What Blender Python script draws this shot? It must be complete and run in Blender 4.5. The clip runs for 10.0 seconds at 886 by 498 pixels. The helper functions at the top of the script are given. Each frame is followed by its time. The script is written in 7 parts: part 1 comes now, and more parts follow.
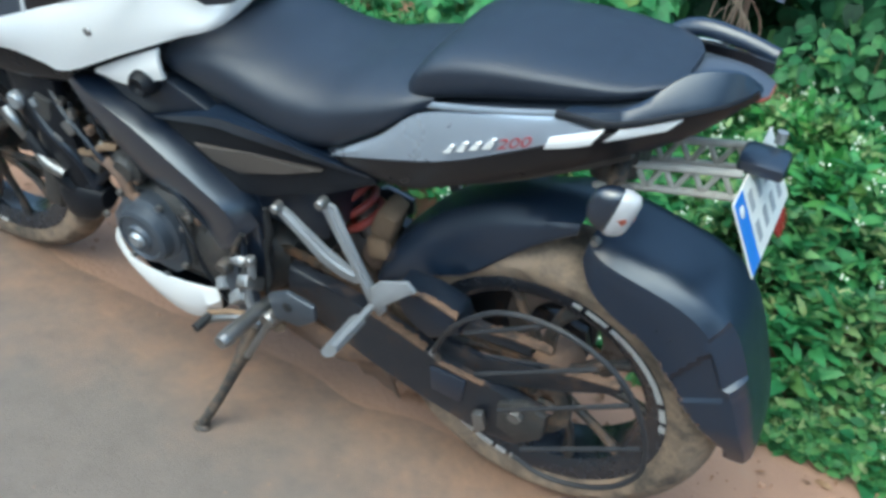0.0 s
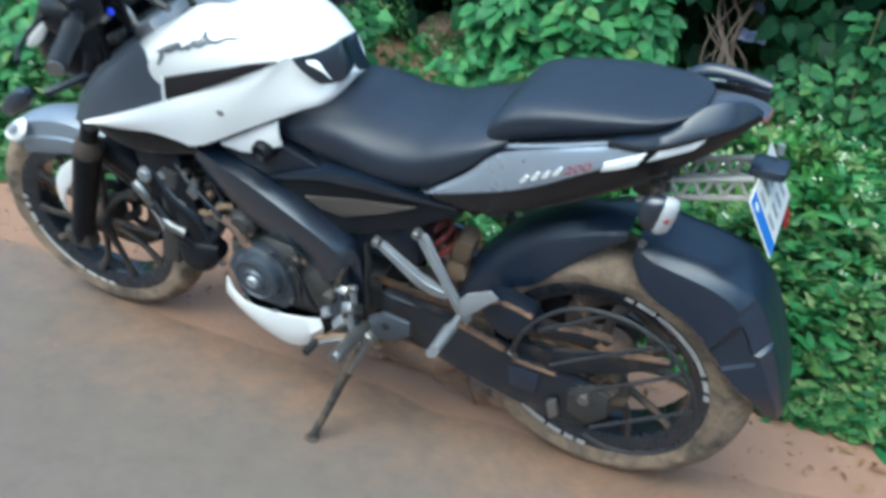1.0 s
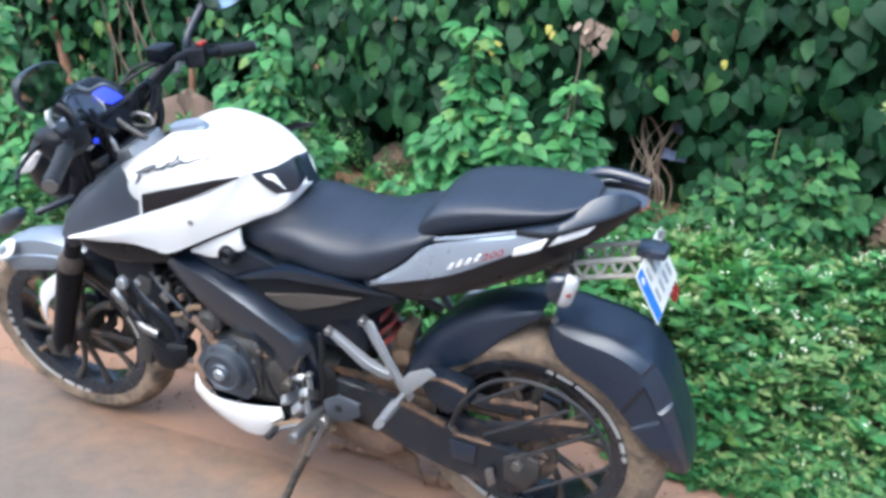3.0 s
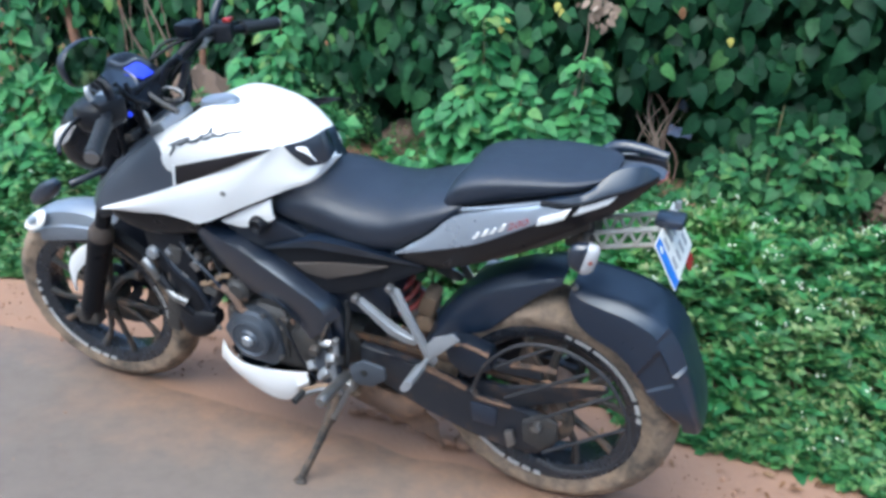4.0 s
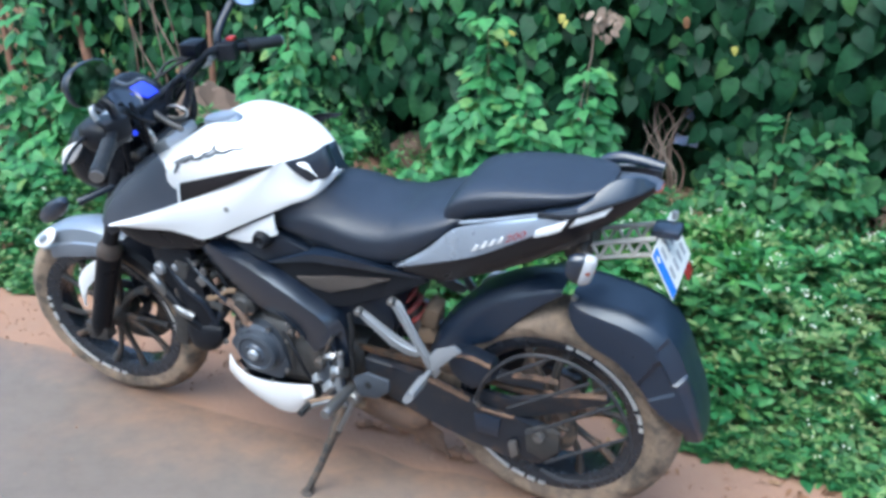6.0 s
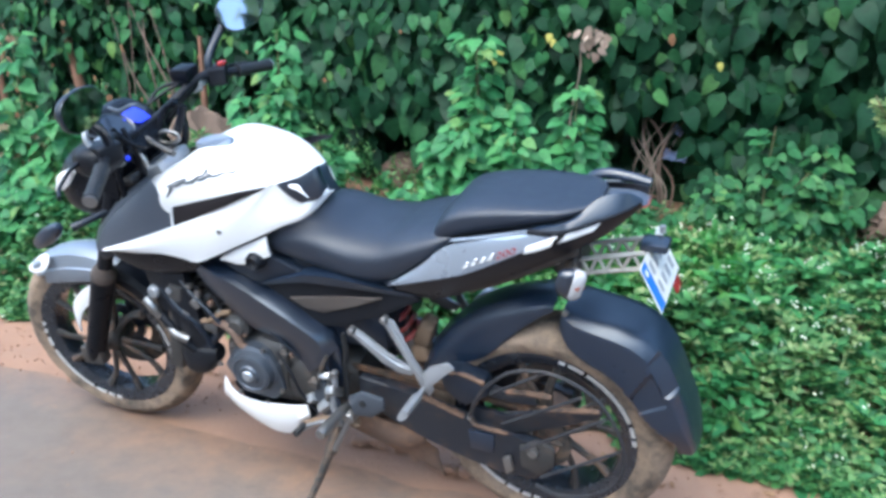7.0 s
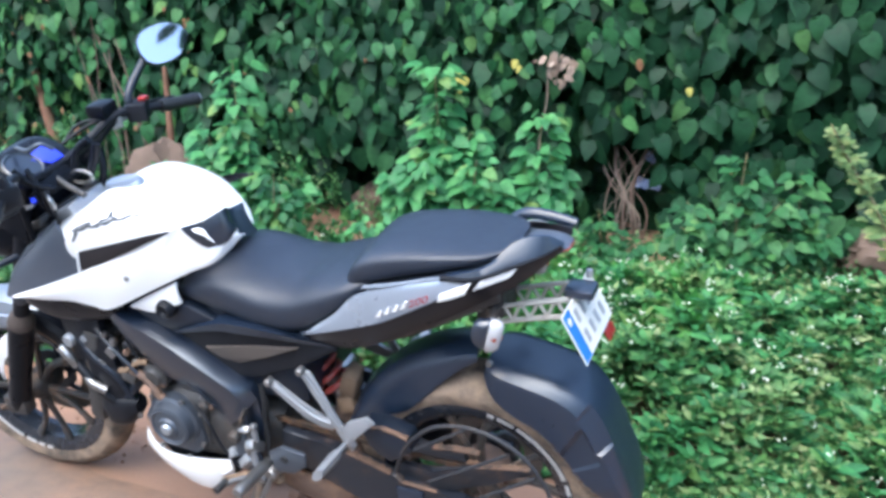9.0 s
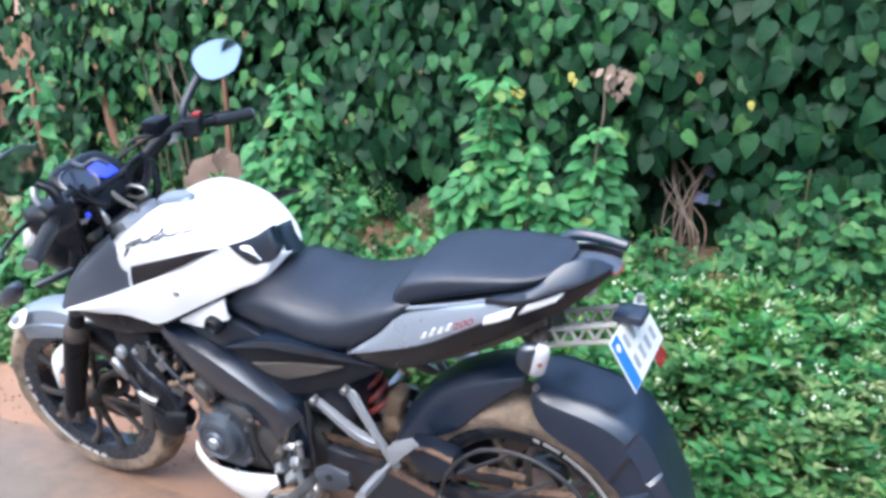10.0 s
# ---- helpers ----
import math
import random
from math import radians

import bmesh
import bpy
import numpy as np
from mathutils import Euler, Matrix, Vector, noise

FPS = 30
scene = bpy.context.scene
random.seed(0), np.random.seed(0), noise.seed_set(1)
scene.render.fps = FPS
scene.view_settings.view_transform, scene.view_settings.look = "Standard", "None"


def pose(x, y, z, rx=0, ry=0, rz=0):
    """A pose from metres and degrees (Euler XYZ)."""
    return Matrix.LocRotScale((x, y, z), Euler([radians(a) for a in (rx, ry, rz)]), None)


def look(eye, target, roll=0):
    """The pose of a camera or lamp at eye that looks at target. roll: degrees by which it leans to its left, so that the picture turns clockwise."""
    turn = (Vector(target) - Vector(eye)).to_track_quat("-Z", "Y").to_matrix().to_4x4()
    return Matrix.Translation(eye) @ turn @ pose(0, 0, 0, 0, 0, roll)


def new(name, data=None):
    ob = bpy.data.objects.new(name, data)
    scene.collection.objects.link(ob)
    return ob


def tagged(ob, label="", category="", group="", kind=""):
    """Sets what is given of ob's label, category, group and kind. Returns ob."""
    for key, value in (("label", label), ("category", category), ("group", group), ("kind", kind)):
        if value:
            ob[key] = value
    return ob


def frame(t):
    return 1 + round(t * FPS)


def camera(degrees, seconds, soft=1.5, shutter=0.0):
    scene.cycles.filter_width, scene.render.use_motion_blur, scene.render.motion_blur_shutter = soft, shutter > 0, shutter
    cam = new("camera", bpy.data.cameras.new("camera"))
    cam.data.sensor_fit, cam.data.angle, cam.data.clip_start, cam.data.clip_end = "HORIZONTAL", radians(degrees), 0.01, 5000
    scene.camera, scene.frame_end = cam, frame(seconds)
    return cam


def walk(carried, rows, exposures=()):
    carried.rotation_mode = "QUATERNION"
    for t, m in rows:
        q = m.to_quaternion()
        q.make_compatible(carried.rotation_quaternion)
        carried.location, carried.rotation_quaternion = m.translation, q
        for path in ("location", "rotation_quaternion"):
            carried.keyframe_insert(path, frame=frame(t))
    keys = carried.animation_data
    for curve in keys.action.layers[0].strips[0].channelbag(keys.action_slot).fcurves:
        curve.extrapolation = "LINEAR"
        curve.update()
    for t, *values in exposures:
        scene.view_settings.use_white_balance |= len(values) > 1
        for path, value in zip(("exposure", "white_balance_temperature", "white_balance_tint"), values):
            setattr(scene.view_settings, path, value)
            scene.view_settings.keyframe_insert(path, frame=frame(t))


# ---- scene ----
cam = camera(52.586, 10.0, soft=3.4, shutter=0.4)
# seconds, eye (x, y, z), turn (rx, ry, rz)
PATH = [
    (0.0, 0.318, -1.290, 1.240, 58.96, -6.94, 28.15),
    (0.5, 0.322, -1.480, 1.255, 61.62, -6.83, 28.42),
    (1.0, 0.334, -1.642, 1.320, 63.15, -3.00, 25.95),
    (1.5, 0.469, -1.703, 1.408, 73.81, -1.14, 28.92),
    (2.0, 0.584, -1.712, 1.331, 74.39, -1.27, 29.26),
    (2.5, 0.571, -1.743, 1.327, 74.39, -0.97, 27.02),
    (3.0, 0.508, -1.864, 1.341, 71.75, -1.91, 23.46),
    (4.5, 0.480, -1.967, 1.355, 70.27, -2.18, 23.25),
    (5.0, 0.488, -1.969, 1.370, 70.50, -1.91, 23.56),
    (5.5, 0.506, -1.960, 1.359, 70.59, -1.58, 23.90),
    (7.0, 0.535, -1.982, 1.364, 72.25, -0.20, 23.26),
    (7.5, 0.541, -1.981, 1.360, 72.57, -0.07, 22.90),
    (8.0, 0.551, -1.960, 1.373, 73.00, -0.41, 21.74),
    (8.5, 0.607, -1.883, 1.369, 73.44, 0.05, 21.37),
    (9.0, 0.658, -1.777, 1.370, 73.68, 0.57, 23.68),
    (9.5, 0.682, -1.753, 1.401, 74.23, 1.18, 26.62),
    (10.0, 0.666, -1.738, 1.388, 74.20, 0.89, 27.48),
]
# seconds, stops, white balance
LIGHT = [(0.0, 1.70, 5950, -10), (0.5, 1.67, 5950, -10), (1.0, 1.63, 5850, -9), (1.5, 1.90, 5850, -2), (2.0, 2.12, 6000, 7), (2.5, 2.18, 6150, 4), (3.0, 2.07, 6200, 4), (4.5, 1.77, 5750, -1), (5.5, 1.87, 5750, -1), (7.0, 2.07, 5900, 1), (8.5, 2.15, 5950, 4), (10.0, 2.24, 6150, 7)]
walk(cam, [(t, pose(x, y, z, rx, ry, rz)) for t, x, y, z, rx, ry, rz in PATH], LIGHT)

# ---- light: an overcast evening sky ----
SUN_UP, SUN_TURN = radians(56), radians(200)
world = bpy.data.worlds.new("sky")
scene.world = world
world.use_nodes = True
wt = world.node_tree
sky = wt.nodes.new("ShaderNodeTexSky")
sky.sky_type = "NISHITA"
sky.sun_disc = False
sky.sun_elevation, sky.sun_rotation = SUN_UP, SUN_TURN
sky.dust_density, sky.air_density = 3.0, 1.0
soften = wt.nodes.new("ShaderNodeHueSaturation")
soften.inputs["Saturation"].default_value = 1.04
wt.links.new(sky.outputs[0], soften.inputs["Color"])
wt.links.new(soften.outputs[0], wt.nodes["Background"].inputs["Color"])
wt.nodes["Background"].inputs["Strength"].default_value = 0.15
sun = new("sun", bpy.data.lights.new("sun", "SUN"))
sun.data.energy, sun.data.angle, sun.data.color = 0.6, radians(50), (0.95, 0.98, 1.0)
sun.matrix_world = look((1.9, -5.2, 8.2), (0, 0, 0))


# ---- materials ----
def ramp(nt, fac, stops):
    r = nt.nodes.new("ShaderNodeValToRGB")
    while len(r.color_ramp.elements) < len(stops):
        r.color_ramp.elements.new(0.5)
    for e, (p, c) in zip(r.color_ramp.elements, stops):
        e.position, e.color = p, (*c, 1)
    nt.links.new(fac, r.inputs[0])
    return r.outputs[0]


def noise_tex(nt, co, scale, detail=4.0, rough=0.6):
    n = nt.nodes.new("ShaderNodeTexNoise")
    n.inputs["Scale"].default_value, n.inputs["Detail"].default_value, n.inputs["Roughness"].default_value = scale, detail, rough
    nt.links.new(co, n.inputs["Vector"])
    return n.outputs["Fac"]


def mix(nt, fac, a, b):
    m = nt.nodes.new("ShaderNodeMix")
    m.data_type = "RGBA"
    for key, value in ((0, fac), (6, a), (7, b)):
        if isinstance(value, (tuple, float, int)):
            m.inputs[key].default_value = (*value, 1) if isinstance(value, tuple) else value
        else:
            nt.links.new(value, m.inputs[key])
    return m.outputs[2]


def surface(name, a, b, scale=8.0, rough=0.5, metal=0.0, bump=0.1, grain=180.0, coat=0.0, dust=0.0, dust_colour=(0.30, 0.16, 0.085), dust_scale=9.0, spread=0.12, spec=0.5):
    """Two-tone surface with fine relief; dust: how much of it lies under dried mud."""
    m = bpy.data.materials.new(name)
    m.use_nodes = True
    nt = m.node_tree
    bs = nt.nodes["Principled BSDF"]
    co = nt.nodes.new("ShaderNodeTexCoord").outputs["Object"]
    col = mix(nt, noise_tex(nt, co, scale), a, b)
    fine = noise_tex(nt, co, grain, 3.0)
    rg = nt.nodes.new("ShaderNodeMapRange")
    rg.inputs["To Min"].default_value, rg.inputs["To Max"].default_value = max(0.02, rough - spread), min(1.0, rough + spread)
    nt.links.new(noise_tex(nt, co, scale * 2.3), rg.inputs["Value"])
    rough_out = rg.outputs[0]
    if dust > 0:
        mask = ramp(nt, noise_tex(nt, co, dust_scale, 8.0, 0.72), [(max(0.0, 0.78 - 0.62 * dust), (0, 0, 0)), (min(1.0, 0.98 - 0.62 * dust), (1, 1, 1))])
        col = mix(nt, mask, col, mix(nt, fine, dust_colour, tuple(0.55 * c for c in dust_colour)))
        mr = nt.nodes.new("ShaderNodeMix")
        nt.links.new(mask, mr.inputs[0])
        nt.links.new(rough_out, mr.inputs[2])
        mr.inputs[3].default_value = 0.95
        rough_out = mr.outputs[0]
    nt.links.new(col, bs.inputs["Base Color"])
    nt.links.new(rough_out, bs.inputs["Roughness"])
    bs.inputs["Metallic"].default_value = metal
    bs.inputs["Specular IOR Level"].default_value = spec
    bs.inputs["Coat Weight"].default_value = coat
    bs.inputs["Coat Roughness"].default_value = 0.08
    if bump > 0:
        bp = nt.nodes.new("ShaderNodeBump")
        bp.inputs["Strength"].default_value, bp.inputs["Distance"].default_value = bump, 0.004
        nt.links.new(fine, bp.inputs["Height"])
        nt.links.new(bp.outputs[0], bs.inputs["Normal"])
    return m


def leafy(name, stops, rough=0.45, glow=0.25, spec=0.3):
    """Leaf: colour varies from leaf to leaf, with light passing through."""
    m = bpy.data.materials.new(name)
    m.use_nodes = True
    nt = m.node_tree
    bs = nt.nodes["Principled BSDF"]
    geo = nt.nodes.new("ShaderNodeNewGeometry")
    info = nt.nodes.new("ShaderNodeObjectInfo")
    add = nt.nodes.new("ShaderNodeMath")
    add.operation = "ADD"
    nt.links.new(geo.outputs["Random Per Island"], add.inputs[0])
    nt.links.new(info.outputs["Random"], add.inputs[1])
    fr = nt.nodes.new("ShaderNodeMath")
    fr.operation = "FRACT"
    nt.links.new(add.outputs[0], fr.inputs[0])
    col = ramp(nt, fr.outputs[0], stops)
    co = nt.nodes.new("ShaderNodeTexCoord").outputs["Object"]
    spots = ramp(nt, noise_tex(nt, co, 45.0, 5.0), [(0.35, (0.72, 0.72, 0.72)), (0.65, (1.12, 1.12, 1.05))])
    mul = nt.nodes.new("ShaderNodeMix")
    mul.data_type, mul.blend_type = "RGBA", "MULTIPLY"
    mul.inputs[0].default_value = 1.0
    nt.links.new(col, mul.inputs[6])
    nt.links.new(spots, mul.inputs[7])
    nt.links.new(mul.outputs[2], bs.inputs["Base Color"])
    bs.inputs["Roughness"].default_value = rough
    bs.inputs["Specular IOR Level"].default_value = spec
    tr = nt.nodes.new("ShaderNodeBsdfTranslucent")
    nt.links.new(mul.outputs[2], tr.inputs["Color"])
    ms = nt.nodes.new("ShaderNodeMixShader")
    ms.inputs[0].default_value = glow
    nt.links.new(bs.outputs[0], ms.inputs[1])
    nt.links.new(tr.outputs[0], ms.inputs[2])
    nt.links.new(ms.outputs[0], nt.nodes["Material Output"].inputs["Surface"])
    return m


WHITE = surface("white_paint", (0.80, 0.80, 0.80), (0.76, 0.76, 0.77), 5, 0.22, bump=0.0, coat=0.5)
GREY = surface("matt_grey_paint", (0.088, 0.102, 0.130), (0.066, 0.078, 0.102), 6, 0.36, metal=0.35, bump=0.02, dust=0.06, dust_colour=(0.10, 0.10, 0.10))
SILVER = surface("silver_grey_paint", (0.25, 0.28, 0.33), (0.20, 0.23, 0.275), 6, 0.33, metal=0.5, bump=0.02, dust=0.10, dust_colour=(0.28, 0.26, 0.25))
TAILGREY = surface("light_silver_paint", (0.36, 0.41, 0.49), (0.29, 0.335, 0.41), 6, 0.30, metal=0.5, bump=0.02, dust=0.06, dust_colour=(0.28, 0.27, 0.27), spec=0.6)
DARK = surface("dark_bronze_paint", (0.018, 0.016, 0.018), (0.013, 0.012, 0.015), 6, 0.30, metal=0.2, bump=0.02, dust=0.18, dust_colour=(0.10, 0.07, 0.055), spec=0.4)
GLOSS = surface("black_gloss_paint", (0.006, 0.012, 0.027), (0.004, 0.009, 0.020), 7, 0.34, bump=0.02, dust=0.03, dust_colour=(0.07, 0.06, 0.05), coat=0.3, spec=1.0, spread=0.05)
PLASTIC = surface("black_plastic", (0.005, 0.009, 0.018), (0.008, 0.013, 0.024), 12, 0.36, bump=0.12, grain=420, dust=0.05, dust_colour=(0.09, 0.065, 0.05), spec=0.5)
FENDER = surface("blue_black_plastic", (0.007, 0.014, 0.030), (0.010, 0.019, 0.038), 9, 0.33, bump=0.06, grain=380, dust=0.06, dust_colour=(0.09, 0.075, 0.065), spec=0.8)
VINYL = surface("seat_vinyl", (0.011, 0.016, 0.028), (0.016, 0.022, 0.036), 14, 0.38, bump=0.25, grain=650, dust=0.10, dust_colour=(0.05, 0.045, 0.045), spec=0.6)
RUBBER = surface("muddy_tyre_rubber", (0.045, 0.040, 0.036), (0.085, 0.070, 0.056), 10, 0.88, bump=0.5, grain=240, dust=0.68, dust_colour=(0.31, 0.225, 0.16), dust_scale=12)
GRIP = surface("grip_rubber", (0.007, 0.008, 0.010), (0.011, 0.012, 0.014), 20, 0.55, bump=0.5, grain=300)
RIM = surface("black_alloy", (0.010, 0.014, 0.022), (0.016, 0.020, 0.028), 14, 0.26, bump=0.06, dust=0.20, dust_colour=(0.18, 0.12, 0.085), dust_scale=20, spec=0.8)
SPOKE = surface("black_spoke_alloy", (0.026, 0.026, 0.028), (0.040, 0.038, 0.037), 14, 0.40, bump=0.1, dust=0.50, dust_colour=(0.23, 0.145, 0.095), dust_scale=18)
TAPE = surface("white_rim_tape", (0.72, 0.72, 0.72), (0.60, 0.60, 0.60), 30, 0.4, bump=0.0)
CASE = surface("dusty_engine_casting", (0.038, 0.039, 0.042), (0.065, 0.062, 0.060), 30, 0.45, metal=0.3, bump=0.4, grain=260, dust=0.40, dust_colour=(0.15, 0.105, 0.075), dust_scale=20)
COVER = surface("dark_engine_cover", (0.060, 0.072, 0.095), (0.075, 0.086, 0.105), 10, 0.38, metal=0.4, bump=0.12, dust=0.2, dust_colour=(0.16, 0.11, 0.08))
ALLOY = surface("bare_alloy", (0.38, 0.40, 0.43), (0.29, 0.30, 0.32), 14, 0.42, metal=0.6, bump=0.15, dust=0.25, dust_colour=(0.32, 0.25, 0.19), dust_scale=16)
STEEL = surface("worn_steel", (0.35, 0.35, 0.36), (0.22, 0.21, 0.20), 25, 0.35, metal=0.9, bump=0.15, dust=0.3, dust_colour=(0.18, 0.11, 0.07), dust_scale=22)
STAND = surface("muddy_black_steel", (0.03, 0.03, 0.032), (0.05, 0.048, 0.046), 22, 0.5, metal=0.4, bump=0.3, dust=0.55, dust_colour=(0.24, 0.17, 0.125), dust_scale=34)
SWING = surface("muddy_swingarm_paint", (0.010, 0.013, 0.021), (0.017, 0.020, 0.027), 12, 0.40, bump=0.1, dust=0.36, dust_colour=(0.15, 0.09, 0.06), dust_scale=16)
EDGEMUD = surface("thin_red_mud", (0.19, 0.11, 0.072), (0.10, 0.065, 0.045), 34, 0.95, bump=0.9, grain=140, dust=0.50, dust_colour=(0.022, 0.022, 0.024), dust_scale=26)
CLOTH = surface("dusty_tan_parts", (0.24, 0.16, 0.10), (0.13, 0.085, 0.055), 16, 0.9, bump=0.5, grain=160)
SPRING = surface("red_spring_paint", (0.30, 0.045, 0.035), (0.22, 0.035, 0.03), 20, 0.45, bump=0.1, dust=0.4)
CHAIN = surface("dirty_chain_steel", (0.06, 0.05, 0.045), (0.12, 0.085, 0.06), 60, 0.55, metal=0.5, bump=0.3, dust=0.5, dust_colour=(0.26, 0.14, 0.08), dust_scale=30)
RED = surface("red_plastic_lens", (0.30, 0.03, 0.025), (0.22, 0.022, 0.02), 20, 0.25, bump=0.05)
ORANGE = surface("orange_plastic_lens", (0.30, 0.07, 0.04), (0.22, 0.05, 0.035), 20, 0.3, bump=0.05)
LENS = surface("clear_lamp_lens", (0.80, 0.80, 0.82), (0.68, 0.66, 0.64), 30, 0.15, bump=0.02, coat=0.6)
PLATE_W = surface("plate_white", (0.70, 0.70, 0.68), (0.60, 0.58, 0.55), 25, 0.4, bump=0.05)
PLATE_B = surface("plate_blue", (0.03, 0.16, 0.62), (0.04, 0.20, 0.55), 40, 0.35, bump=0.05)
INK = surface("dark_print", (0.10, 0.11, 0.125), (0.16, 0.17, 0.19), 40, 0.5, bump=0.0)
PLATE_INK = surface("faded_plate_print", (0.24, 0.25, 0.27), (0.34, 0.35, 0.37), 40, 0.5, bump=0.0)
PINKLENS = surface("pale_clear_lens", (0.46, 0.47, 0.49), (0.30, 0.28, 0.29), 45, 0.12, bump=0.02, coat=0.6)
REDPRINT = surface("red_print", (0.34, 0.045, 0.055), (0.24, 0.05, 0.06), 60, 0.4, bump=0.0)
RODBLACK = surface("black_rod_paint", (0.012, 0.014, 0.020), (0.024, 0.024, 0.027), 16, 0.55, bump=0.2, dust=0.3, dust_colour=(0.13, 0.085, 0.06), dust_scale=24)
MATT = surface("black_matt_plastic", (0.006, 0.007, 0.010), (0.011, 0.012, 0.016), 12, 0.42, bump=0.2, grain=420, dust=0.05, dust_colour=(0.06, 0.05, 0.05), spec=0.2)
LAMP = surface("black_lamp_shell", (0.004, 0.005, 0.008), (0.007, 0.008, 0.011), 12, 0.30, bump=0.05, grain=300, spec=0.14)
RAW = surface("grey_bracket_steel", (0.46, 0.45, 0.42), (0.34, 0.32, 0.29), 30, 0.55, metal=0.2, bump=0.2, dust=0.35, dust_colour=(0.30, 0.22, 0.15), dust_scale=18)
BRONZE = surface("brown_side_cover", (0.085, 0.070, 0.062), (0.062, 0.052, 0.047), 9, 0.55, bump=0.1, dust=0.3, dust_colour=(0.16, 0.11, 0.08))
CAPBROWN = surface("dusty_brown_rubber", (0.050, 0.040, 0.036), (0.085, 0.062, 0.050), 20, 0.8, bump=0.3)
MIRROR = surface("mirror_glass", (0.62, 0.65, 0.67), (0.66, 0.68, 0.70), 4, 0.03, metal=1.0, bump=0.0, spread=0.01)
SCREEN = bpy.data.materials.new("blue_display")
SCREEN.use_nodes = True
SCREEN.node_tree.nodes["Principled BSDF"].inputs["Base Color"].default_value = (0.02, 0.03, 0.2, 1)
SCREEN.node_tree.nodes["Principled BSDF"].inputs["Emission Color"].default_value = (0.02, 0.05, 0.90, 1)
SCREEN.node_tree.nodes["Principled BSDF"].inputs["Emission Strength"].default_value = 0.28

VINE = leafy("vine_leaf", [(0.0, (0.006, 0.026, 0.013)), (0.35, (0.011, 0.044, 0.021)), (0.72, (0.017, 0.063, 0.028)), (0.95, (0.029, 0.094, 0.036)), (1.0, (0.05, 0.12, 0.038))], 0.5, 0.16, 0.16)
LIGHTVINE = leafy("young_vine_leaf", [(0.0, (0.020, 0.088, 0.036)), (0.6, (0.038, 0.138, 0.050)), (0.95, (0.070, 0.190, 0.060)), (1.0, (0.12, 0.22, 0.06))], 0.5, 0.25, 0.22)
FRESH = leafy("fresh_broad_leaf", [(0.0, (0.034, 0.150, 0.056)), (0.5, (0.058, 0.225, 0.078)), (0.90, (0.098, 0.290, 0.096)), (1.0, (0.17, 0.27, 0.08))], 0.5, 0.3)
WEED = leafy("weed_leaf", [(0.0, (0.026, 0.105, 0.037)), (0.5, (0.055, 0.174, 0.057)), (0.80, (0.108, 0.247, 0.079)), (0.94, (0.18, 0.29, 0.11)), (1.0, (0.28, 0.33, 0.16))], 0.5, 0.28)
BLADE = leafy("grass_blade", [(0.0, (0.040, 0.170, 0.038)), (0.6, (0.065, 0.235, 0.052)), (1.0, (0.16, 0.27, 0.08))], 0.5, 0.3)
PALE = leafy("pale_weed_leaf", [(0.0, (0.11, 0.19, 0.07)), (0.7, (0.19, 0.26, 0.10)), (1.0, (0.30, 0.30, 0.12))], 0.5, 0.3)
DRYLEAF = leafy("dry_leaf", [(0.0, (0.14, 0.07, 0.035)), (0.6, (0.22, 0.11, 0.055)), (1.0, (0.30, 0.19, 0.11))], 0.7, 0.15)
TIPS = leafy("pale_weed_tip", [(0.0, (0.11, 0.237, 0.080)), (0.6, (0.19, 0.317, 0.12)), (1.0, (0.34, 0.39, 0.19))], 0.5, 0.3)
STRAW = leafy("dry_straw", [(0.0, (0.15, 0.13, 0.07)), (0.6, (0.24, 0.20, 0.12)), (1.0, (0.33, 0.29, 0.19))], 0.7, 0.2)
PINKDEAD = leafy("pale_dead_leaf", [(0.0, (0.20, 0.14, 0.11)), (0.6, (0.30, 0.22, 0.18)), (1.0, (0.40, 0.31, 0.26))], 0.7, 0.15)
YELLOW = leafy("yellow_leaf", [(0.0, (0.38, 0.36, 0.08)), (1.0, (0.50, 0.44, 0.12))], 0.5, 0.25)
PETAL = surface("white_petal", (0.62, 0.66, 0.54), (0.50, 0.57, 0.42), 40, 0.7, bump=0.0)
STEM = surface("green_brown_stem", (0.10, 0.13, 0.05), (0.16, 0.11, 0.06), 20, 0.7, bump=0.3)
TWIG = surface("dry_twig", (0.15, 0.10, 0.075), (0.085, 0.058, 0.045), 25, 0.85, bump=0.4)
PALETWIG = surface("pale_dry_twig", (0.23, 0.18, 0.14), (0.13, 0.10, 0.08), 25, 0.85, bump=0.4)
STAKE = surface("weathered_orange_wood", (0.22, 0.10, 0.055), (0.10, 0.055, 0.038), 18, 0.85, bump=0.5)
RUST = surface("rusty_muddy_steel", (0.17, 0.105, 0.075), (0.095, 0.066, 0.053), 20, 0.85, bump=0.4, grain=150, dust=0.50, dust_colour=(0.32, 0.19, 0.12), dust_scale=13)
LITTER = surface("pale_blue_plastic", (0.14, 0.19, 0.36), (0.22, 0.27, 0.44), 18, 0.35, bump=0.1)
ROCK = surface("brown_earth_stone", (0.16, 0.105, 0.078), (0.075, 0.055, 0.042), 14, 0.95, bump=0.8, grain=60)


def soil_material():
    """Red earth with leaf litter and small stones."""
    m = surface("red_earth", (0.31, 0.178, 0.115), (0.22, 0.124, 0.082), 5, 0.95, bump=0.8, grain=90, dust=0.32, dust_colour=(0.33, 0.225, 0.16), dust_scale=3)
    return m


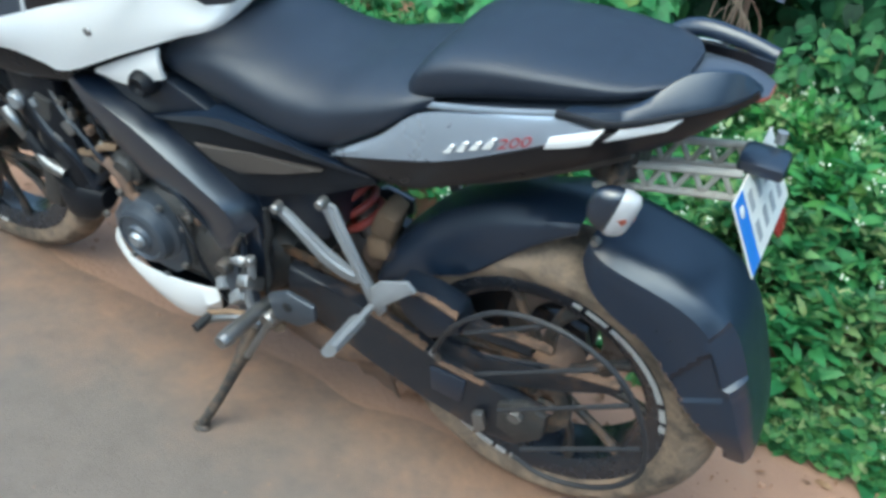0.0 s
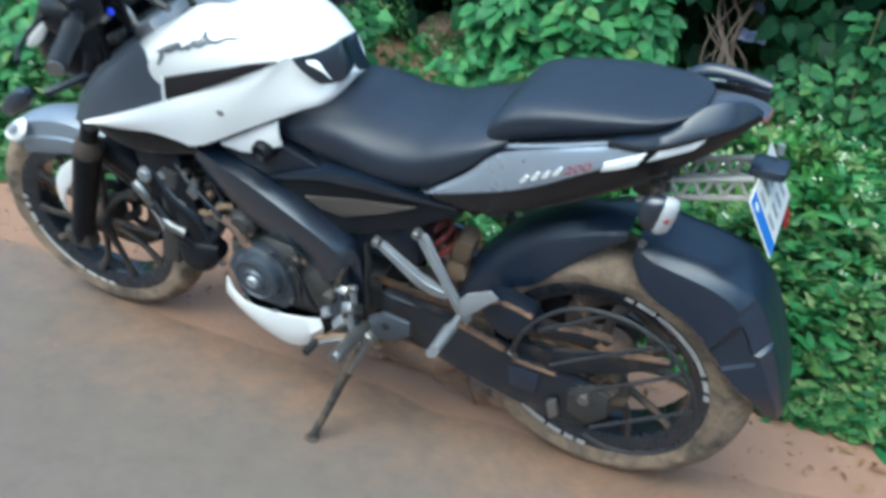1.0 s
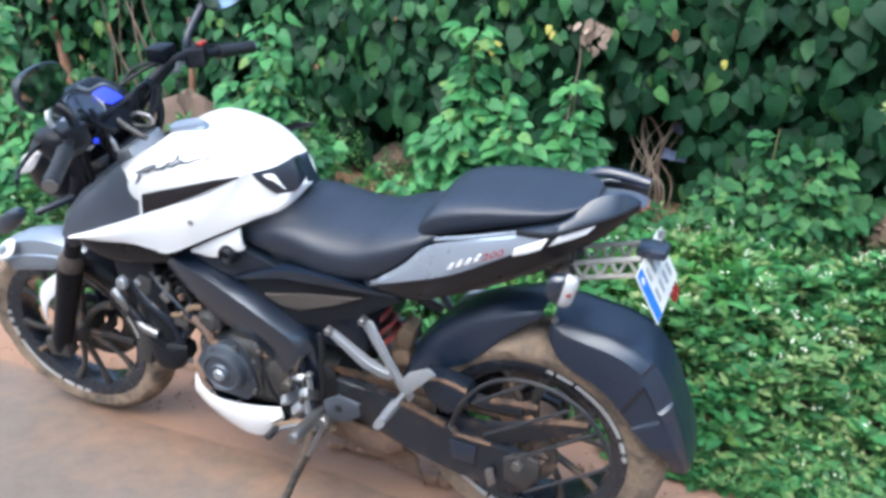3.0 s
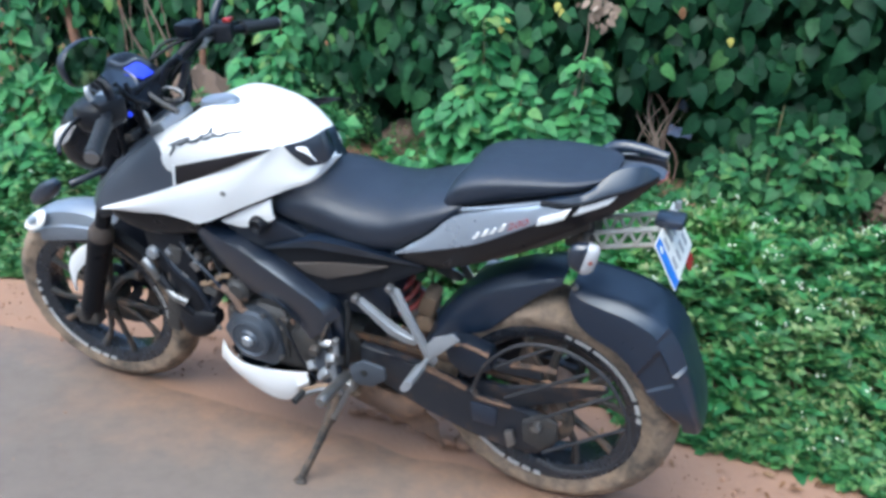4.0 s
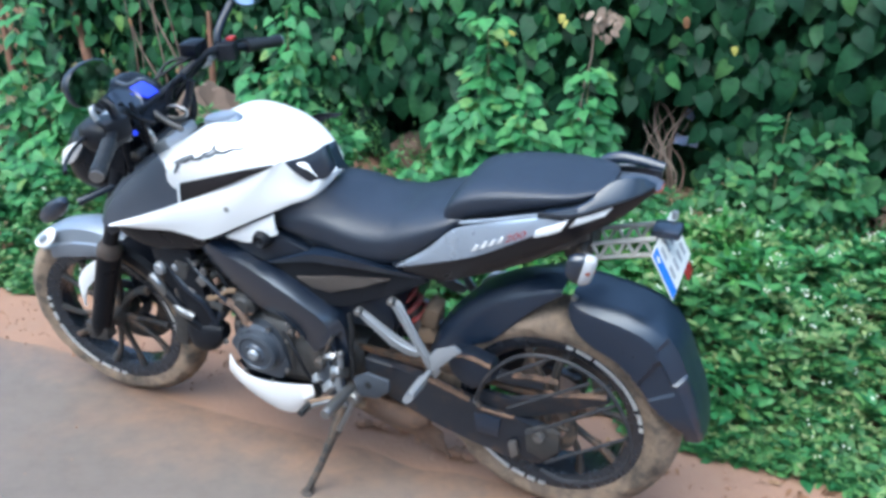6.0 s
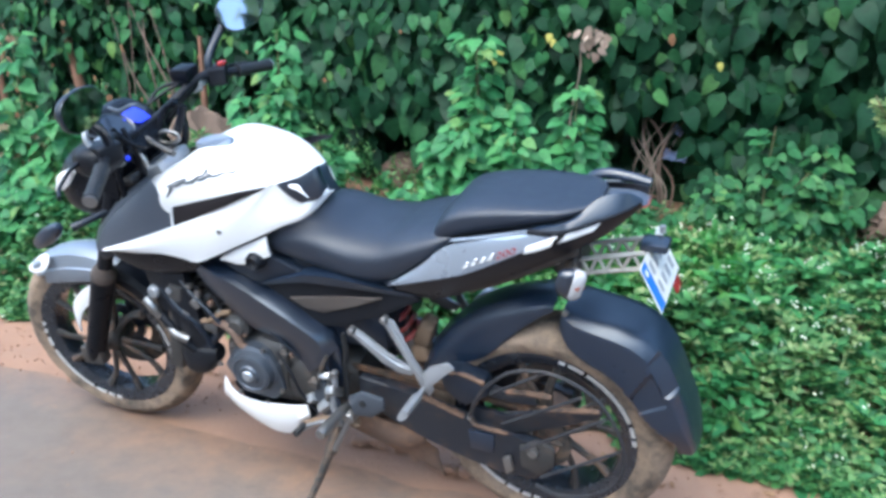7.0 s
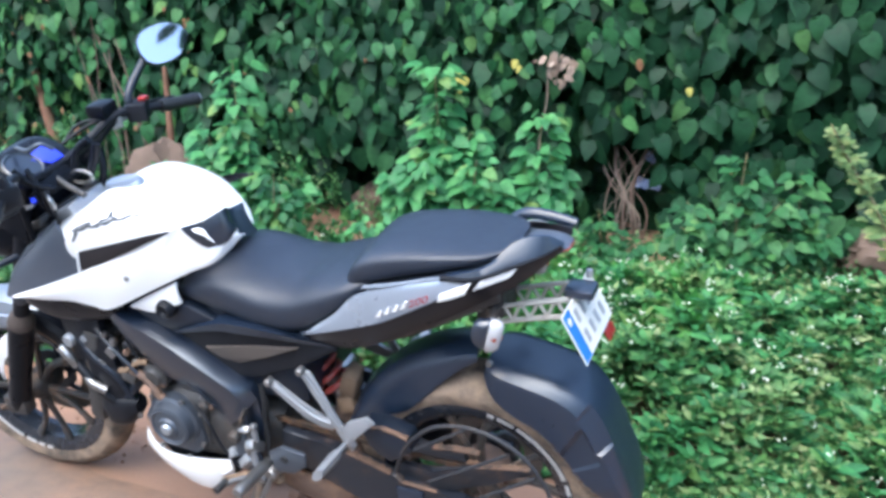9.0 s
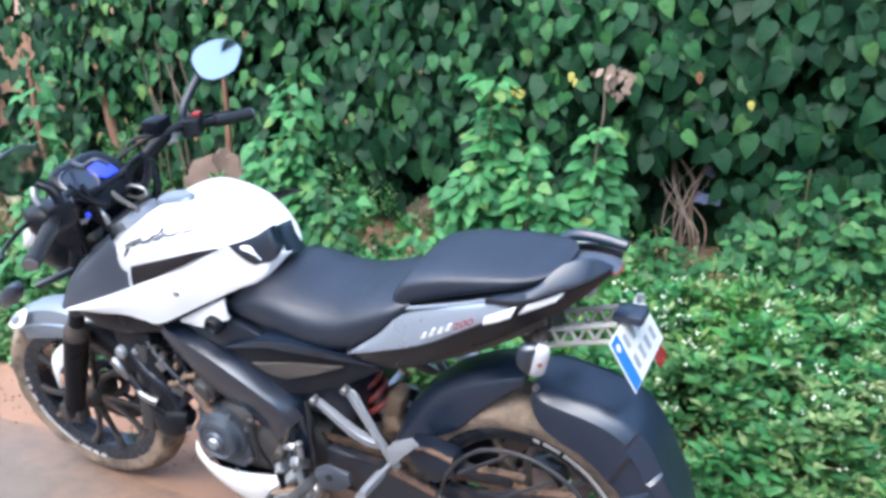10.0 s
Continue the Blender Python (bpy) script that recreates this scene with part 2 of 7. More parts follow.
def road_material():
    """Old asphalt under a film of red dust, worn and stained."""
    m = surface("dusty_asphalt", (0.140, 0.117, 0.103), (0.176, 0.146, 0.127), 2.2, 0.92, bump=0.6, grain=260, dust=0.42, dust_colour=(0.222, 0.166, 0.134), spec=0.25, dust_scale=1.7)
    nt = m.node_tree
    bs = nt.nodes["Principled BSDF"]
    co = nt.nodes.new("ShaderNodeTexCoord").outputs["Object"]
    old = bs.inputs["Base Color"].links[0].from_socket
    # red earth carried onto the asphalt along its edge, in uneven tongues
    parts = nt.nodes.new("ShaderNodeSeparateXYZ")
    nt.links.new(co, parts.inputs[0])
    wob = nt.nodes.new("ShaderNodeMath")
    wob.operation = "MULTIPLY_ADD"
    nt.links.new(noise_tex(nt, co, 3.5, 6.0, 0.7), wob.inputs[0])
    wob.inputs[1].default_value = 0.75
    shift = nt.nodes.new("ShaderNodeMapRange")
    shift.inputs["From Min"].default_value, shift.inputs["From Max"].default_value = -1.75, -1.15
    shift.inputs["To Min"].default_value, shift.inputs["To Max"].default_value = -0.24, 0.0
    nt.links.new(parts.outputs[0], shift.inputs["Value"])
    along = nt.nodes.new("ShaderNodeMath")
    along.operation = "ADD"
    nt.links.new(parts.outputs[1], along.inputs[0])
    nt.links.new(shift.outputs[0], along.inputs[1])
    nt.links.new(along.outputs[0], wob.inputs[2])
    edge = ramp(nt, wob.outputs[0], [(0.0, (0, 0, 0)), (0.16, (0.35, 0.35, 0.35)), (0.36, (0.95, 0.95, 0.95))])
    col = mix(nt, edge, old, mix(nt, noise_tex(nt, co, 60, 4.0), (0.285, 0.172, 0.116), (0.205, 0.124, 0.086)))
    # dark spots and worn patches
    spots = ramp(nt, noise_tex(nt, co, 14, 7.0, 0.7), [(0.25, (0.86, 0.85, 0.84)), (0.50, (1, 1, 1)), (0.80, (1.12, 1.10, 1.08))])
    mul = nt.nodes.new("ShaderNodeMix")
    mul.data_type, mul.blend_type = "RGBA", "MULTIPLY"
    mul.inputs[0].default_value = 1.0
    nt.links.new(col, mul.inputs[6])
    nt.links.new(spots, mul.inputs[7])
    nt.links.new(mul.outputs[2], bs.inputs["Base Color"])
    return m


SOIL, ROAD = soil_material(), road_material()


# ---- mesh helpers ----
def part(name, bm, material, parent=None, label="", smooth=40):
    me = bpy.data.meshes.new(name)
    bmesh.ops.recalc_face_normals(bm, faces=bm.faces)
    bm.to_mesh(me)
    bm.free()
    me.materials.append(material)
    for p in me.polygons:
        p.use_smooth = smooth > 0
    if smooth > 0:
        me.set_sharp_from_angle(angle=radians(smooth))
    ob = new(name, me)
    if parent:
        ob.parent = parent
    if label:
        tagged(ob, label=label)
    return ob


def spline(pts, n):
    """n points along a smooth curve through pts."""
    p = [Vector(q) for q in pts]
    p = [2 * p[0] - p[1]] + p + [2 * p[-1] - p[-2]]
    out = []
    for i in range(n):
        u = i / (n - 1) * (len(p) - 3)
        k = min(int(u), len(p) - 4)
        f = u - k
        a, b, c, d = p[k:k + 4]
        out.append(0.5 * (2 * b + (c - a) * f + (2 * a - 5 * b + 4 * c - d) * f * f + (3 * b - a - 3 * c + d) * f ** 3))
    return out


def skin(bm, rings, closed=True, caps=True):
    vs = [[bm.verts.new(p) for p in r] for r in rings]
    n = len(vs[0])
    for a, b in zip(vs, vs[1:]):
        for i in range(n if closed else n - 1):
            j = (i + 1) % n
            bm.faces.new((a[i], a[j], b[j], b[i]))
    if caps:
        bm.faces.new(vs[0])
        bm.faces.new(vs[-1][::-1])
    return bm


def tube(pts, r, n=10, steps=None, flat=1.0, bm=None):
    """A round bar along a smooth curve; r: one radius, or one for each point."""
    bm = bm or bmesh.new()
    rs = r if isinstance(r, (list, tuple)) else [r] * len(pts)
    steps = steps or max(2, 5 * (len(pts) - 1) + 1) if len(pts) > 2 else (steps or 2)
    path = spline(pts, steps)
    rad = spline([(q, 0, 0) for q in rs], steps)
    rings = []
    side = None
    for i, p in enumerate(path):
        d = (path[min(i + 1, steps - 1)] - path[max(i - 1, 0)]).normalized()
        if side is None:
            side = d.orthogonal().normalized()
        side = (side - d * side.dot(d)).normalized()
        up = d.cross(side)
        rings.append([p + rad[i].x * (math.cos(a) * side + flat * math.sin(a) * up) for a in (2 * math.pi * k / n for k in range(n))])
    return skin(bm, rings)


def box(x0, x1, y0, y1, z0, z1, bevel=0.004, bm=None, m=None):
    bm = bm or bmesh.new()
    g = bmesh.ops.create_cube(bm, size=1.0)["verts"]
    for v in g:
        v.co = Vector(((x0 + x1) / 2 + v.co.x * (x1 - x0), (y0 + y1) / 2 + v.co.y * (y1 - y0), (z0 + z1) / 2 + v.co.z * (z1 - z0)))
    if bevel:
        ed = list({e for v in g for e in v.link_edges})
        g = bmesh.ops.bevel(bm, geom=ed, offset=bevel, segments=2, affect="EDGES", profile=0.5)["verts"]
    if m:
        bmesh.ops.transform(bm, matrix=m, verts=list({*g}))
    return bm


def lathe(profile, centre, n=48, axis="y", bm=None, a0=0.0, a1=360.0):
    """Turn a profile of (radius, along) about an axis through centre."""
    bm = bm or bmesh.new()
    full = a1 - a0 >= 359.9
    c = Vector(centre)
    rings = []
    for k in range(n if full else n + 1):
        a = radians(a0 + (a1 - a0) * k / n)
        ring = []
        for r, s in profile:
            u, w = r * math.cos(a), r * math.sin(a)
            ring.append(c + (Vector((u, s, w)) if axis == "y" else Vector((u, w, s)) if axis == "z" else Vector((s, u, w))))
        rings.append(ring)
    vs = [[bm.verts.new(p) for p in r] for r in rings]
    m = len(vs)
    for k in range(m if full else m - 1):
        a, b = vs[k], vs[(k + 1) % m]
        for i in range(len(profile) - 1):
            bm.faces.new((a[i], a[i + 1], b[i + 1], b[i]))
    bmesh.ops.remove_doubles(bm, verts=bm.verts, dist=1e-6)
    return bm


def hull(sections, n=28, e=0.62, steps=None, bm=None):
    """A rounded body along x: sections of (x, low z, high z, half width[, y of the middle])."""
    bm = bm or bmesh.new()
    steps = steps or 4 * (len(sections) - 1) + 1
    keys = [s if len(s) == 5 else (*s, 0.0) for s in sections]
    a = spline([(s[0], s[1], s[2]) for s in keys], steps)
    b = spline([(s[3], s[4], 0) for s in keys], steps)
    rings = []
    for p, q in zip(a, b):
        x, lo, hi, w, y = p.x, p.y, max(p.z, p.y + 0.002), max(q.x, 0.003), q.y
        ring = []
        for k in range(n):
            t = 2 * math.pi * k / n
            cs, sn = math.cos(t), math.sin(t)
            ring.append(Vector((x, y + w * math.copysign(abs(cs) ** e, cs), (lo + hi) / 2 + (hi - lo) / 2 * math.copysign(abs(sn) ** e, sn))))
        rings.append(ring)
    return skin(bm, rings)


def sheet(upper, lower, nu=24, nv=6, bulge=0.0, thick=0.004, lip=0.0, bm=None):
    """A moulded panel between two smooth edges, bowed outwards (towards -y) by bulge, with a thickness."""
    bm = bm or bmesh.new()
    a, b = spline(upper, nu), spline(lower, nu)
    out, inn = [], []
    for p, q in zip(a, b):
        row = []
        for j in range(nv + 1):
            f = j / nv
            w = p.lerp(q, f)
            w.y -= bulge * 4 * f * (1 - f)
            row.append(w)
        out.append(row)
        inn.append([w + Vector((0, thick + (lip if j in (0, nv) else 0), 0)) for j, w in enumerate(row)])
    rings = [o + i[::-1] for o, i in zip(out, inn)]
    return skin(bm, rings)


def shell(rows, nu=30, thick=0.006, bm=None):
    """A pressed panel: smooth edges laid side by side, creased along each of them, with a thickness."""
    bm = bm or bmesh.new()
    lines = [spline(r, nu) for r in rows]
    rings = []
    for k in range(nu):
        out = [q[k] for q in lines]
        rings.append(out + [p + Vector((0, thick, 0)) for p in out[::-1]])
    return skin(bm, rings)



def stone_mesh(at, sx, sy, sz, seed, level=3):
    """A lump with a rough, uneven skin."""
    bm = bmesh.new()
    bmesh.ops.create_icosphere(bm, subdivisions=level, radius=1.0)
    for v in bm.verts:
        k = 1 + 0.30 * noise.noise(v.co * 1.9 + Vector((seed, 0, 0))) + 0.16 * noise.noise(v.co * 5 + Vector((0, seed, 0))) + 0.05 * noise.noise(v.co * 14)
        v.co = Vector((v.co.x * sx, v.co.y * sy, v.co.z * sz)) * k + Vector(at)
    return bm



def extrude(outline, y0, y1, bevel=0.003, bm=None):
    """A flat plate: an outline in x and z between two y, with rounded edges."""
    bm = bm or bmesh.new()
    a = [bm.verts.new((x, y0, z)) for x, z in outline]
    b = [bm.verts.new((x, y1, z)) for x, z in outline]
    n = len(a)
    bm.faces.new(a), bm.faces.new(b[::-1])
    for i in range(n):
        j = (i + 1) % n
        bm.faces.new((a[i], b[i], b[j], a[j]))
    if bevel:
        bmesh.ops.bevel(bm, geom=bm.edges[:], offset=bevel, segments=2, affect="EDGES", profile=0.5)
    return bm


def mirrored(bm):
    """The same shape on the bike's other side."""
    for v in bm.verts:
        v.co.y = -v.co.y
    bmesh.ops.reverse_faces(bm, faces=bm.faces)
    return bm


def turned(bm, m):
    bmesh.ops.transform(bm, matrix=m, verts=bm.verts)
    return bm


def arch(centre, r, a0, a1, prof, n=26, thick=0.004, bm=None):
    """A mudguard: a cross-section of (y, drop) swept round an axle from a0 to a1 degrees."""
    bm = bm or bmesh.new()
    rings = []
    for k in range(n + 1):
        f = k / n
        a = radians(a0 + (a1 - a0) * f)
        rr = r(f) if callable(r) else r
        pr = prof(f) if callable(prof) else prof
        o = [Vector((centre[0] + (rr - d) * math.cos(a), y, centre[2] + (rr - d) * math.sin(a))) for y, d in pr]
        i = [Vector((centre[0] + (rr - d - thick) * math.cos(a), y * 0.97, centre[2] + (rr - d - thick) * math.sin(a))) for y, d in pr]
        rings.append(o + i[::-1])
    return skin(bm, rings)


# ---- the ground: red verge, with unseen rises added behind both hedges, and the dusty road ----
def bank(x, y):
    """Height of the verge."""
    w = noise.noise(Vector((x * 0.7, y * 0.7, 3.1)))
    f = noise.noise(Vector((x * 4.0, y * 4.0, 1.7)))
    z = -0.006 + 0.004 * f
    if y > 0.1:
        z += 0.02 * (w + 0.4 * f) * min(1.0, (y - 0.1) / 0.4)
    if y > 0.35:
        z += 0.24 * min(1.0, (y - 0.35) / 1.7) ** 1.3
    # unseen rise added across the road, closing off the low sky
    if y < -6.6:
        z += 1.6 * min(1.0, (-6.6 - y) / 1.5)
    # rise hidden by the leaves, added so no sky shines through them
    if y > 2.9:
        z += 1.7 * min(1.0, (y - 2.9) / 0.5)
    return z


def grid(xs, ys, height):
    bm = bmesh.new()
    vs = [[bm.verts.new((x, y, height(x, y))) for x in xs] for y in ys]
    for a, b in zip(vs, vs[1:]):
        for i in range(len(xs) - 1):
            bm.faces.new((a[i], a[i + 1], b[i + 1], b[i]))
    return bm


def axis(*stretches):
    out = []
    for a, b, step in stretches:
        k = max(1, round((b - a) / step))
        out += [a + (b - a) * i / k for i in range(k)]
    return out + [stretches[-1][1]]


tagged(part("ground", grid(axis((-400, -40, 60), (-40, -6, 2), (-6, 4, 0.06), (4, 40, 2), (40, 400, 60)),
                           axis((-400, -12, 40), (-12, -9, 1.5), (-9, -6, 0.5), (-6, -0.4, 1.4), (-0.4, 3.2, 0.05), (3.2, 40, 4), (40, 400, 60)), bank), SOIL),
       "red earth verge with a weedy bank", "ground", kind="structure")


def road_edge(x):
    return 0.035 + 0.05 * math.sin(x * 1.3 + 0.6) + 0.075 * noise.noise(Vector((x * 1.1, 0.3, 0))) + 0.03 * noise.noise(Vector((x * 6, 2.3, 0))) + 0.09 * max(0.0, x) + 0.14 * min(1.0, max(0.0, (-x - 1.25) / 0.5))


def road_mesh():
    bm = bmesh.new()
    xs = axis((-400, -40, 60), (-40, -5, 2.5), (-5, 3, 0.04), (3, 40, 2.5), (40, 400, 60))
    cross = [0.0, 0.03, 0.07, 0.12, 0.16, 0.3, 0.5, 0.8, 1.2, 1.8, 2.6, 4.0, 5.6]
    rows = []
    for x in xs:
        e = road_edge(x)
        rows.append([bm.verts.new((x, e - d, (-0.016 if k == 0 else -0.010 if k == 1 else -0.004 if k == 2 else 0.0015 if k == 3 else 0.004) + 0.0025 * noise.noise(Vector((x * 3, (e - d) * 3, 5))) * (k > 3))) for k, d in enumerate(cross)])
    for a, b in zip(rows, rows[1:]):
        for i in range(len(cross) - 1):
            bm.faces.new((a[i], a[i + 1], b[i + 1], b[i]))
    return bm


tagged(part("road", road_mesh(), ROAD), "worn grey asphalt road filmed with red dust", "road", kind="structure")


# ---- plants ----
def leaf_shape(kind):
    """Points (across, along, out) and faces of one leaf that lies along +y from its stalk."""
    if kind == "heart":
        half = [(0.0, 0.02), (0.20, -0.03), (0.37, 0.12), (0.40, 0.36), (0.31, 0.64), (0.15, 0.88), (0.0, 1.06)]
    elif kind == "ovate":
        half = [(0.0, 0.0), (0.22, 0.14), (0.33, 0.42), (0.24, 0.74), (0.0, 1.0)]
    elif kind == "lance":
        half = [(0.0, 0.0), (0.16, 0.20), (0.21, 0.44), (0.12, 0.78), (0.0, 1.0)]
    else:
        half = [(0.0, 0.0), (0.16, 0.30), (0.13, 0.68), (0.0, 1.0)]
    n = len(half)
    pts = [(0.0, y, 0.05 - 0.16 * y * y) for _, y in half]
    pts += [(x, y, 0.05 + 0.16 * x - 0.30 * x * x - 0.16 * y * y) for x, y in half[1:-1]]
    pts += [(-x, y, 0.05 + 0.16 * x - 0.30 * x * x - 0.16 * y * y) for x, y in half[1:-1]]
    m, faces = n - 2, []
    for s in (0, 1):
        o = n + s * m - 1
        for i in range(n - 1):
            a, b = i, i + 1
            c = o + i + 1 if i + 1 <= m else None
            d = o + i if i >= 1 else None
            loop = [v for v in (a, b, c, d) if v is not None]
            faces.append(loop if s == 0 else loop[::-1])
    return np.array(pts), faces


def leaves_mesh(name, kind, pos, tip, out, size):
    """One mesh of many leaves: each at pos, its tip and its face turned as given."""
    pts, faces = leaf_shape(kind)
    n, k = len(pos), len(pts)
    tip = tip / np.linalg.norm(tip, axis=1, keepdims=True)
    out = out - tip * (out * tip).sum(1, keepdims=True)
    out = out / np.linalg.norm(out, axis=1, keepdims=True)
    across = np.cross(tip, out)
    curl = np.random.uniform(0.5, 2.6, n)
    co = pos[:, None, :] + size[:, None, None] * (pts[None, :, 0, None] * across[:, None, :] + pts[None, :, 1, None] * tip[:, None, :] + (pts[None, :, 2, None] * curl[:, None, None]) * out[:, None, :])
    me = bpy.data.meshes.new(name)
    sizes = np.array([len(f) for f in faces])
    flat = np.concatenate([np.array(f) for f in faces])
    loops = (flat[None, :] + k * np.arange(n)[:, None]).ravel()
    tot = np.tile(sizes, n)
    me.vertices.add(n * k)
    me.vertices.foreach_set("co", co.astype(np.float32).ravel())
    me.loops.add(len(loops))
    me.loops.foreach_set("vertex_index", loops.astype(np.int32))
    me.polygons.add(len(tot))
    me.polygons.foreach_set("loop_start", np.concatenate(([0], np.cumsum(tot)[:-1])).astype(np.int32))
    me.polygons.foreach_set("use_smooth", np.ones(len(tot), bool))
    me.update(calc_edges=True)
    me.validate()
    return me


def foliage(name, kind, pos, tip, out, size, material, parent=None, label="", category=""):
    me = leaves_mesh(name, kind, pos, tip, out, size)
    me.materials.append(material)
    ob = new(name, me)
    if parent:
        ob.parent = parent
    return tagged(ob, label, category, kind="stuff")


def rnd(n, s):
    return np.random.normal(0, s, (n, 3))


def bumps(x, z):
    """Swelling of the hedge's face, in and out."""
    return np.array([0.10 * noise.noise(Vector((a * 1.6, b * 1.6, 0.5))) + 0.05 * noise.noise(Vector((a * 4, b * 4, 9.5))) for a, b in zip(x, z)])


# a hole low in the hedge, where dry stems show
def in_gap(x, z):
    return (((x + 0.20) / 0.20) ** 2 + ((z - 0.52) / 0.26) ** 2 < 1.0) | (((x + 1.46) / 0.17) ** 2 + ((z - 0.46) / 0.15) ** 2 < 1.0)


hedge = new("hedge")
hedge.location = (0, 2.05, 0)
tagged(hedge, "dense hedge overgrown by heart-leaved dark green vine", "hedge")


def hedge_layer(n, depth, x0, x1, z0, z1, s0, s1):
    x, z = np.random.uniform(x0, x1, n), np.random.uniform(z0, z1, n)
    keep = ~in_gap(x, z) if depth < 0.45 else np.ones(n, bool)
    # thin patches where stems and earth show through
    thin = np.array([noise.noise(Vector((a * 2.1, b * 2.6, 6.3))) for a, b in zip(x, z)])
    keep &= (thin < np.where(x < -1.7, 0.16, 0.40)) | (np.random.uniform(0, 1, n) < 0.4) | (depth > 0.3)
    x, z = x[keep], z[keep]
    n = len(x)
    y = bumps(x, z) + depth + np.random.uniform(-0.06, 0.06, n)
    tip = np.stack([np.random.normal(0, 0.6, n), np.random.normal(-0.25, 0.35, n), np.full(n, -1.0)], 1)
    out = np.stack([np.random.normal(0, 0.4, n), np.full(n, -1.0), np.random.normal(0.75, 0.45, n)], 1)
    return np.stack([x, y, z], 1), tip, out, np.random.uniform(s0, s1, n)


foliage("vine_foliage", "heart", *hedge_layer(6400, 0.03, -4.2, 3.2, 0.36, 2.2, 0.056, 0.118), VINE, hedge)
foliage("young_foliage", "heart", *hedge_layer(760, -0.02, -4.2, -1.5, 0.60, 2.0, 0.045, 0.095), LIGHTVINE, hedge)
foliage("young_foliage", "heart", *hedge_layer(140, -0.02, -1.4, 3.2, 0.85, 2.0, 0.045, 0.085), LIGHTVINE, hedge)
foliage("young_foliage", "heart", *hedge_layer(150, -0.05, -1.25, -0.15, 0.75, 1.55, 0.045, 0.085), LIGHTVINE, hedge)
foliage("inner_foliage", "heart", *hedge_layer(5000, 0.16, -4.2, 3.2, 0.35, 2.2, 0.06, 0.11), VINE, hedge)
foliage("deep_foliage", "heart", *hedge_layer(7500, 0.34, -4.2, 3.2, 0.2, 2.2, 0.09, 0.15), VINE, hedge)
foliage("deep_foliage", "heart", *hedge_layer(6000, 0.55, -4.2, 3.2, 0.1, 2.2, 0.10, 0.16), VINE, hedge)
foliage("far_foliage", "heart", *hedge_layer(5000, 0.0, 3.2, 12, 0.1, 2.2, 0.08, 0.15), VINE, hedge)
foliage("far_foliage", "heart", *hedge_layer(5000, 0.0, -12, -4.2, 0.1, 2.2, 0.08, 0.15), VINE, hedge)


# ---- the motorcycle: x runs back from the rear axle, -y is its left side, z up; it leans on its side stand ----
bike = new("motorcycle")
bike.matrix_world = Matrix.Translation((0, 0, 0.002)) @ pose(0, 0, 0, 12.5)
tagged(bike, "white and black naked motorcycle leaning on its side stand", "motorcycle")
STEER_AT, STEER_AXIS = Vector((-1.327, 0, 0.28)), Vector((0.40, 0, 0.915)).normalized()
STEER = Matrix.Translation(STEER_AT) @ Matrix.Rotation(radians(5.0), 4, STEER_AXIS) @ Matrix.Translation(-STEER_AT)
REAR, FRONT = (0.0, 0.0, 0.305), (-1.360, 0.0, 0.299)


def tyre(centre, outer, half, m=None):
    c = outer - half * 0.92
    prof = [(0.214, -half * 0.62), (0.224, -half * 0.80)]
    for k in range(13):
        a = radians(-78 + 156 * k / 12)
        prof.append((c + half * 0.92 * math.cos(a), half * math.sin(a)))
    prof += [(0.224, half * 0.80), (0.214, half * 0.62)]
    bm = lathe(prof, centre, 72)
    # tread grooves: cut in slanting pairs
    c0 = Vector(centre)
    for v in bm.verts:
        d = v.co - c0
        r = math.hypot(d.x, d.z)
        a = math.degrees(math.atan2(d.z, d.x))
        if r > c + half * 0.35 and (a + 260 * d.y) % 20 < 5 and abs(d.y) > 0.008:
            v.co = c0 + Vector((d.x, d.y, d.z)) * ((r - 0.006) / r)
    return bm if m is None else turned(bm, m)


def rim(centre, half, m=None):
    prof = [(0.190, -half + 0.010), (0.205, -half), (0.228, -half - 0.003), (0.229, -half + 0.006), (0.212, -half + 0.014), (0.200, 0.0),
            (0.212, half - 0.014), (0.229, half - 0.006), (0.228, half + 0.003), (0.205, half), (0.190, half - 0.010), (0.184, 0.0), (0.190, -half + 0.010)]
    bm = lathe(prof, centre, 96)
    return bm if m is None else turned(bm, m)


def spoke(centre, angle, m=None):
    """A forked spoke: two slim curved blades from hub to rim."""
    bm = bmesh.new()
    for sgn in (-1, 1):
        pts = []
        for f in (0.0, 0.25, 0.5, 0.75, 1.0):
            a = radians(angle + sgn * (7 + 9 * f) + 16 * f * (1 - f))
            r = 0.035 + 0.155 * f
            pts.append((centre[0] + r * math.cos(a), -0.018 - 0.012 * f, centre[2] + r * math.sin(a)))
        tube(pts, [0.012, 0.010, 0.0085, 0.0085, 0.011], 8, flat=1.5, bm=bm)
    return bm if m is None else turned(bm, m)


def tape(centre, a0, a1, half, m=None):
    bm = bmesh.new()
    n = max(2, int((a1 - a0) / 3))
    rows = []
    for k in range(n + 1):
        a = radians(a0 + (a1 - a0) * k / n)
        rows.append([bm.verts.new((centre[0] + r * math.cos(a), y, centre[2] + r * math.sin(a))) for r, y in ((0.2165, -half - 0.004), (0.2275, -half - 0.0060))])
    for p, q in zip(rows, rows[1:]):
        bm.faces.new((p[0], p[1], q[1], q[0]))
    bmesh.ops.solidify(bm, geom=bm.faces[:], thickness=0.0008)
    return bm if m is None else turned(bm, m)


def ring_disc(centre, r0, r1, y0, y1, n=48, m=None):
    bm = lathe([(r0, y0), (r1, y0), (r1, y1), (r0, y1), (r0, y0)], centre, n)
    return bm if m is None else turned(bm, m)


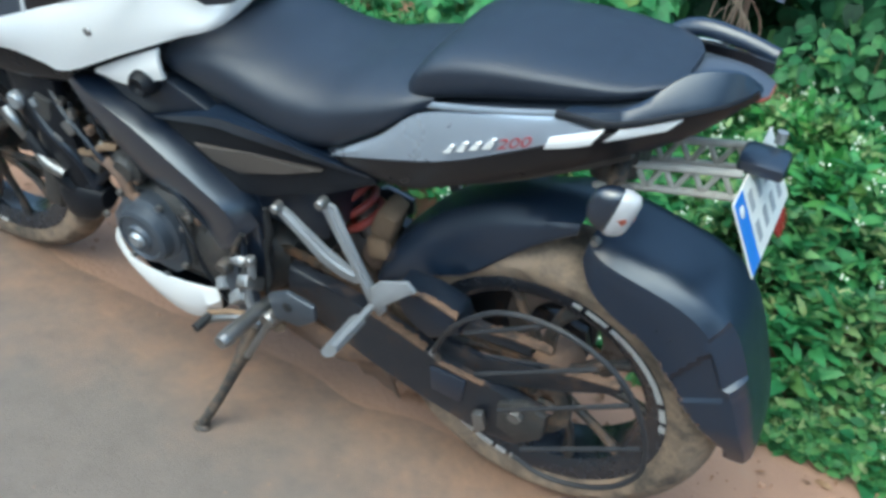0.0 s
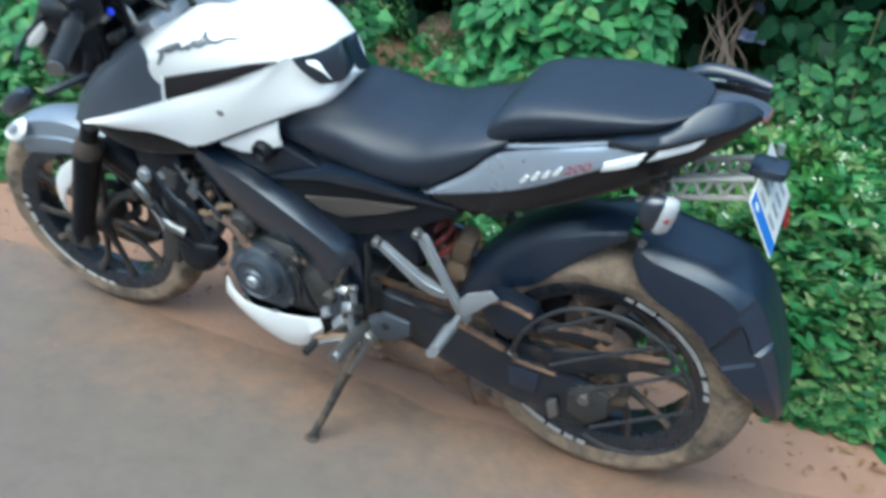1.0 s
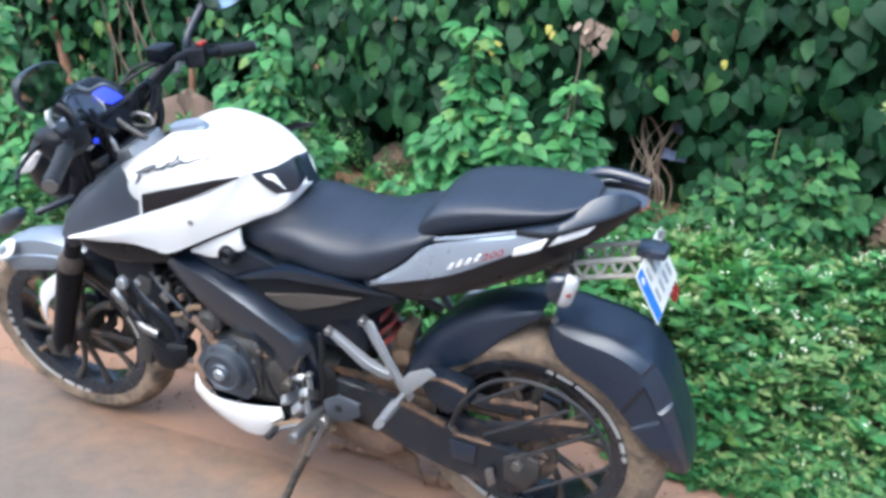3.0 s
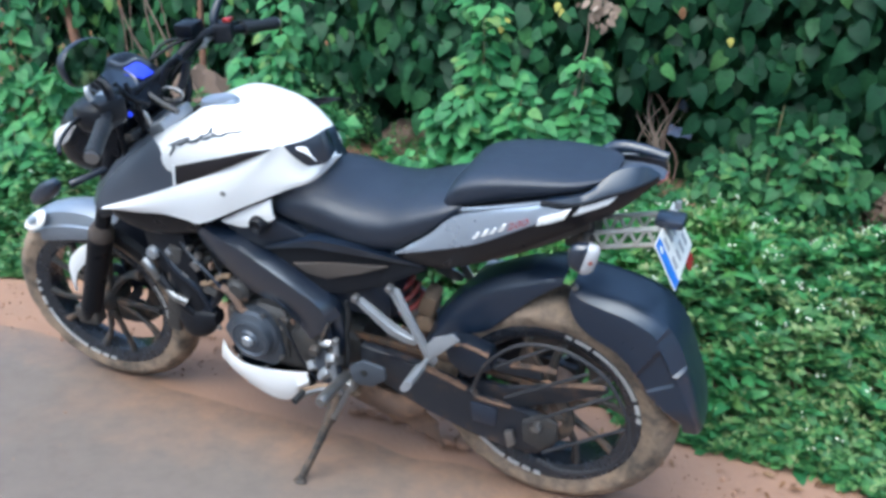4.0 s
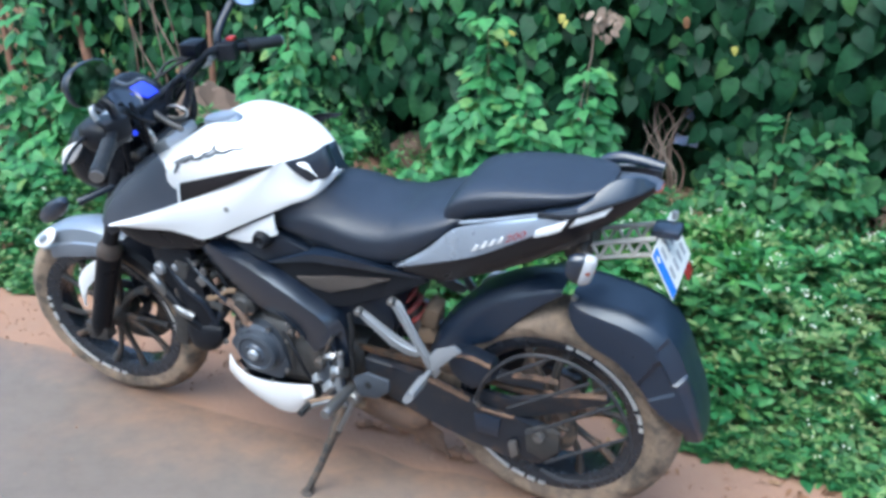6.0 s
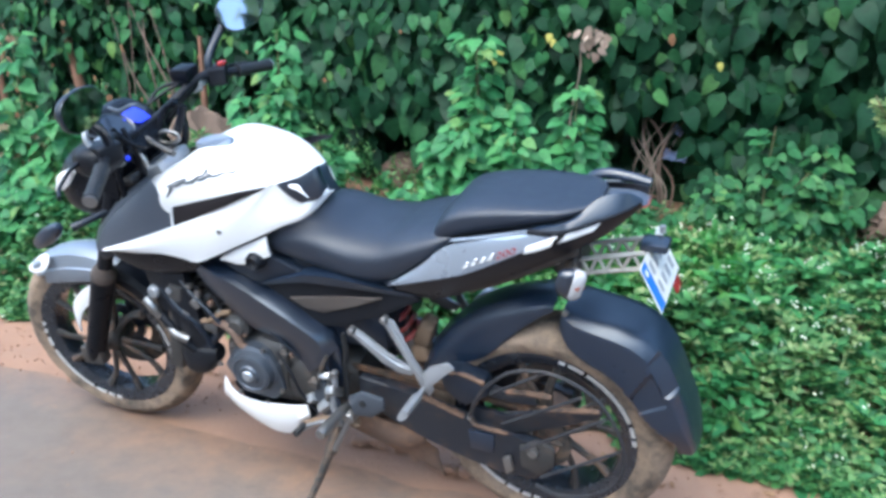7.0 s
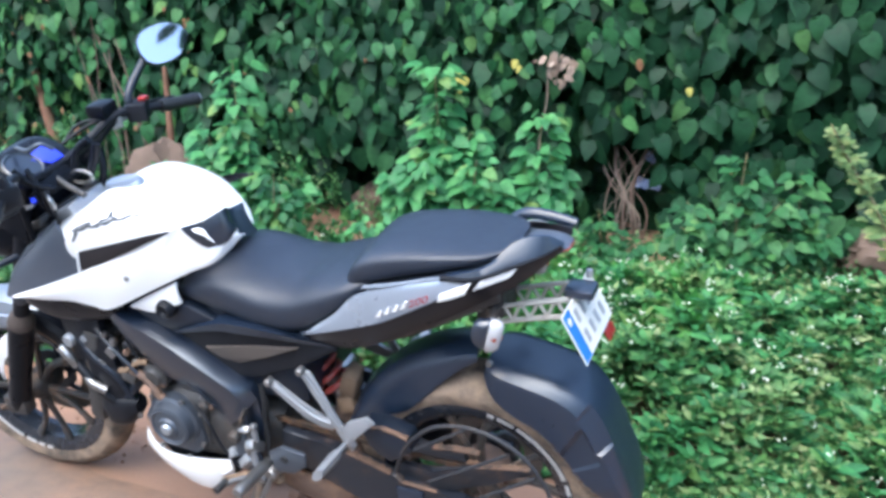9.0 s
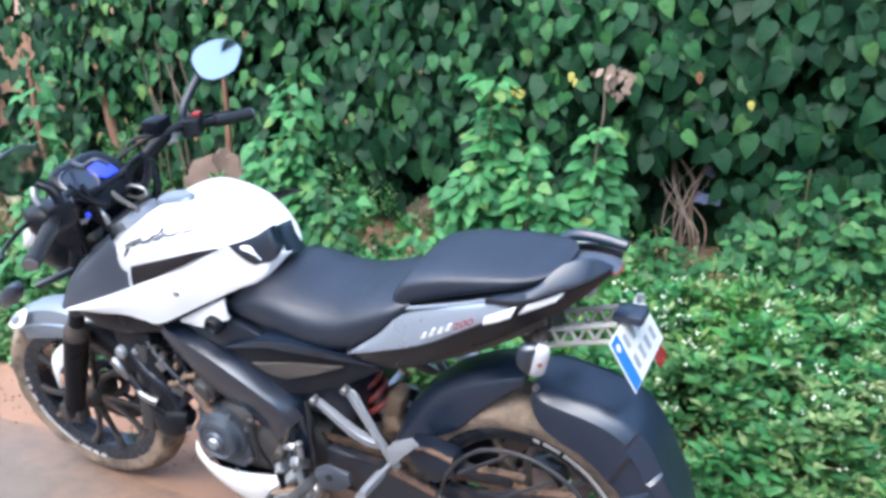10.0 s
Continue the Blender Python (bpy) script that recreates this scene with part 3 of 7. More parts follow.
# rear wheel
wheel = part("rear_wheel", rim(REAR, 0.052), RIM, bike, "black alloy rim with white tape, caked with red mud")
part("tyre", tyre(REAR, 0.307, 0.066), RUBBER, wheel, "mud-caked black rubber tyre")
for k in range(5):
    part("spoke", spoke(REAR, 20 + 72 * k), SPOKE, wheel)
part("hub", lathe([(0.0, -0.075), (0.022, -0.075), (0.024, -0.06), (0.052, -0.052), (0.060, -0.03), (0.060, 0.03), (0.045, 0.04), (0.02, 0.07), (0.0, 0.07)], REAR, 32), RUST, wheel, "mud-brown hub")
for a0, a1 in ((74.5, 78.5), (62.5, 72.5), (20.5, 60.5), (10, 17.5), (3.5, 7.5), (215.5, 241.5), (243.5, 252.5), (254.5, 260), (262.5, 267)):
    part("rim_tape", tape(REAR, a0, a1, 0.052), TAPE, wheel)
part("sprocket", ring_disc(REAR, 0.052, 0.080, -0.088, -0.080), STAND, wheel)
for k in range(5):
    part("sprocket_arm", tube([(0.02 * math.cos(radians(72 * k)), -0.084, 0.305 + 0.02 * math.sin(radians(72 * k))), (0.06 * math.cos(radians(72 * k)), -0.084, 0.305 + 0.06 * math.sin(radians(72 * k)))], 0.008, 8), STAND, wheel)
part("brake_disc", ring_disc(REAR, 0.070, 0.115, 0.080, 0.085), STEEL, wheel)

# front wheel, turned slightly to the left
wheel_f = part("front_wheel", rim(FRONT, 0.040, STEER), RIM, bike, "black alloy front rim with white tape")
part("tyre", tyre(FRONT, 0.296, 0.050, STEER), RUBBER, wheel_f, "dusty brown-stained rubber tyre")
for k in range(5):
    part("spoke", spoke(FRONT, 52 + 72 * k, STEER), SPOKE, wheel_f)
part("hub", turned(lathe([(0.0, -0.06), (0.02, -0.06), (0.04, -0.035), (0.042, 0.035), (0.02, 0.06), (0.0, 0.06)], FRONT, 28), STEER), SPOKE, wheel_f)
for a0, a1 in ((169, 172.5), (176, 180), (184.5, 192.5), (196.5, 239), (241.5, 250.5), (252.5, 258), (260, 265), (352, 362), (364.5, 383.5)):
    part("rim_tape", tape(FRONT, a0, a1, 0.040, STEER), TAPE, wheel_f)
part("brake_disc", ring_disc(FRONT, 0.088, 0.148, 0.052, 0.056, 48, STEER), STAND, wheel_f, "dark brake disc")
part("disc_carrier", ring_disc(FRONT, 0.040, 0.070, 0.050, 0.056, 12, STEER), PLASTIC, wheel_f)
for k in range(6):
    part("carrier_arm", turned(tube([(FRONT[0] + 0.06 * math.cos(radians(60 * k)), 0.053, FRONT[2] + 0.06 * math.sin(radians(60 * k))), (FRONT[0] + 0.10 * math.cos(radians(60 * k + 14)), 0.053, FRONT[2] + 0.10 * math.sin(radians(60 * k + 14)))], 0.008, 8), STEER), PLASTIC, wheel_f)

# forks, lower clamp, front mudguard
FD = Vector((0.405, 0, 0.914)).normalized()


def on_fork(s, y, back=0.0):
    return Vector((FRONT[0], y, FRONT[2])) + FD * s + Vector((0.914, 0, -0.405)) * back


for y in (-0.098, 0.098):
    fork = part("fork_leg", turned(tube([on_fork(-0.03, y), on_fork(0.02, y), on_fork(0.10, y), on_fork(0.30, y)], [0.020, 0.030, 0.030, 0.034], 16), STEER), LAMP, bike)
    part("dust_cap", turned(tube([on_fork(0.302, y), on_fork(0.322, y), on_fork(0.345, y)], [0.0345, 0.034, 0.024], 16), STEER), CAPBROWN, fork, "brown dusty fork cap")
    part("fork_tube", turned(tube([on_fork(0.30, y), on_fork(0.72, y)], 0.021, 16), STEER), MATT, fork)
    part("axle_clamp", turned(box(-0.035, 0.035, -0.022, 0.022, -0.03, 0.03, 0.008, m=Matrix.Translation(on_fork(0.0, y))), STEER), CASE, fork)
part("lower_clamp", turned(box(-0.04, 0.05, -0.135, 0.135, -0.02, 0.02, 0.01, m=Matrix.Translation(on_fork(0.44, 0, 0.03)) @ pose(0, 0, 0, 0, -24)), STEER), PLASTIC, bike)
part("top_clamp", turned(box(-0.030, 0.045, -0.115, 0.115, -0.012, 0.012, 0.008, m=Matrix.Translation(on_fork(0.645, 0, 0.03)) @ pose(0, 0, 0, 0, -24)), STEER), CASE, bike)
caliper = part("brake_caliper", turned(box(-0.055, 0.055, 0.035, 0.100, -0.085, 0.085, 0.016, m=Matrix.Translation((FRONT[0] + 0.125, 0, FRONT[2] + 0.085)) @ pose(0, 0, 0, 0, 32)), STEER), MATT, bike, "black brake caliper")
part("caliper_bolt", turned(lathe([(0.0, 0.024), (0.010, 0.026), (0.012, 0.040)], (FRONT[0] + 0.13, 0.0, FRONT[2] + 0.11), 10), STEER), STEEL, caliper)
part("brake_hose", turned(tube([(FRONT[0] + 0.13, 0.07, FRONT[2] + 0.17), (FRONT[0] + 0.20, 0.07, FRONT[2] + 0.26), (FRONT[0] + 0.22, 0.05, FRONT[2] + 0.40), (FRONT[0] + 0.28, 0.03, FRONT[2] + 0.55)], 0.006, 8), STEER), MATT, caliper)


def guard_prof(f):
    w = 0.068 - 0.026 * f * f
    d = 0.092 * (0.45 + 0.55 * math.sin(math.pi * (0.10 + 0.72 * f)))
    side = [(1.0, d), (1.02, d * 0.78), (1.0, d * 0.56), (0.90, d * 0.52), (0.86, d * 0.42), (0.70, 0.014), (0.40, 0.004)]
    return [(-w * a, b) for a, b in side] + [(0.0, 0.0)] + [(w * a, b) for a, b in side[::-1]]


guard = part("front_mudguard", turned(arch(FRONT, lambda f: 0.318 - 0.004 * f, 66, 130, guard_prof), STEER), SILVER, bike, "silver-grey front mudguard with round sticker", 24)
# black arch added behind the guard, in place of shade on the tyre's top
part("tyre_shade_arch", turned(arch(FRONT, 0.312, 68, 22, [(-0.060, 0.050), (-0.062, 0.022), (-0.050, 0.006), (0.0, 0.0), (0.050, 0.006), (0.062, 0.022), (0.060, 0.050)], 16), STEER), MATT, guard, "black arch added where the front tyre lies in shade")
for y in (-0.078, 0.078):
    bm = sheet([(-1.299, y, 0.536), (-1.358, y, 0.501), (-1.400, y, 0.452), (-1.412, y, 0.391), (-1.410, y, 0.356)], [(-1.325, y, 0.478), (-1.360, y, 0.442), (-1.384, y, 0.418), (-1.402, y, 0.381), (-1.407, y, 0.353)], 16, 2, 0.003, 0.004)
    part("mudguard_stay", turned(bm, STEER), WHITE, guard, "white painted stay")
def disc_on_guard(a0, half, v0, out):
    """A round sticker bent over the guard's side: a0 its middle's angle, half its radius in degrees, v0 its height on the section."""
    prof = [(-0.0665, 0.046), (-0.0655, 0.030), (-0.058, 0.016), (-0.046, 0.008), (-0.030, 0.003)]
    path = spline([(y - out * 0.5, d - out, 0) for y, d in prof], 41)
    bm = bmesh.new()
    rows = []
    for k in range(17):
        u = -1 + k / 8
        h = math.sqrt(max(0.02, 1 - u * u)) * half / 6.0 * 12
        row = []
        for j in range(9):
            p = path[max(0, min(40, round(v0 + h * (j / 4 - 1))))]
            a, r = radians(a0 + half * u), 0.3155 - p.y
            row.append(bm.verts.new((FRONT[0] + r * math.cos(a), p.x, FRONT[2] + r * math.sin(a))))
        rows.append(row)
    for p, q in zip(rows, rows[1:]):
        for j in range(8):
            bm.faces.new((p[j], p[j + 1], q[j + 1], q[j]))
    bmesh.ops.remove_doubles(bm, verts=bm.verts, dist=1e-5)
    bmesh.ops.solidify(bm, geom=bm.faces[:], thickness=0.0008)
    return turned(bm, STEER)


part("round_sticker", disc_on_guard(116, 9.0, 20, 0.004), LENS, guard, "round pale sticker with plain mark")
part("sticker_mark", disc_on_guard(117, 4.2, 19, 0.0062), SILVER, guard)

# headlamp, indicators, dash
lamp = part("headlamp", turned(hull([(-1.31, 0.80, 0.86, 0.03), (-1.295, 0.775, 0.89, 0.075), (-1.25, 0.755, 0.935, 0.105), (-1.18, 0.755, 0.955, 0.12), (-1.12, 0.79, 0.95, 0.105), (-1.07, 0.83, 0.94, 0.08)], 30, 0.72), STEER), LAMP, bike, "black headlamp housing")
for s in (-1, 1):
    bm = sheet([(-1.276, -0.114, 0.859), (-1.246, -0.124, 0.900), (-1.186, -0.133, 0.931)], [(-1.272, -0.115, 0.846), (-1.224, -0.126, 0.870), (-1.178, -0.134, 0.918)], 12, 3, 0.006, 0.006)
    part("side_lens", turned(bm if s < 0 else mirrored(bm), STEER), LENS, lamp, "pale pilot lamp lens")
    bm = tube([(-1.13, s * 0.10, 0.80), (-1.17, s * 0.17, 0.795), (-1.19, s * 0.19, 0.79)], [0.010, 0.009, 0.010], 10)
    ind = part("indicator", turned(bm, STEER), PLASTIC, bike, "black front indicator")
    bm = hull([(-0.080, -0.006, 0.008, 0.010), (-0.062, -0.018, 0.018, 0.020), (0.0, -0.022, 0.022, 0.024), (0.055, -0.015, 0.016, 0.017), (0.075, -0.005, 0.006, 0.008)], 18, 0.8)
    part("indicator_body", turned(turned(bm, Matrix.Translation((-1.235, s * 0.225, 0.785)) @ pose(0, 0, 0, 0, -33, s * 18)), STEER), FENDER, ind)
dash = part("dash_pod", turned(turned(hull([(-0.085, -0.02, 0.012, 0.07), (-0.06, -0.03, 0.024, 0.098), (0.0, -0.032, 0.028, 0.108), (0.06, -0.028, 0.020, 0.095), (0.085, -0.012, 0.008, 0.07)], 28, 0.6), Matrix.Translation((-1.085, -0.01, 0.992)) @ pose(0, 0, 0, 0, 32) @ Matrix.Diagonal((0.92, 0.90, 1.0, 1))), STEER), LAMP, bike, "black instrument pod")
DASH = STEER @ Matrix.Translation((-1.085, -0.01, 0.992)) @ pose(0, 0, 0, 0, 32)
part("display", turned(extrude([(-0.020, -0.006), (0.006, -0.012), (0.030, 0.004), (0.032, 0.046), (-0.010, 0.052), (-0.024, 0.030)], -0.0305, -0.0265, 0.001), DASH @ Matrix(((1, 0, 0, 0), (0, 0, 1, 0), (0, -1, 0, 0), (0, 0, 0, 1)))), SCREEN, dash, "lit blue display")
part("warning_lamp", turned(box(-0.008, 0.008, -0.026, -0.010, 0.0265, 0.030, 0.002), DASH), SCREEN, dash, "lit blue warning lamp")
bm = lathe([(0.0, 0.030), (0.040, 0.030), (0.044, 0.034), (0.048, 0.030)], (0, 0, 0), 28, "z")
part("rev_counter", turned(turned(bm, Matrix.Translation((0, -0.055, 0))), DASH), GLOSS, dash)

# handlebar with grips, levers, switches and mirrors
BAR = [(-0.895, -0.405, 1.005), (-0.935, -0.30, 1.025), (-0.985, -0.19, 1.045), (-1.03, -0.09, 1.0), (-1.045, 0.0, 0.985)]
BAR += [(x, -y, z) for x, y, z in BAR[-2::-1]]
bar = part("handlebar", turned(tube(BAR, 0.0115, 12, 48), STEER), MATT, bike)
for s in (-1, 1):
    e, g = Vector((-0.895, s * 0.405, 1.005)), Vector((-0.935, s * 0.30, 1.025))
    part("grip", turned(tube([e, e.lerp(g, 0.1), e.lerp(g, 0.5), g], [0.018, 0.0175, 0.0165, 0.018], 14), STEER), GRIP, bar)
    part("bar_end", turned(tube([e + (e - g) * 0.05, e], 0.0155, 12), STEER), STEEL, bar)
    h = Vector((-0.960, s * 0.245, 1.035))
    sw = part("switch_box", turned(box(-0.026, 0.026, -0.03, 0.03, -0.024, 0.024, 0.007, m=Matrix.Translation(h) @ pose(0, 0, 0, 0, 0, s * 22)), STEER), MATT, bar)
    if s > 0:
        part("stop_switch", turned(box(-0.010, 0.010, -0.012, 0.012, 0.022, 0.032, 0.003, m=Matrix.Translation(h + Vector((0.01, 0.015, 0)))), STEER), RED, bar, "red stop switch")
    part("bar_arm", turned(tube([on_fork(0.69, s * 0.098), on_fork(0.76, s * 0.118, 0.02), Vector((-0.99, s * 0.19, 1.043))], [0.020, 0.016, 0.016], 12, flat=0.7), STEER), LAMP, bar)
    part("bar_arm", turned(tube([on_fork(0.665, s * 0.085, 0.075), on_fork(0.72, s * 0.10, 0.075), on_fork(0.765, s * 0.125, 0.04)], [0.012, 0.010, 0.010], 10), STEER), LAMP, bar)
    for k in range(2):
        part("cable", turned(tube([h + Vector((-0.03, -s * 0.05, 0)), h + Vector((-0.10 - 0.03 * k, -s * 0.10, -0.01)), Vector((-1.14 + 0.03 * k, s * 0.05, 0.95 - 0.03 * k)), Vector((-1.06, s * 0.04, 0.83))], 0.0045, 7), STEER), MATT, bar)
    part("lever_clamp", turned(box(-0.03, 0.015, -0.018, 0.018, -0.014, 0.014, 0.005, m=Matrix.Translation(h + Vector((-0.03, -s * 0.045, 0)))), STEER), ALLOY, bar)
    part("lever", turned(tube([h + Vector((-0.03, -s * 0.03, -0.002)), h + Vector((-0.055, s * 0.05, -0.012)), h + Vector((-0.035, s * 0.13, -0.022)), h + Vector((-0.01, s * 0.165, -0.028))], [0.009, 0.007, 0.006, 0.007], 10, flat=0.7), STEER), MATT, bar)
    if s > 0:
        part("brake_reservoir", turned(box(-0.05, 0.005, -0.03, 0.03, 0.012, 0.048, 0.008, m=Matrix.Translation(h + Vector((-0.03, -0.07, 0.0)))), STEER), LAMP, bar)

# steering head: bright clamp, ignition lock, hoses and brackets
part("clamp_plate", turned(box(-0.040, 0.080, -0.070, 0.060, -0.014, 0.014, 0.006, m=Matrix.Translation(on_fork(0.655, 0, 0.055)) @ pose(0, 0, 0, 0, -24)), STEER), ALLOY, bike, "bare alloy top clamp")
part("ignition_lock", turned(lathe([(0.0, 0.020), (0.012, 0.020), (0.018, 0.014), (0.020, -0.01)], on_fork(0.665, -0.005, 0.085), 20, "z"), STEER), LAMP, bike)
for s in (-1, 1):
    part("fork_cap", turned(lathe([(0.0, 0.016), (0.012, 0.016), (0.022, 0.008), (0.024, -0.012)], on_fork(0.70, s * 0.098), 20, "z"), STEER), STEEL, bike)
    part("head_bracket", turned(sheet([(-1.17, s * 0.112, 0.965), (-1.12, s * 0.120, 0.945), (-1.07, s * 0.118, 0.90)], [(-1.19, s * 0.122, 0.915), (-1.13, s * 0.126, 0.875), (-1.08, s * 0.120, 0.83)], 10, 3, 0.004 * -s, 0.006), STEER), LAMP, bike)
for k, pts in enumerate(([(-0.99, -0.20, 1.03), (-1.06, -0.19, 1.03), (-1.11, -0.12, 0.96), (-1.08, -0.09, 0.86), (-1.02, -0.07, 0.78)],
                         [(-1.00, -0.17, 1.02), (-1.03, -0.15, 0.98), (-1.05, -0.13, 0.90), (-1.06, -0.12, 0.82)])):
    part("hose", turned(tube(pts, 0.0055 + 0.002 * k, 8, 28), STEER), LAMP, bike)
part("riser_ring", tube([(-1.030, 0.020, 0.956), (-1.002, 0.020, 0.971), (-0.966, 0.020, 0.966), (-0.962, 0.020, 0.951), (-0.996, 0.020, 0.939), (-1.026, 0.020, 0.944), (-1.030, 0.020, 0.956)], 0.0045, 8, 40), STEEL, bike, "bright rim at the handlebar riser")
for k, (pts, r) in enumerate((([(-0.979, 0.060, 1.037), (-1.015, 0.050, 1.011), (-1.030, 0.030, 0.961)], 0.010), ([(-0.957, 0.060, 1.028), (-0.969, 0.050, 0.989), (-0.979, 0.030, 0.954)], 0.011), ([(-1.036, -0.020, 0.972), (-0.993, -0.030, 0.956), (-0.933, -0.040, 0.940)], 0.008))):
    part("riser_strut", tube(pts, r, 10), LAMP if k < 2 else CASE, bike)
part("pod_trim", tube([(-1.094, -0.050, 1.053), (-1.048, -0.060, 1.052), (-1.012, -0.050, 1.066), (-0.997, -0.030, 1.047)], 0.005, 8, 24), COVER, dash, "grey rim of the instrument pod")
part("bar_sleeve", tube([(-1.039, 0.200, 1.018), (-1.020, 0.220, 1.022)], 0.016, 12), ALLOY, bar, "bright clamp on the bar")
part("cluster_lever", tube([(-0.966, -0.260, 1.089), (-0.960, -0.270, 1.071), (-0.953, -0.270, 1.054)], 0.007, 8), ALLOY, bar, "pale switch lever")
part("switch_body", hull([(-1.02, 0.985, 1.035, 0.03, -0.24), (-0.99, 0.975, 1.045, 0.045, -0.24), (-0.95, 0.975, 1.045, 0.045, -0.24), (-0.925, 0.99, 1.03, 0.03, -0.24)], 16, 0.6), MATT, bar)
part("pod_lamp", lathe([(0.0, -0.003), (0.006, -0.003), (0.007, 0.003)], (-0.9955, -0.13, 0.9617), 10), SCREEN, bike, "small blue pilot lamp")
for k, pts in enumerate(([(-0.996, -0.100, 0.964), (-0.967, -0.110, 0.957), (-0.960, -0.110, 0.933)], [(-0.990, -0.160, 1.050), (-0.970, -0.140, 1.009), (-0.958, -0.100, 0.981)], [(-0.998, -0.120, 1.034), (-0.972, -0.120, 0.982), (-0.987, -0.100, 0.911)])):
    part("hose", tube(pts, 0.006, 8, 20), STEEL if k == 0 else LAMP, bike)
MIR_L, MIR_R = Vector((-0.852, -0.360, 1.178)), Vector((-0.958, 0.360, 1.182))
for s, c, base, tilt, turn in ((-1, MIR_L, Vector((-0.925, -0.235, 1.055)), -6, -2), (1, MIR_R, Vector((-1.000, 0.235, 1.055)), -28, -31)):
    mir = part("mirror_stem", tube([base + Vector((0, 0, -0.03)), base + Vector((-0.002, s * 0.015, 0.03)), c + Vector((-0.040, -s * 0.050, -0.045)), c + Vector((-0.026, -s * 0.02, -0.018))], [0.012, 0.011, 0.011, 0.015], 12), PLASTIC, bike, "black mirror on its stem")
    frame_m = Matrix.Translation(c) @ pose(0, 0, 0, 0, tilt, turn)
    rim_pts = [(-0.080, 0.012), (-0.064, 0.040), (-0.02, 0.054), (0.038, 0.043), (0.062, 0.012), (0.054, -0.032), (0.02, -0.050), (-0.042, -0.036)]
    rim_pts = [((0.88 if s < 0 else 1.0) * a, (0.82 if s < 0 else 1.0) * b) for a, b in rim_pts]
    sm = spline([(0, -s * a, b) for a, b in rim_pts + rim_pts[:1]], 33)[:-1]
    if s < 0:
        sm = [Vector((0, -p.y, p.z)) for p in sm]
    bm = skin(bmesh.new(), [[p * q + Vector((d, 0, 0)) for p in sm] for q, d in ((0.35, -0.040), (0.75, -0.030), (0.97, -0.012), (1.0, 0.0), (0.965, 0.003))])
    part("mirror_shell", turned(bm, frame_m), PLASTIC, mir)
    bm = skin(bmesh.new(), [[p * 0.95 + Vector((d, 0, 0)) for p in sm] for d in (0.0032, 0.0042)])
    part("mirror_glass", turned(bm, frame_m), MIRROR, mir, "mirror glass reflecting sky and leaves", 20)

# tank and its panels
TANK = [(-1.00, 0.84, 0.880, 0.095), (-0.97, 0.80, 0.894, 0.142), (-0.90, 0.79, 0.934, 0.163), (-0.84, 0.79, 0.970, 0.166), (-0.79, 0.79, 0.985, 0.164), (-0.72, 0.795, 0.979, 0.153), (-0.66, 0.805, 0.964, 0.136), (-0.61, 0.82, 0.939, 0.112), (-0.57, 0.84, 0.905, 0.086), (-0.545, 0.85, 0.875, 0.06)]
tank = part("fuel_tank", hull(TANK, 44, 0.70, 52), WHITE, bike, "glossy white fuel tank")


bm = lathe([(0.0, 0.004), (0.034, 0.004), (0.038, 0.006), (0.044, 0.006), (0.050, -0.006)], (0, 0, 0), 32, "z")
part("filler_cap", turned(bm, Matrix.Translation((-0.803, -0.038, 0.9840)) @ pose(0, 0, 0, 7, -7) @ Matrix.Diagonal((1.08, 0.62, 0.7, 1))), SILVER, tank, "grey filler cap")


def pair(name, build, material, parent, label=""):
    """The same panel on the left and right side."""
    ob = part(name, build(), material, parent, label)
    part(name, mirrored(build()), material, parent, label)
    return ob


def shroud_shape(tail):
    up = [(-1.105, -0.182, 0.725), (-0.996, -0.185, 0.765), (-0.872, -0.174, 0.813), (-0.722, -0.168, 0.879), (-0.599, -0.158, 0.937), (-0.567, -0.146, 0.945)]
    low = [(-1.105, -0.182, 0.720), (-1.007, -0.184, 0.728), (-0.920, -0.180, 0.735), (-0.861, -0.176, 0.728), (-0.811, -0.172, 0.725), (-0.684, -0.160, 0.786)]
    if tail:
        up += [(-0.523, -0.130, 0.897), (-0.486, -0.116, 0.904), (-0.477, -0.088, 0.918)]
        low += [(-0.578, -0.148, 0.837), (-0.510, -0.128, 0.864), (-0.466, -0.080, 0.909)]
    else:
        up, low = up[:-2], low[:-2]
    return sheet(up, low, 44, 6, 0.007, 0.004, 0.004)


shroud = part("tank_shroud", shroud_shape(True), WHITE, tank, "white side shroud")
part("tank_shroud", mirrored(shroud_shape(False)), WHITE, tank, "white side shroud")
pair("shroud_screw", lambda: lathe([(0.0, -0.003), (0.006, -0.003), (0.008, 0.002)], (-0.7337, -0.174, 0.8173), 14), STEEL, tank)
pair("front_cowl", lambda: shell([[(-0.938, -0.140, 0.912), (-0.995, -0.150, 0.870), (-1.056, -0.160, 0.821), (-1.106, -0.168, 0.771), (-1.137, -0.176, 0.719)], [(-0.896, -0.160, 0.889), (-0.947, -0.168, 0.858), (-1.012, -0.176, 0.817), (-1.076, -0.180, 0.766), (-1.126, -0.181, 0.717)], [(-0.879, -0.162, 0.857), (-0.937, -0.169, 0.828), (-1.002, -0.176, 0.794), (-1.065, -0.180, 0.755), (-1.115, -0.181, 0.717)], [(-0.877, -0.168, 0.809), (-0.930, -0.174, 0.790), (-0.990, -0.179, 0.766), (-1.050, -0.182, 0.743), (-1.104, -0.182, 0.721)]], 26, 0.005), GREY, tank, "matt dark grey front cowl")
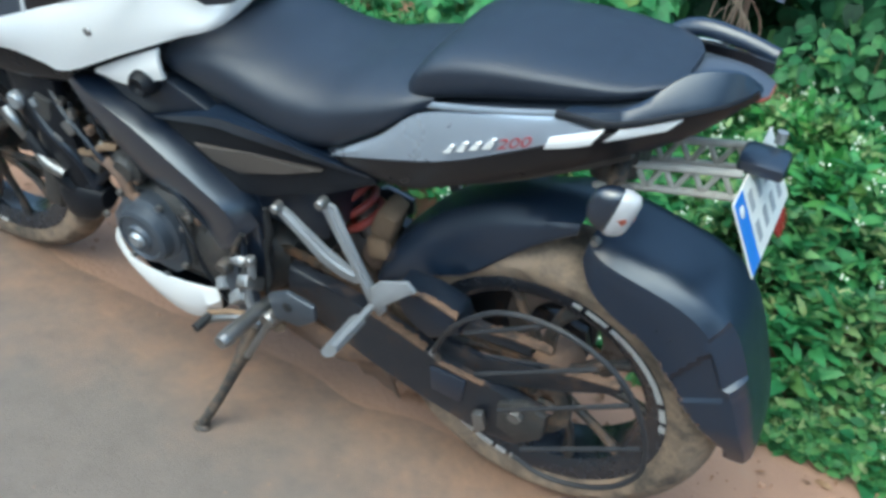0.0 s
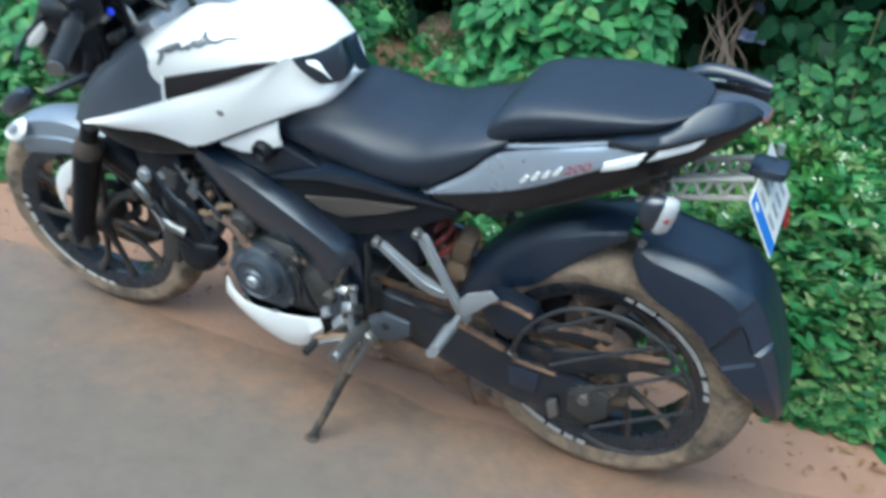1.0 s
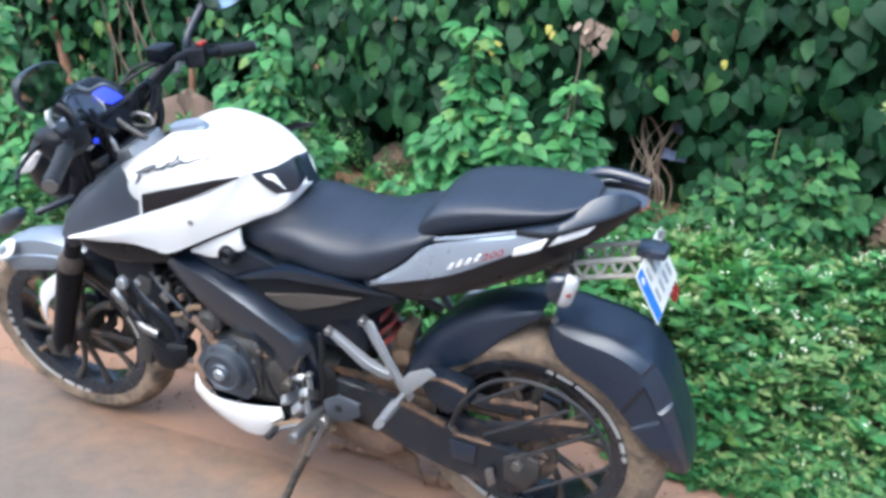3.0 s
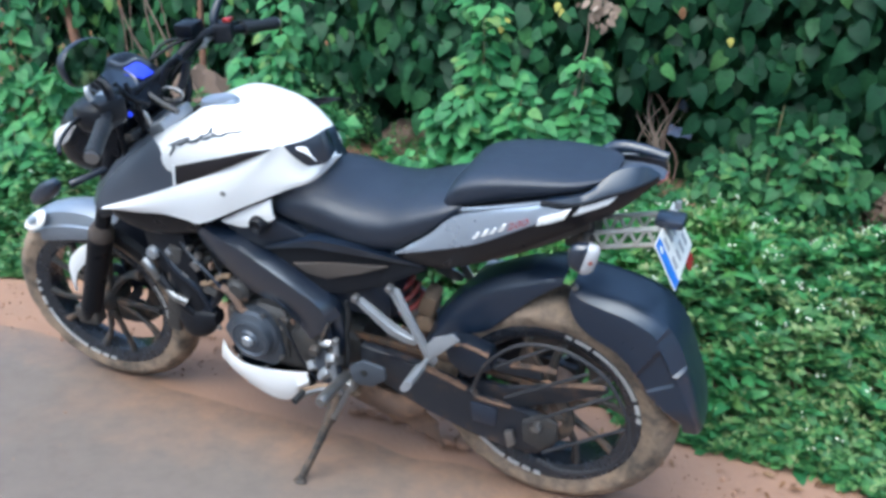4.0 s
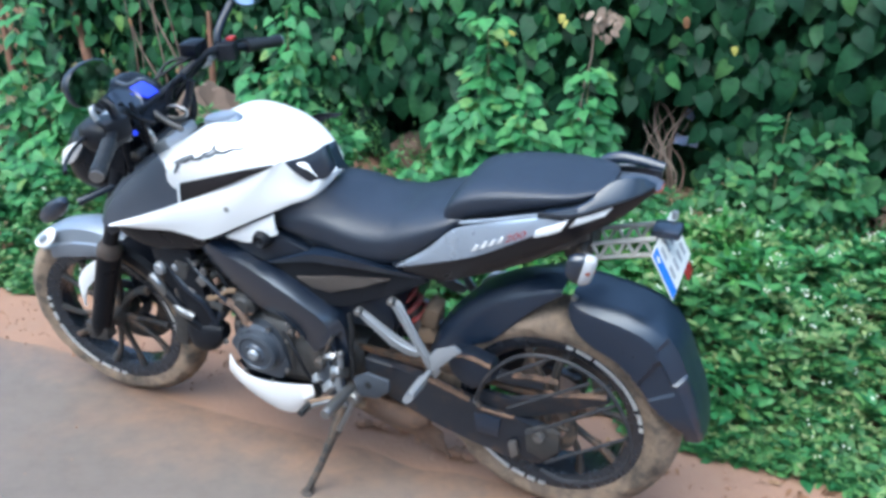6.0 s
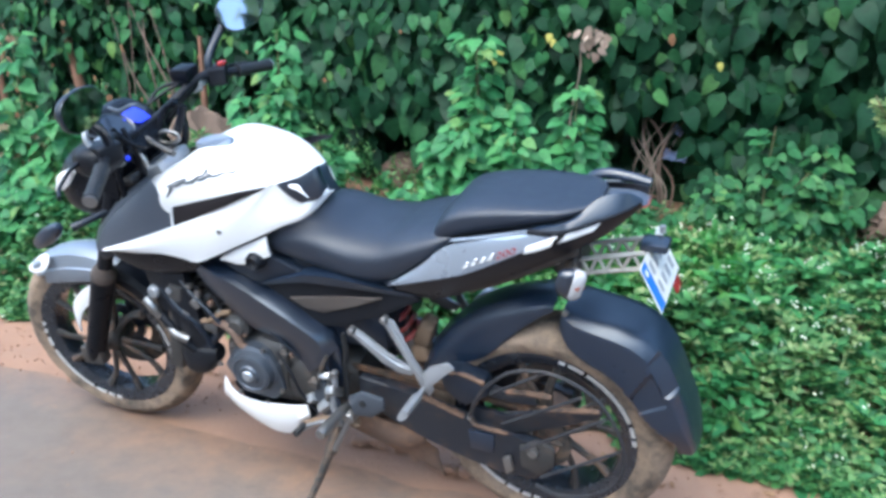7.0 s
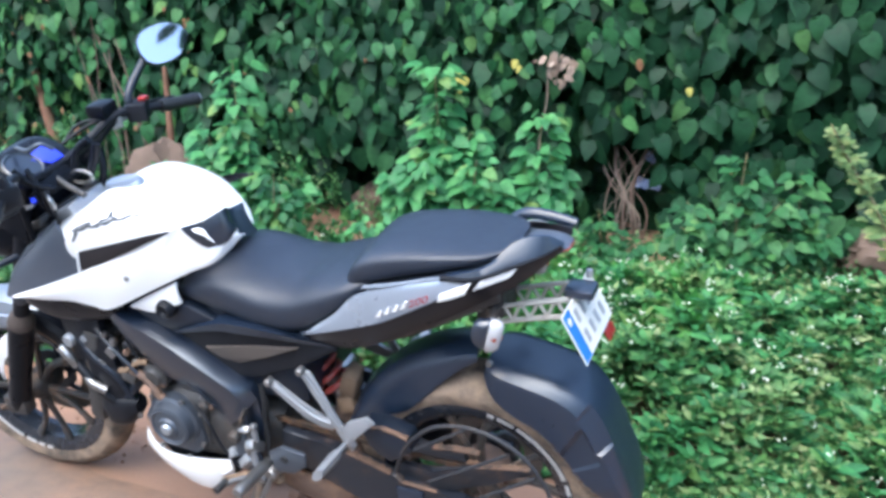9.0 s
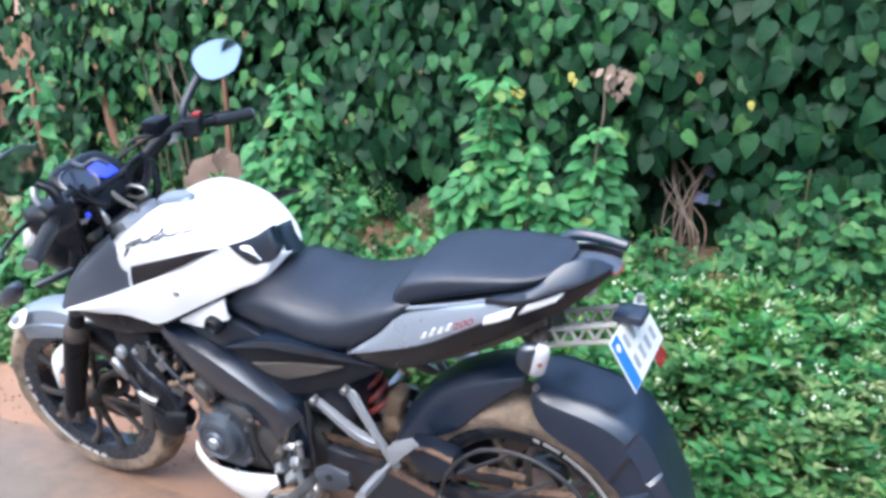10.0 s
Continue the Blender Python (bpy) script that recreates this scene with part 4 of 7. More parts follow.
pair("cowl_top", lambda: sheet([(-1.014, -0.075, 0.888), (-1.071, -0.090, 0.851), (-1.127, -0.100, 0.801), (-1.177, -0.110, 0.744), (-1.200, -0.120, 0.689)], [(-0.935, -0.141, 0.914), (-0.992, -0.151, 0.873), (-1.052, -0.161, 0.824), (-1.103, -0.169, 0.773), (-1.133, -0.177, 0.722)], 16, 4, 0.0, 0.004), GREY, tank)
pair("side_wedge", lambda: sheet([(-0.864, -0.168, 0.863), (-0.713, -0.172, 0.910), (-0.652, -0.168, 0.928), (-0.594, -0.155, 0.939)], [(-0.876, -0.170, 0.809), (-0.717, -0.174, 0.881), (-0.655, -0.169, 0.910), (-0.592, -0.155, 0.935)], 20, 3, 0.003, 0.004), DARK, tank, "dark wedge panel")
pair("wedge_seam", lambda: tube([(-0.862, -0.171, 0.866), (-0.870, -0.174, 0.811)], 0.0035, 6), WHITE, tank)
part("knee_panel", sheet([(-0.557, -0.162, 0.954), (-0.511, -0.142, 0.966), (-0.482, -0.100, 0.979)] + [(-0.543, -0.035, 0.936), (-0.543, 0.03, 0.924)], [(-0.510, -0.148, 0.906), (-0.475, -0.128, 0.912), (-0.471, -0.094, 0.930)] + [(-0.518, -0.035, 0.866), (-0.518, 0.03, 0.855)], 24, 5, 0.006, 0.004), GLOSS, tank, "black knee panel with small white mark")
part("knee_mark", sheet([(-0.526, -0.164, 0.955), (-0.509, -0.160, 0.957), (-0.501, -0.157, 0.951)], [(-0.508, -0.164, 0.947), (-0.495, -0.159, 0.936), (-0.485, -0.154, 0.924)], 6, 3, 0.002, 0.003), WHITE, tank)
# flowing script on the tank, drawn as plain slanting strokes
for pts, r in (([(-0.869, -0.1677, 0.890), (-0.855, -0.1645, 0.911), (-0.862, -0.1603, 0.916), (-0.836, -0.1632, 0.921), (-0.821, -0.1613, 0.929), (-0.802, -0.1617, 0.931), (-0.785, -0.1568, 0.939), (-0.769, -0.1550, 0.939), (-0.753, -0.1474, 0.946), (-0.734, -0.1427, 0.947), (-0.716, -0.1316, 0.953), (-0.701, -0.1265, 0.952), (-0.686, -0.1122, 0.956)], [0.0022, 0.0038, 0.0036, 0.0045, 0.0034, 0.0045, 0.0036, 0.0044, 0.0038, 0.0042, 0.0030, 0.0034, 0.0012]),
               ([(-0.875, -0.1593, 0.911), (-0.841, -0.1593, 0.927), (-0.811, -0.1582, 0.938), (-0.823, -0.1630, 0.926)], [0.0016, 0.0034, 0.0028, 0.0022]),
               ([(-0.791, -0.1613, 0.930), (-0.780, -0.1534, 0.944), (-0.766, -0.1485, 0.948), (-0.760, -0.1356, 0.960), (-0.757, -0.1444, 0.951), (-0.744, -0.1420, 0.951)], [0.0022, 0.0034, 0.0024, 0.0026, 0.0032, 0.0016])):
    part("tank_mark", tube(pts, r, 6, 8 * len(pts), 0.6), INK, tank, "dark flowing mark")

# black neck and radiator under the cowl
part("neck_cover", hull([(-1.125, 0.690, 0.735, 0.140), (-1.10, 0.668, 0.745, 0.158), (-1.04, 0.640, 0.755, 0.160), (-0.97, 0.630, 0.76, 0.150), (-0.90, 0.640, 0.76, 0.14), (-0.82, 0.66, 0.76, 0.13)], 28, 0.5), DARK, bike, "dark neck cover below the tank")
rad = part("radiator", box(-0.022, 0.022, -0.145, 0.145, -0.155, 0.125, 0.008, m=Matrix.Translation((-0.975, 0, 0.495)) @ pose(0, 0, 0, 0, 14)), CASE, bike, "black radiator behind the front wheel")
pair("radiator_guard", lambda: sheet([(-1.055, -0.120, 0.640), (-1.030, -0.132, 0.560), (-0.985, -0.138, 0.475), (-0.945, -0.135, 0.395)], [(-0.925, -0.125, 0.655), (-0.905, -0.138, 0.575), (-0.885, -0.140, 0.490), (-0.890, -0.135, 0.420)], 18, 6, 0.010, 0.02), MATT, rad)
pair("radiator_cap", lambda: lathe([(0.0, -0.010), (0.014, -0.010), (0.018, -0.004), (0.018, 0.012)], (-1.02, -0.140, 0.585), 20), ALLOY, rad)
pair("horn", lambda: lathe([(0.0, -0.012), (0.028, -0.010), (0.034, 0.0), (0.030, 0.014), (0.0, 0.018)], (-1.035, -0.11, 0.555), 20), CASE, bike)

# frame and covers
pair("frame_spar", lambda: shell([[(-0.816, -0.110, 0.688), (-0.759, -0.114, 0.682), (-0.702, -0.116, 0.663), (-0.627, -0.118, 0.628), (-0.558, -0.118, 0.586), (-0.507, -0.116, 0.551), (-0.489, -0.112, 0.507)], [(-0.825, -0.136, 0.697), (-0.764, -0.141, 0.689), (-0.699, -0.143, 0.669), (-0.625, -0.145, 0.633), (-0.557, -0.145, 0.588), (-0.508, -0.142, 0.552), (-0.485, -0.138, 0.514)], [(-0.827, -0.156, 0.700), (-0.768, -0.168, 0.683), (-0.704, -0.172, 0.660), (-0.632, -0.174, 0.621), (-0.567, -0.174, 0.582), (-0.524, -0.170, 0.547), (-0.510, -0.160, 0.488)], [(-0.838, -0.156, 0.693), (-0.789, -0.168, 0.664), (-0.732, -0.172, 0.629), (-0.664, -0.174, 0.583), (-0.598, -0.174, 0.552), (-0.556, -0.170, 0.513), (-0.542, -0.160, 0.453)], [(-0.878, -0.128, 0.665), (-0.839, -0.138, 0.626), (-0.788, -0.142, 0.583), (-0.724, -0.144, 0.531), (-0.649, -0.144, 0.511), (-0.608, -0.142, 0.472), (-0.595, -0.138, 0.410)]], 36, 0.03), GLOSS, bike, "black pressed-steel perimeter frame spar")
pair("frame_plate", lambda: extrude([(-0.588, 0.457), (-0.486, 0.515), (-0.483, 0.445), (-0.494, 0.355), (-0.530, 0.349), (-0.572, 0.379), (-0.591, 0.407)], -0.138, -0.115, 0.005), GLOSS, bike, "black lower frame plate")
pair("rubber_edge", lambda: tube([(-0.462, -0.142, 0.561), (-0.461, -0.142, 0.512), (-0.473, -0.142, 0.459), (-0.473, -0.142, 0.407), (-0.485, -0.142, 0.357)], [0.005, 0.008, 0.0055, 0.008, 0.005], 8, 24), GRIP, bike)
pair("seat_rail_cover", lambda: shell([[(-0.680, -0.130, 0.664), (-0.556, -0.128, 0.714), (-0.499, -0.130, 0.721), (-0.441, -0.130, 0.719), (-0.359, -0.126, 0.703), (-0.271, -0.120, 0.690)], [(-0.671, -0.142, 0.669), (-0.541, -0.154, 0.717), (-0.483, -0.157, 0.725), (-0.426, -0.156, 0.723), (-0.347, -0.148, 0.711), (-0.266, -0.130, 0.694)], [(-0.675, -0.138, 0.661), (-0.550, -0.144, 0.691), (-0.493, -0.146, 0.695), (-0.435, -0.145, 0.696), (-0.354, -0.138, 0.692), (-0.268, -0.126, 0.685)]], 28, 0.012), FENDER, bike, "blue-black cover along the seat rail")
pair("side_cover", lambda: sheet([(-0.684, -0.126, 0.656), (-0.552, -0.130, 0.682), (-0.420, -0.128, 0.684), (-0.265, -0.120, 0.684)], [(-0.634, -0.126, 0.621), (-0.553, -0.128, 0.577), (-0.490, -0.128, 0.568), (-0.355, -0.124, 0.623)], 22, 4, 0.0, 0.02), MATT, bike, "black side cover with brown inset")
pair("cover_tail", lambda: extrude([(-0.401, 0.672), (-0.263, 0.687), (-0.256, 0.676), (-0.356, 0.620), (-0.432, 0.593)], -0.1245, -0.10, 0.004), MATT, bike)
pair("side_inset", lambda: extrude([(-0.604, 0.633), (-0.479, 0.657), (-0.347, 0.672), (-0.422, 0.640), (-0.513, 0.605), (-0.564, 0.611)], -0.1345, -0.12, 0.003), BRONZE, bike, "dusty brown triangular inset")
pair("side_panel", lambda: sheet([(-0.775, -0.146, 0.727), (-0.697, -0.146, 0.769), (-0.626, -0.146, 0.805)], [(-0.767, -0.146, 0.719), (-0.707, -0.146, 0.718), (-0.625, -0.146, 0.752)], 12, 3, 0.004, 0.006), WHITE, bike, "small white side panel")
pair("panel_infill", lambda: extrude([(-0.781, 0.708), (-0.717, 0.709), (-0.633, 0.744), (-0.553, 0.713), (-0.677, 0.662), (-0.737, 0.685)], -0.136, -0.10, 0.003), PLASTIC, bike)
pair("frame_bolt", lambda: lathe([(0.0, -0.010), (0.008, -0.010), (0.010, -0.013), (0.016, -0.016), (0.021, -0.010), (0.023, 0.0), (0.023, 0.02)], (-0.6681, -0.150, 0.7349), 24), MATT, bike)

# seats and tail
part("rider_seat", hull([(-0.655, 0.742, 0.785, 0.112), (-0.62, 0.732, 0.806, 0.126), (-0.56, 0.712, 0.832, 0.133), (-0.50, 0.700, 0.829, 0.138), (-0.43, 0.690, 0.814, 0.142), (-0.355, 0.690, 0.816, 0.143), (-0.29, 0.722, 0.834, 0.140), (-0.215, 0.78, 0.852, 0.130), (-0.17, 0.82, 0.860, 0.11)], 48, 0.72, 50), VINYL, bike, "black vinyl rider seat")
part("pillion_seat", hull([(-0.222, 0.822, 0.842, 0.092), (-0.205, 0.818, 0.878, 0.110), (-0.17, 0.832, 0.908, 0.115), (-0.10, 0.856, 0.925, 0.115), (0.0, 0.886, 0.932, 0.110), (0.07, 0.904, 0.932, 0.096), (0.115, 0.918, 0.934, 0.070), (0.132, 0.926, 0.932, 0.04)], 44, 0.56, 44), VINYL, bike, "raised black vinyl pillion seat")
tail = part("tail_body", hull([(-0.345, 0.690, 0.722, 0.118), (-0.28, 0.690, 0.752, 0.132), (-0.19, 0.705, 0.822, 0.138), (-0.10, 0.752, 0.858, 0.133), (0.0, 0.805, 0.888, 0.122), (0.08, 0.842, 0.912, 0.098), (0.15, 0.880, 0.926, 0.068), (0.20, 0.908, 0.930, 0.042), (0.226, 0.920, 0.928, 0.018)], 36, 0.72, 44), GREY, bike, "dark grey tail")
part("tail_shoulder", shell([[(0.021, -0.118, 0.898), (0.091, -0.112, 0.917), (0.139, -0.076, 0.956), (0.188, -0.055, 0.964), (0.215, -0.030, 0.941)], [(0.013, -0.128, 0.894), (0.084, -0.118, 0.914), (0.140, -0.100, 0.931), (0.188, -0.070, 0.940), (0.219, -0.030, 0.936)], [(0.015, -0.130, 0.889), (0.076, -0.127, 0.897), (0.142, -0.104, 0.920), (0.189, -0.073, 0.932), (0.219, -0.032, 0.935)]], 22, 0.006), FENDER, tail, "dark grey tail shoulder with a black recess below")
part("tail_recess", tube([(0.008, -0.129, 0.892), (0.076, -0.128, 0.898), (0.142, -0.106, 0.919), (0.189, -0.075, 0.931), (0.212, -0.042, 0.935)], [0.006, 0.005, 0.004, 0.003, 0.002], 8, 24), MATT, tail)
pair("tail_panel", lambda: shell([[(-0.324, -0.134, 0.717), (-0.240, -0.139, 0.778), (-0.178, -0.141, 0.834), (-0.084, -0.139, 0.866), (0.010, -0.130, 0.891)], [(-0.323, -0.139, 0.718), (-0.238, -0.145, 0.765), (-0.167, -0.147, 0.821), (-0.070, -0.145, 0.858), (0.027, -0.135, 0.888)], [(-0.326, -0.137, 0.713), (-0.241, -0.143, 0.742), (-0.134, -0.146, 0.780), (-0.035, -0.143, 0.831), (0.066, -0.131, 0.885)]], 26, 0.006), TAILGREY, tail, "silver-grey side panel with stickers")
pair("tail_ledge", lambda: sheet([(-0.160, -0.136, 0.856), (-0.074, -0.135, 0.876), (0.008, -0.130, 0.896)], [(-0.166, -0.139, 0.849), (-0.073, -0.138, 0.870), (0.013, -0.132, 0.891)], 12, 2, 0.001, 0.004), SILVER, tail, "narrow silver ledge under the seat")
pair("tail_flank", lambda: shell([[(-0.326, -0.136, 0.712), (-0.241, -0.143, 0.740), (-0.134, -0.146, 0.778), (-0.035, -0.143, 0.829), (0.066, -0.131, 0.884), (0.146, -0.098, 0.913), (0.217, -0.040, 0.939)], [(-0.307, -0.134, 0.702), (-0.230, -0.140, 0.719), (-0.130, -0.142, 0.756), (-0.030, -0.139, 0.806), (0.068, -0.126, 0.859), (0.151, -0.092, 0.894), (0.218, -0.038, 0.934)], [(-0.294, -0.118, 0.683), (-0.205, -0.124, 0.693), (-0.124, -0.126, 0.730), (-0.030, -0.122, 0.778), (0.067, -0.108, 0.830), (0.154, -0.078, 0.876), (0.219, -0.034, 0.928)]], 30, 0.006), DARK, tail, "dark lower flank of the tail")
pair("tail_stripe", lambda: sheet([(0.007, -0.142, 0.864), (0.040, -0.139, 0.879), (0.071, -0.135, 0.894)], [(0.001, -0.142, 0.846), (0.030, -0.140, 0.856), (0.057, -0.137, 0.868)], 10, 3, 0.002, 0.003), WHITE, tail, "white stripe sticker")
pair("tail_stripe", lambda: sheet([(0.088, -0.128, 0.897), (0.119, -0.114, 0.908), (0.153, -0.100, 0.918)], [(0.071, -0.133, 0.875), (0.106, -0.119, 0.887), (0.136, -0.107, 0.898)], 8, 3, 0.002, 0.003), WHITE, tail)
def slanted_number(text, at, along, size, material, parent, label=""):
    """Raised italic figures laid on the tail's side, read along the given line."""
    cu = bpy.data.curves.new("figures", "FONT")
    cu.body, cu.size, cu.shear, cu.extrude, cu.space_character = text, size, 0.45, 0.0008, 1.0
    tmp = new("figures", cu)
    me = bpy.data.meshes.new_from_object(tmp.evaluated_get(bpy.context.evaluated_depsgraph_get()))
    bpy.data.objects.remove(tmp)
    ux = Vector(along).normalized()
    uy = Vector((-ux.z, 0.0, ux.x)).normalized()
    m = Matrix.Translation(at) @ Matrix((ux, uy, ux.cross(uy))).transposed().to_4x4() @ Matrix.Diagonal((1.75, 1.0, 1.0, 1.0))
    me.transform(m)
    me.materials.append(material)
    ob = new("sticker_figures", me)
    ob.parent = parent
    return tagged(ob, label=label) if label else ob


# the maker's letters as plain slanting bars, then the engine size in red figures
LETTER_A, LETTER_B = Vector((-0.1348, -0.148, 0.7959)), Vector((0.0046, -0.148, 0.8601))
for k in range(4):
    p = LETTER_A.lerp(LETTER_B, 0.135 * k) + Vector((0, -0.0035 + 0.0004 * k, 0))
    h = 0.013 + 0.003 * (k % 2)
    pair("tail_letter_bar", lambda: extrude([(p.x, p.z), (p.x + 0.012, p.z + 0.004), (p.x + 0.012 + 0.4 * h, p.z + 0.004 + h), (p.x + 0.006 + 0.4 * h, p.z + 0.002 + h), (p.x + 0.005, p.z + 0.5 * h)], p.y, p.y + 0.006, 0), TAPE, tail)
slanted_number("200", LETTER_A.lerp(LETTER_B, 0.56) + Vector((0, -0.0062, 0)), LETTER_B - LETTER_A, 0.019, REDPRINT, tail, "red slanted figures")
part("tail_lamp", hull([(0.214, 0.916, 0.925, 0.030), (0.222, 0.917, 0.926, 0.025), (0.228, 0.919, 0.925, 0.016)], 20, 0.7), ORANGE, tail, "small orange-red tail lamp")
part("lower_reflector", hull([(0.105, 0.842, 0.850, 0.05), (0.13, 0.850, 0.864, 0.050), (0.165, 0.872, 0.884, 0.042)], 18, 0.7), ORANGE, tail, "orange-red strip under the tail")
part("grab_rail", tube([(0.030, 0.095, 0.885), (0.062, 0.095, 0.903), (0.104, 0.092, 0.932), (0.160, 0.088, 0.933), (0.214, 0.080, 0.926)], [0.010, 0.013, 0.0125, 0.0115, 0.010], 12, flat=0.7), FENDER, bike, "blue-black grab rail")
part("undertray", hull([(-0.33, 0.665, 0.70, 0.10), (-0.22, 0.672, 0.715, 0.105), (-0.10, 0.71, 0.76, 0.10), (0.02, 0.768, 0.81, 0.085), (0.09, 0.80, 0.84, 0.06)], 24, 0.6), BRONZE, bike, "dusty under-seat tray")

# number plate on its open bracket
plate_rack = part("plate_bracket", tube([(0.02, -0.035, 0.765), (0.08, -0.035, 0.785), (0.225, -0.035, 0.822)], 0.0055, 8), RAW, bike, "grey lattice number-plate bracket")
for s in (-0.035, 0.035):
    if s > 0:
        part("rail", tube([(0.02, s, 0.765), (0.08, s, 0.785), (0.225, s, 0.822)], 0.0055, 8), RAW, plate_rack)
    part("rail", tube([(0.04, s, 0.735), (0.12, s, 0.760), (0.225, s, 0.785)], 0.0055, 8), RAW, plate_rack)
    for k in range(4):
        x = 0.075 + 0.036 * k
        part("strut", tube([(x, s, 0.748 + 0.29 * (x - 0.075)), (x + 0.018, s, 0.790 + 0.26 * (x - 0.075))], 0.004, 6), RAW, plate_rack)
        part("strut", tube([(x + 0.018, s, 0.790 + 0.26 * (x - 0.075)), (x + 0.036, s, 0.755 + 0.29 * (x - 0.075))], 0.004, 6), RAW, plate_rack)
part("bracket_root", hull([(0.03, 0.735, 0.80, 0.03), (0.06, 0.735, 0.825, 0.045), (0.095, 0.755, 0.845, 0.04)], 16, 0.6), CASE, plate_rack)
part("plate_lamp", box(0.212, 0.272, -0.030, 0.026, 0.818, 0.838, 0.008), GLOSS, plate_rack, "black number-plate lamp")
part("lamp_bolt", tube([(0.25, 0.030, 0.838), (0.25, 0.032, 0.854)], 0.007, 8), ALLOY, plate_rack)
PLM = Matrix(((0, -0.435, 0.90, 0.2535), (1, 0, 0, -0.005), (0, 0.90, 0.435, 0.772), (0, 0, 0, 1)))
bm = box(-0.095, 0.095, -0.054, 0.054, -0.0012, 0.0012, 0)
plate = part("number_plate", turned(bm, PLM), PLATE_W, bike, "white number plate with blue side band and barred characters", 0)
part("blue_band", turned(box(-0.093, -0.058, -0.052, 0.052, 0.0014, 0.0020, 0), PLM), PLATE_B, plate, "", 0)
for r in range(2):
    for k in range(4):
        x = -0.045 + 0.034 * k
        part("plate_bar", turned(box(x, x + 0.015, 0.010 - 0.045 * r, 0.038 - 0.045 * r, 0.0014, 0.0020, 0), PLM), PLATE_INK, plate, "", 0)
part("band_dot", turned(lathe([(0.0, 0.0024), (0.008, 0.0024), (0.009, 0.0016)], (-0.0755, 0.032, 0), 14, "z"), PLM), PLATE_W, plate)
part("reflector", turned(box(0.045, 0.090, -0.090, -0.064, -0.012, -0.004, 0.003), PLM), RED, bike, "red rear reflector")
for s in (-1, 1):
    ind = part("indicator", tube([(0.075, s * 0.04, 0.790), (0.085, s * 0.09, 0.785), (0.1095, s * 0.135, 0.8152)], [0.013, 0.012, 0.012], 10), STAND, bike, "black rear indicator with clear lens")
    bm = hull([(-0.046, -0.012, 0.018, 0.008), (-0.036, -0.026, 0.028, 0.016), (-0.018, -0.033, 0.034, 0.021), (-0.006, -0.036, 0.036, 0.020), (0.002, -0.036, 0.036, 0.016)], 20, 0.8)
    m = Matrix.Translation((0.1050, s * 0.150, 0.7960)) @ pose(0, 0, 0, 0, 16, -s * 10) @ Matrix.Diagonal((0.72, 0.86, 0.95, 1.0))
    part("indicator_body", turned(bm, m), GLOSS, ind)
    bm = hull([(-0.0025, -0.037, 0.037, 0.0215), (0.010, -0.038, 0.038, 0.0210), (0.026, -0.032, 0.036, 0.016), (0.034, -0.024, 0.028, 0.007)], 18, 0.8)
    part("lens", turned(bm, m), PINKLENS, ind, "clear lens with orange bulb")
    part("bulb", turned(hull([(0.008, -0.008, 0.012, 0.0215), (0.020, -0.010, 0.014, 0.0200), (0.031, -0.006, 0.010, 0.010), (0.036, -0.003, 0.006, 0.005)], 12, 0.8), m), ORANGE, ind, "orange bulb behind the lens")

# rear mudguards over the tyre
def hug(f):
    """Cross-section of the hugger: a low crown, a crease and a side that is deepest at mid-length."""
    w = 0.066
    d = 0.040 + 0.070 * max(0.0, math.sin(math.pi * min(1.0, 0.12 + 0.95 * (1 - f)))) - 0.044 * max(0.0, (f - 0.45) / 0.55) ** 1.2
    e = min(1.0, d / 0.075)
    side = [(1.02, d), (1.03, 0.65 * d), (1.0, 0.036 * e), (0.93, 0.026 * e), (0.60, 0.006)]
    return [(-w * a, b) for a, b in side] + [(0.0, 0.0)] + [(w * a, b) for a, b in side[::-1]]


part("tyre_hugger", arch(REAR, lambda f: 0.336 + 0.050 * f ** 1.8, 160, 84, hug, 34), FENDER, bike, "black tyre hugger", 26)


def flap(f):
    """Cross-section of the mudguard: broad crown, rounded shoulder, deep sides, a moulded recess and a tapering tip."""
    w = 0.088 - 0.020 * max(0.0, 1 - f / 0.10) ** 2 - 0.026 * max(0.0, (f - 0.80) / 0.20) ** 1.5
    deep = 0.034 + 0.094 * math.sin(math.pi * min(1.0, f / 0.92)) ** 0.75 * (1 - 0.30 * f)
    half = []
    for a in (1.0, 0.97, 0.92, 0.86, 0.80, 0.74, 0.68, 0.62, 0.54, 0.44, 0.32, 0.16):
        y = min(1.0, a / 0.70)
        drop = 0.005 * a + (0.22 * deep * ((a - 0.46) / 0.24) ** 1.5 if 0.46 < a <= 0.70 else 0.0)
        if a > 0.70:
            drop += 0.22 * deep + 0.78 * deep * (a - 0.70) / 0.30
        cut = 0.36 + 0.30 * (a - 0.70) if a > 0.70 else 0.36
        if a > 0.72 and cut + 0.10 < f < 0.66:
            y -= 0.085
        if 0.44 < a <= 0.72 and 0.44 < f < 0.62:
            drop += 0.009
        if a > 0.40 and f >= 0.66:
            y -= 0.03
        half.append((w * y, drop))
    return [(-a, b) for a, b in half] + [(0.0, 0.0)] + half[::-1]


def flap_r(f):
    return 0.366 + 0.036 * math.exp(-((f - 0.40) / 0.22) ** 2) - 0.004 * f


mud = part("rear_mudguard", arch(REAR, flap_r, 81, 4, flap, 70), FENDER, bike, "broad blue-black rear mudguard with moulded step", 26)
part("mudguard_bolt", lathe([(0.0, -0.006), (0.006, -0.006), (0.008, 0.004)], (0.066, -0.070, 0.668), 12), STEEL, mud)
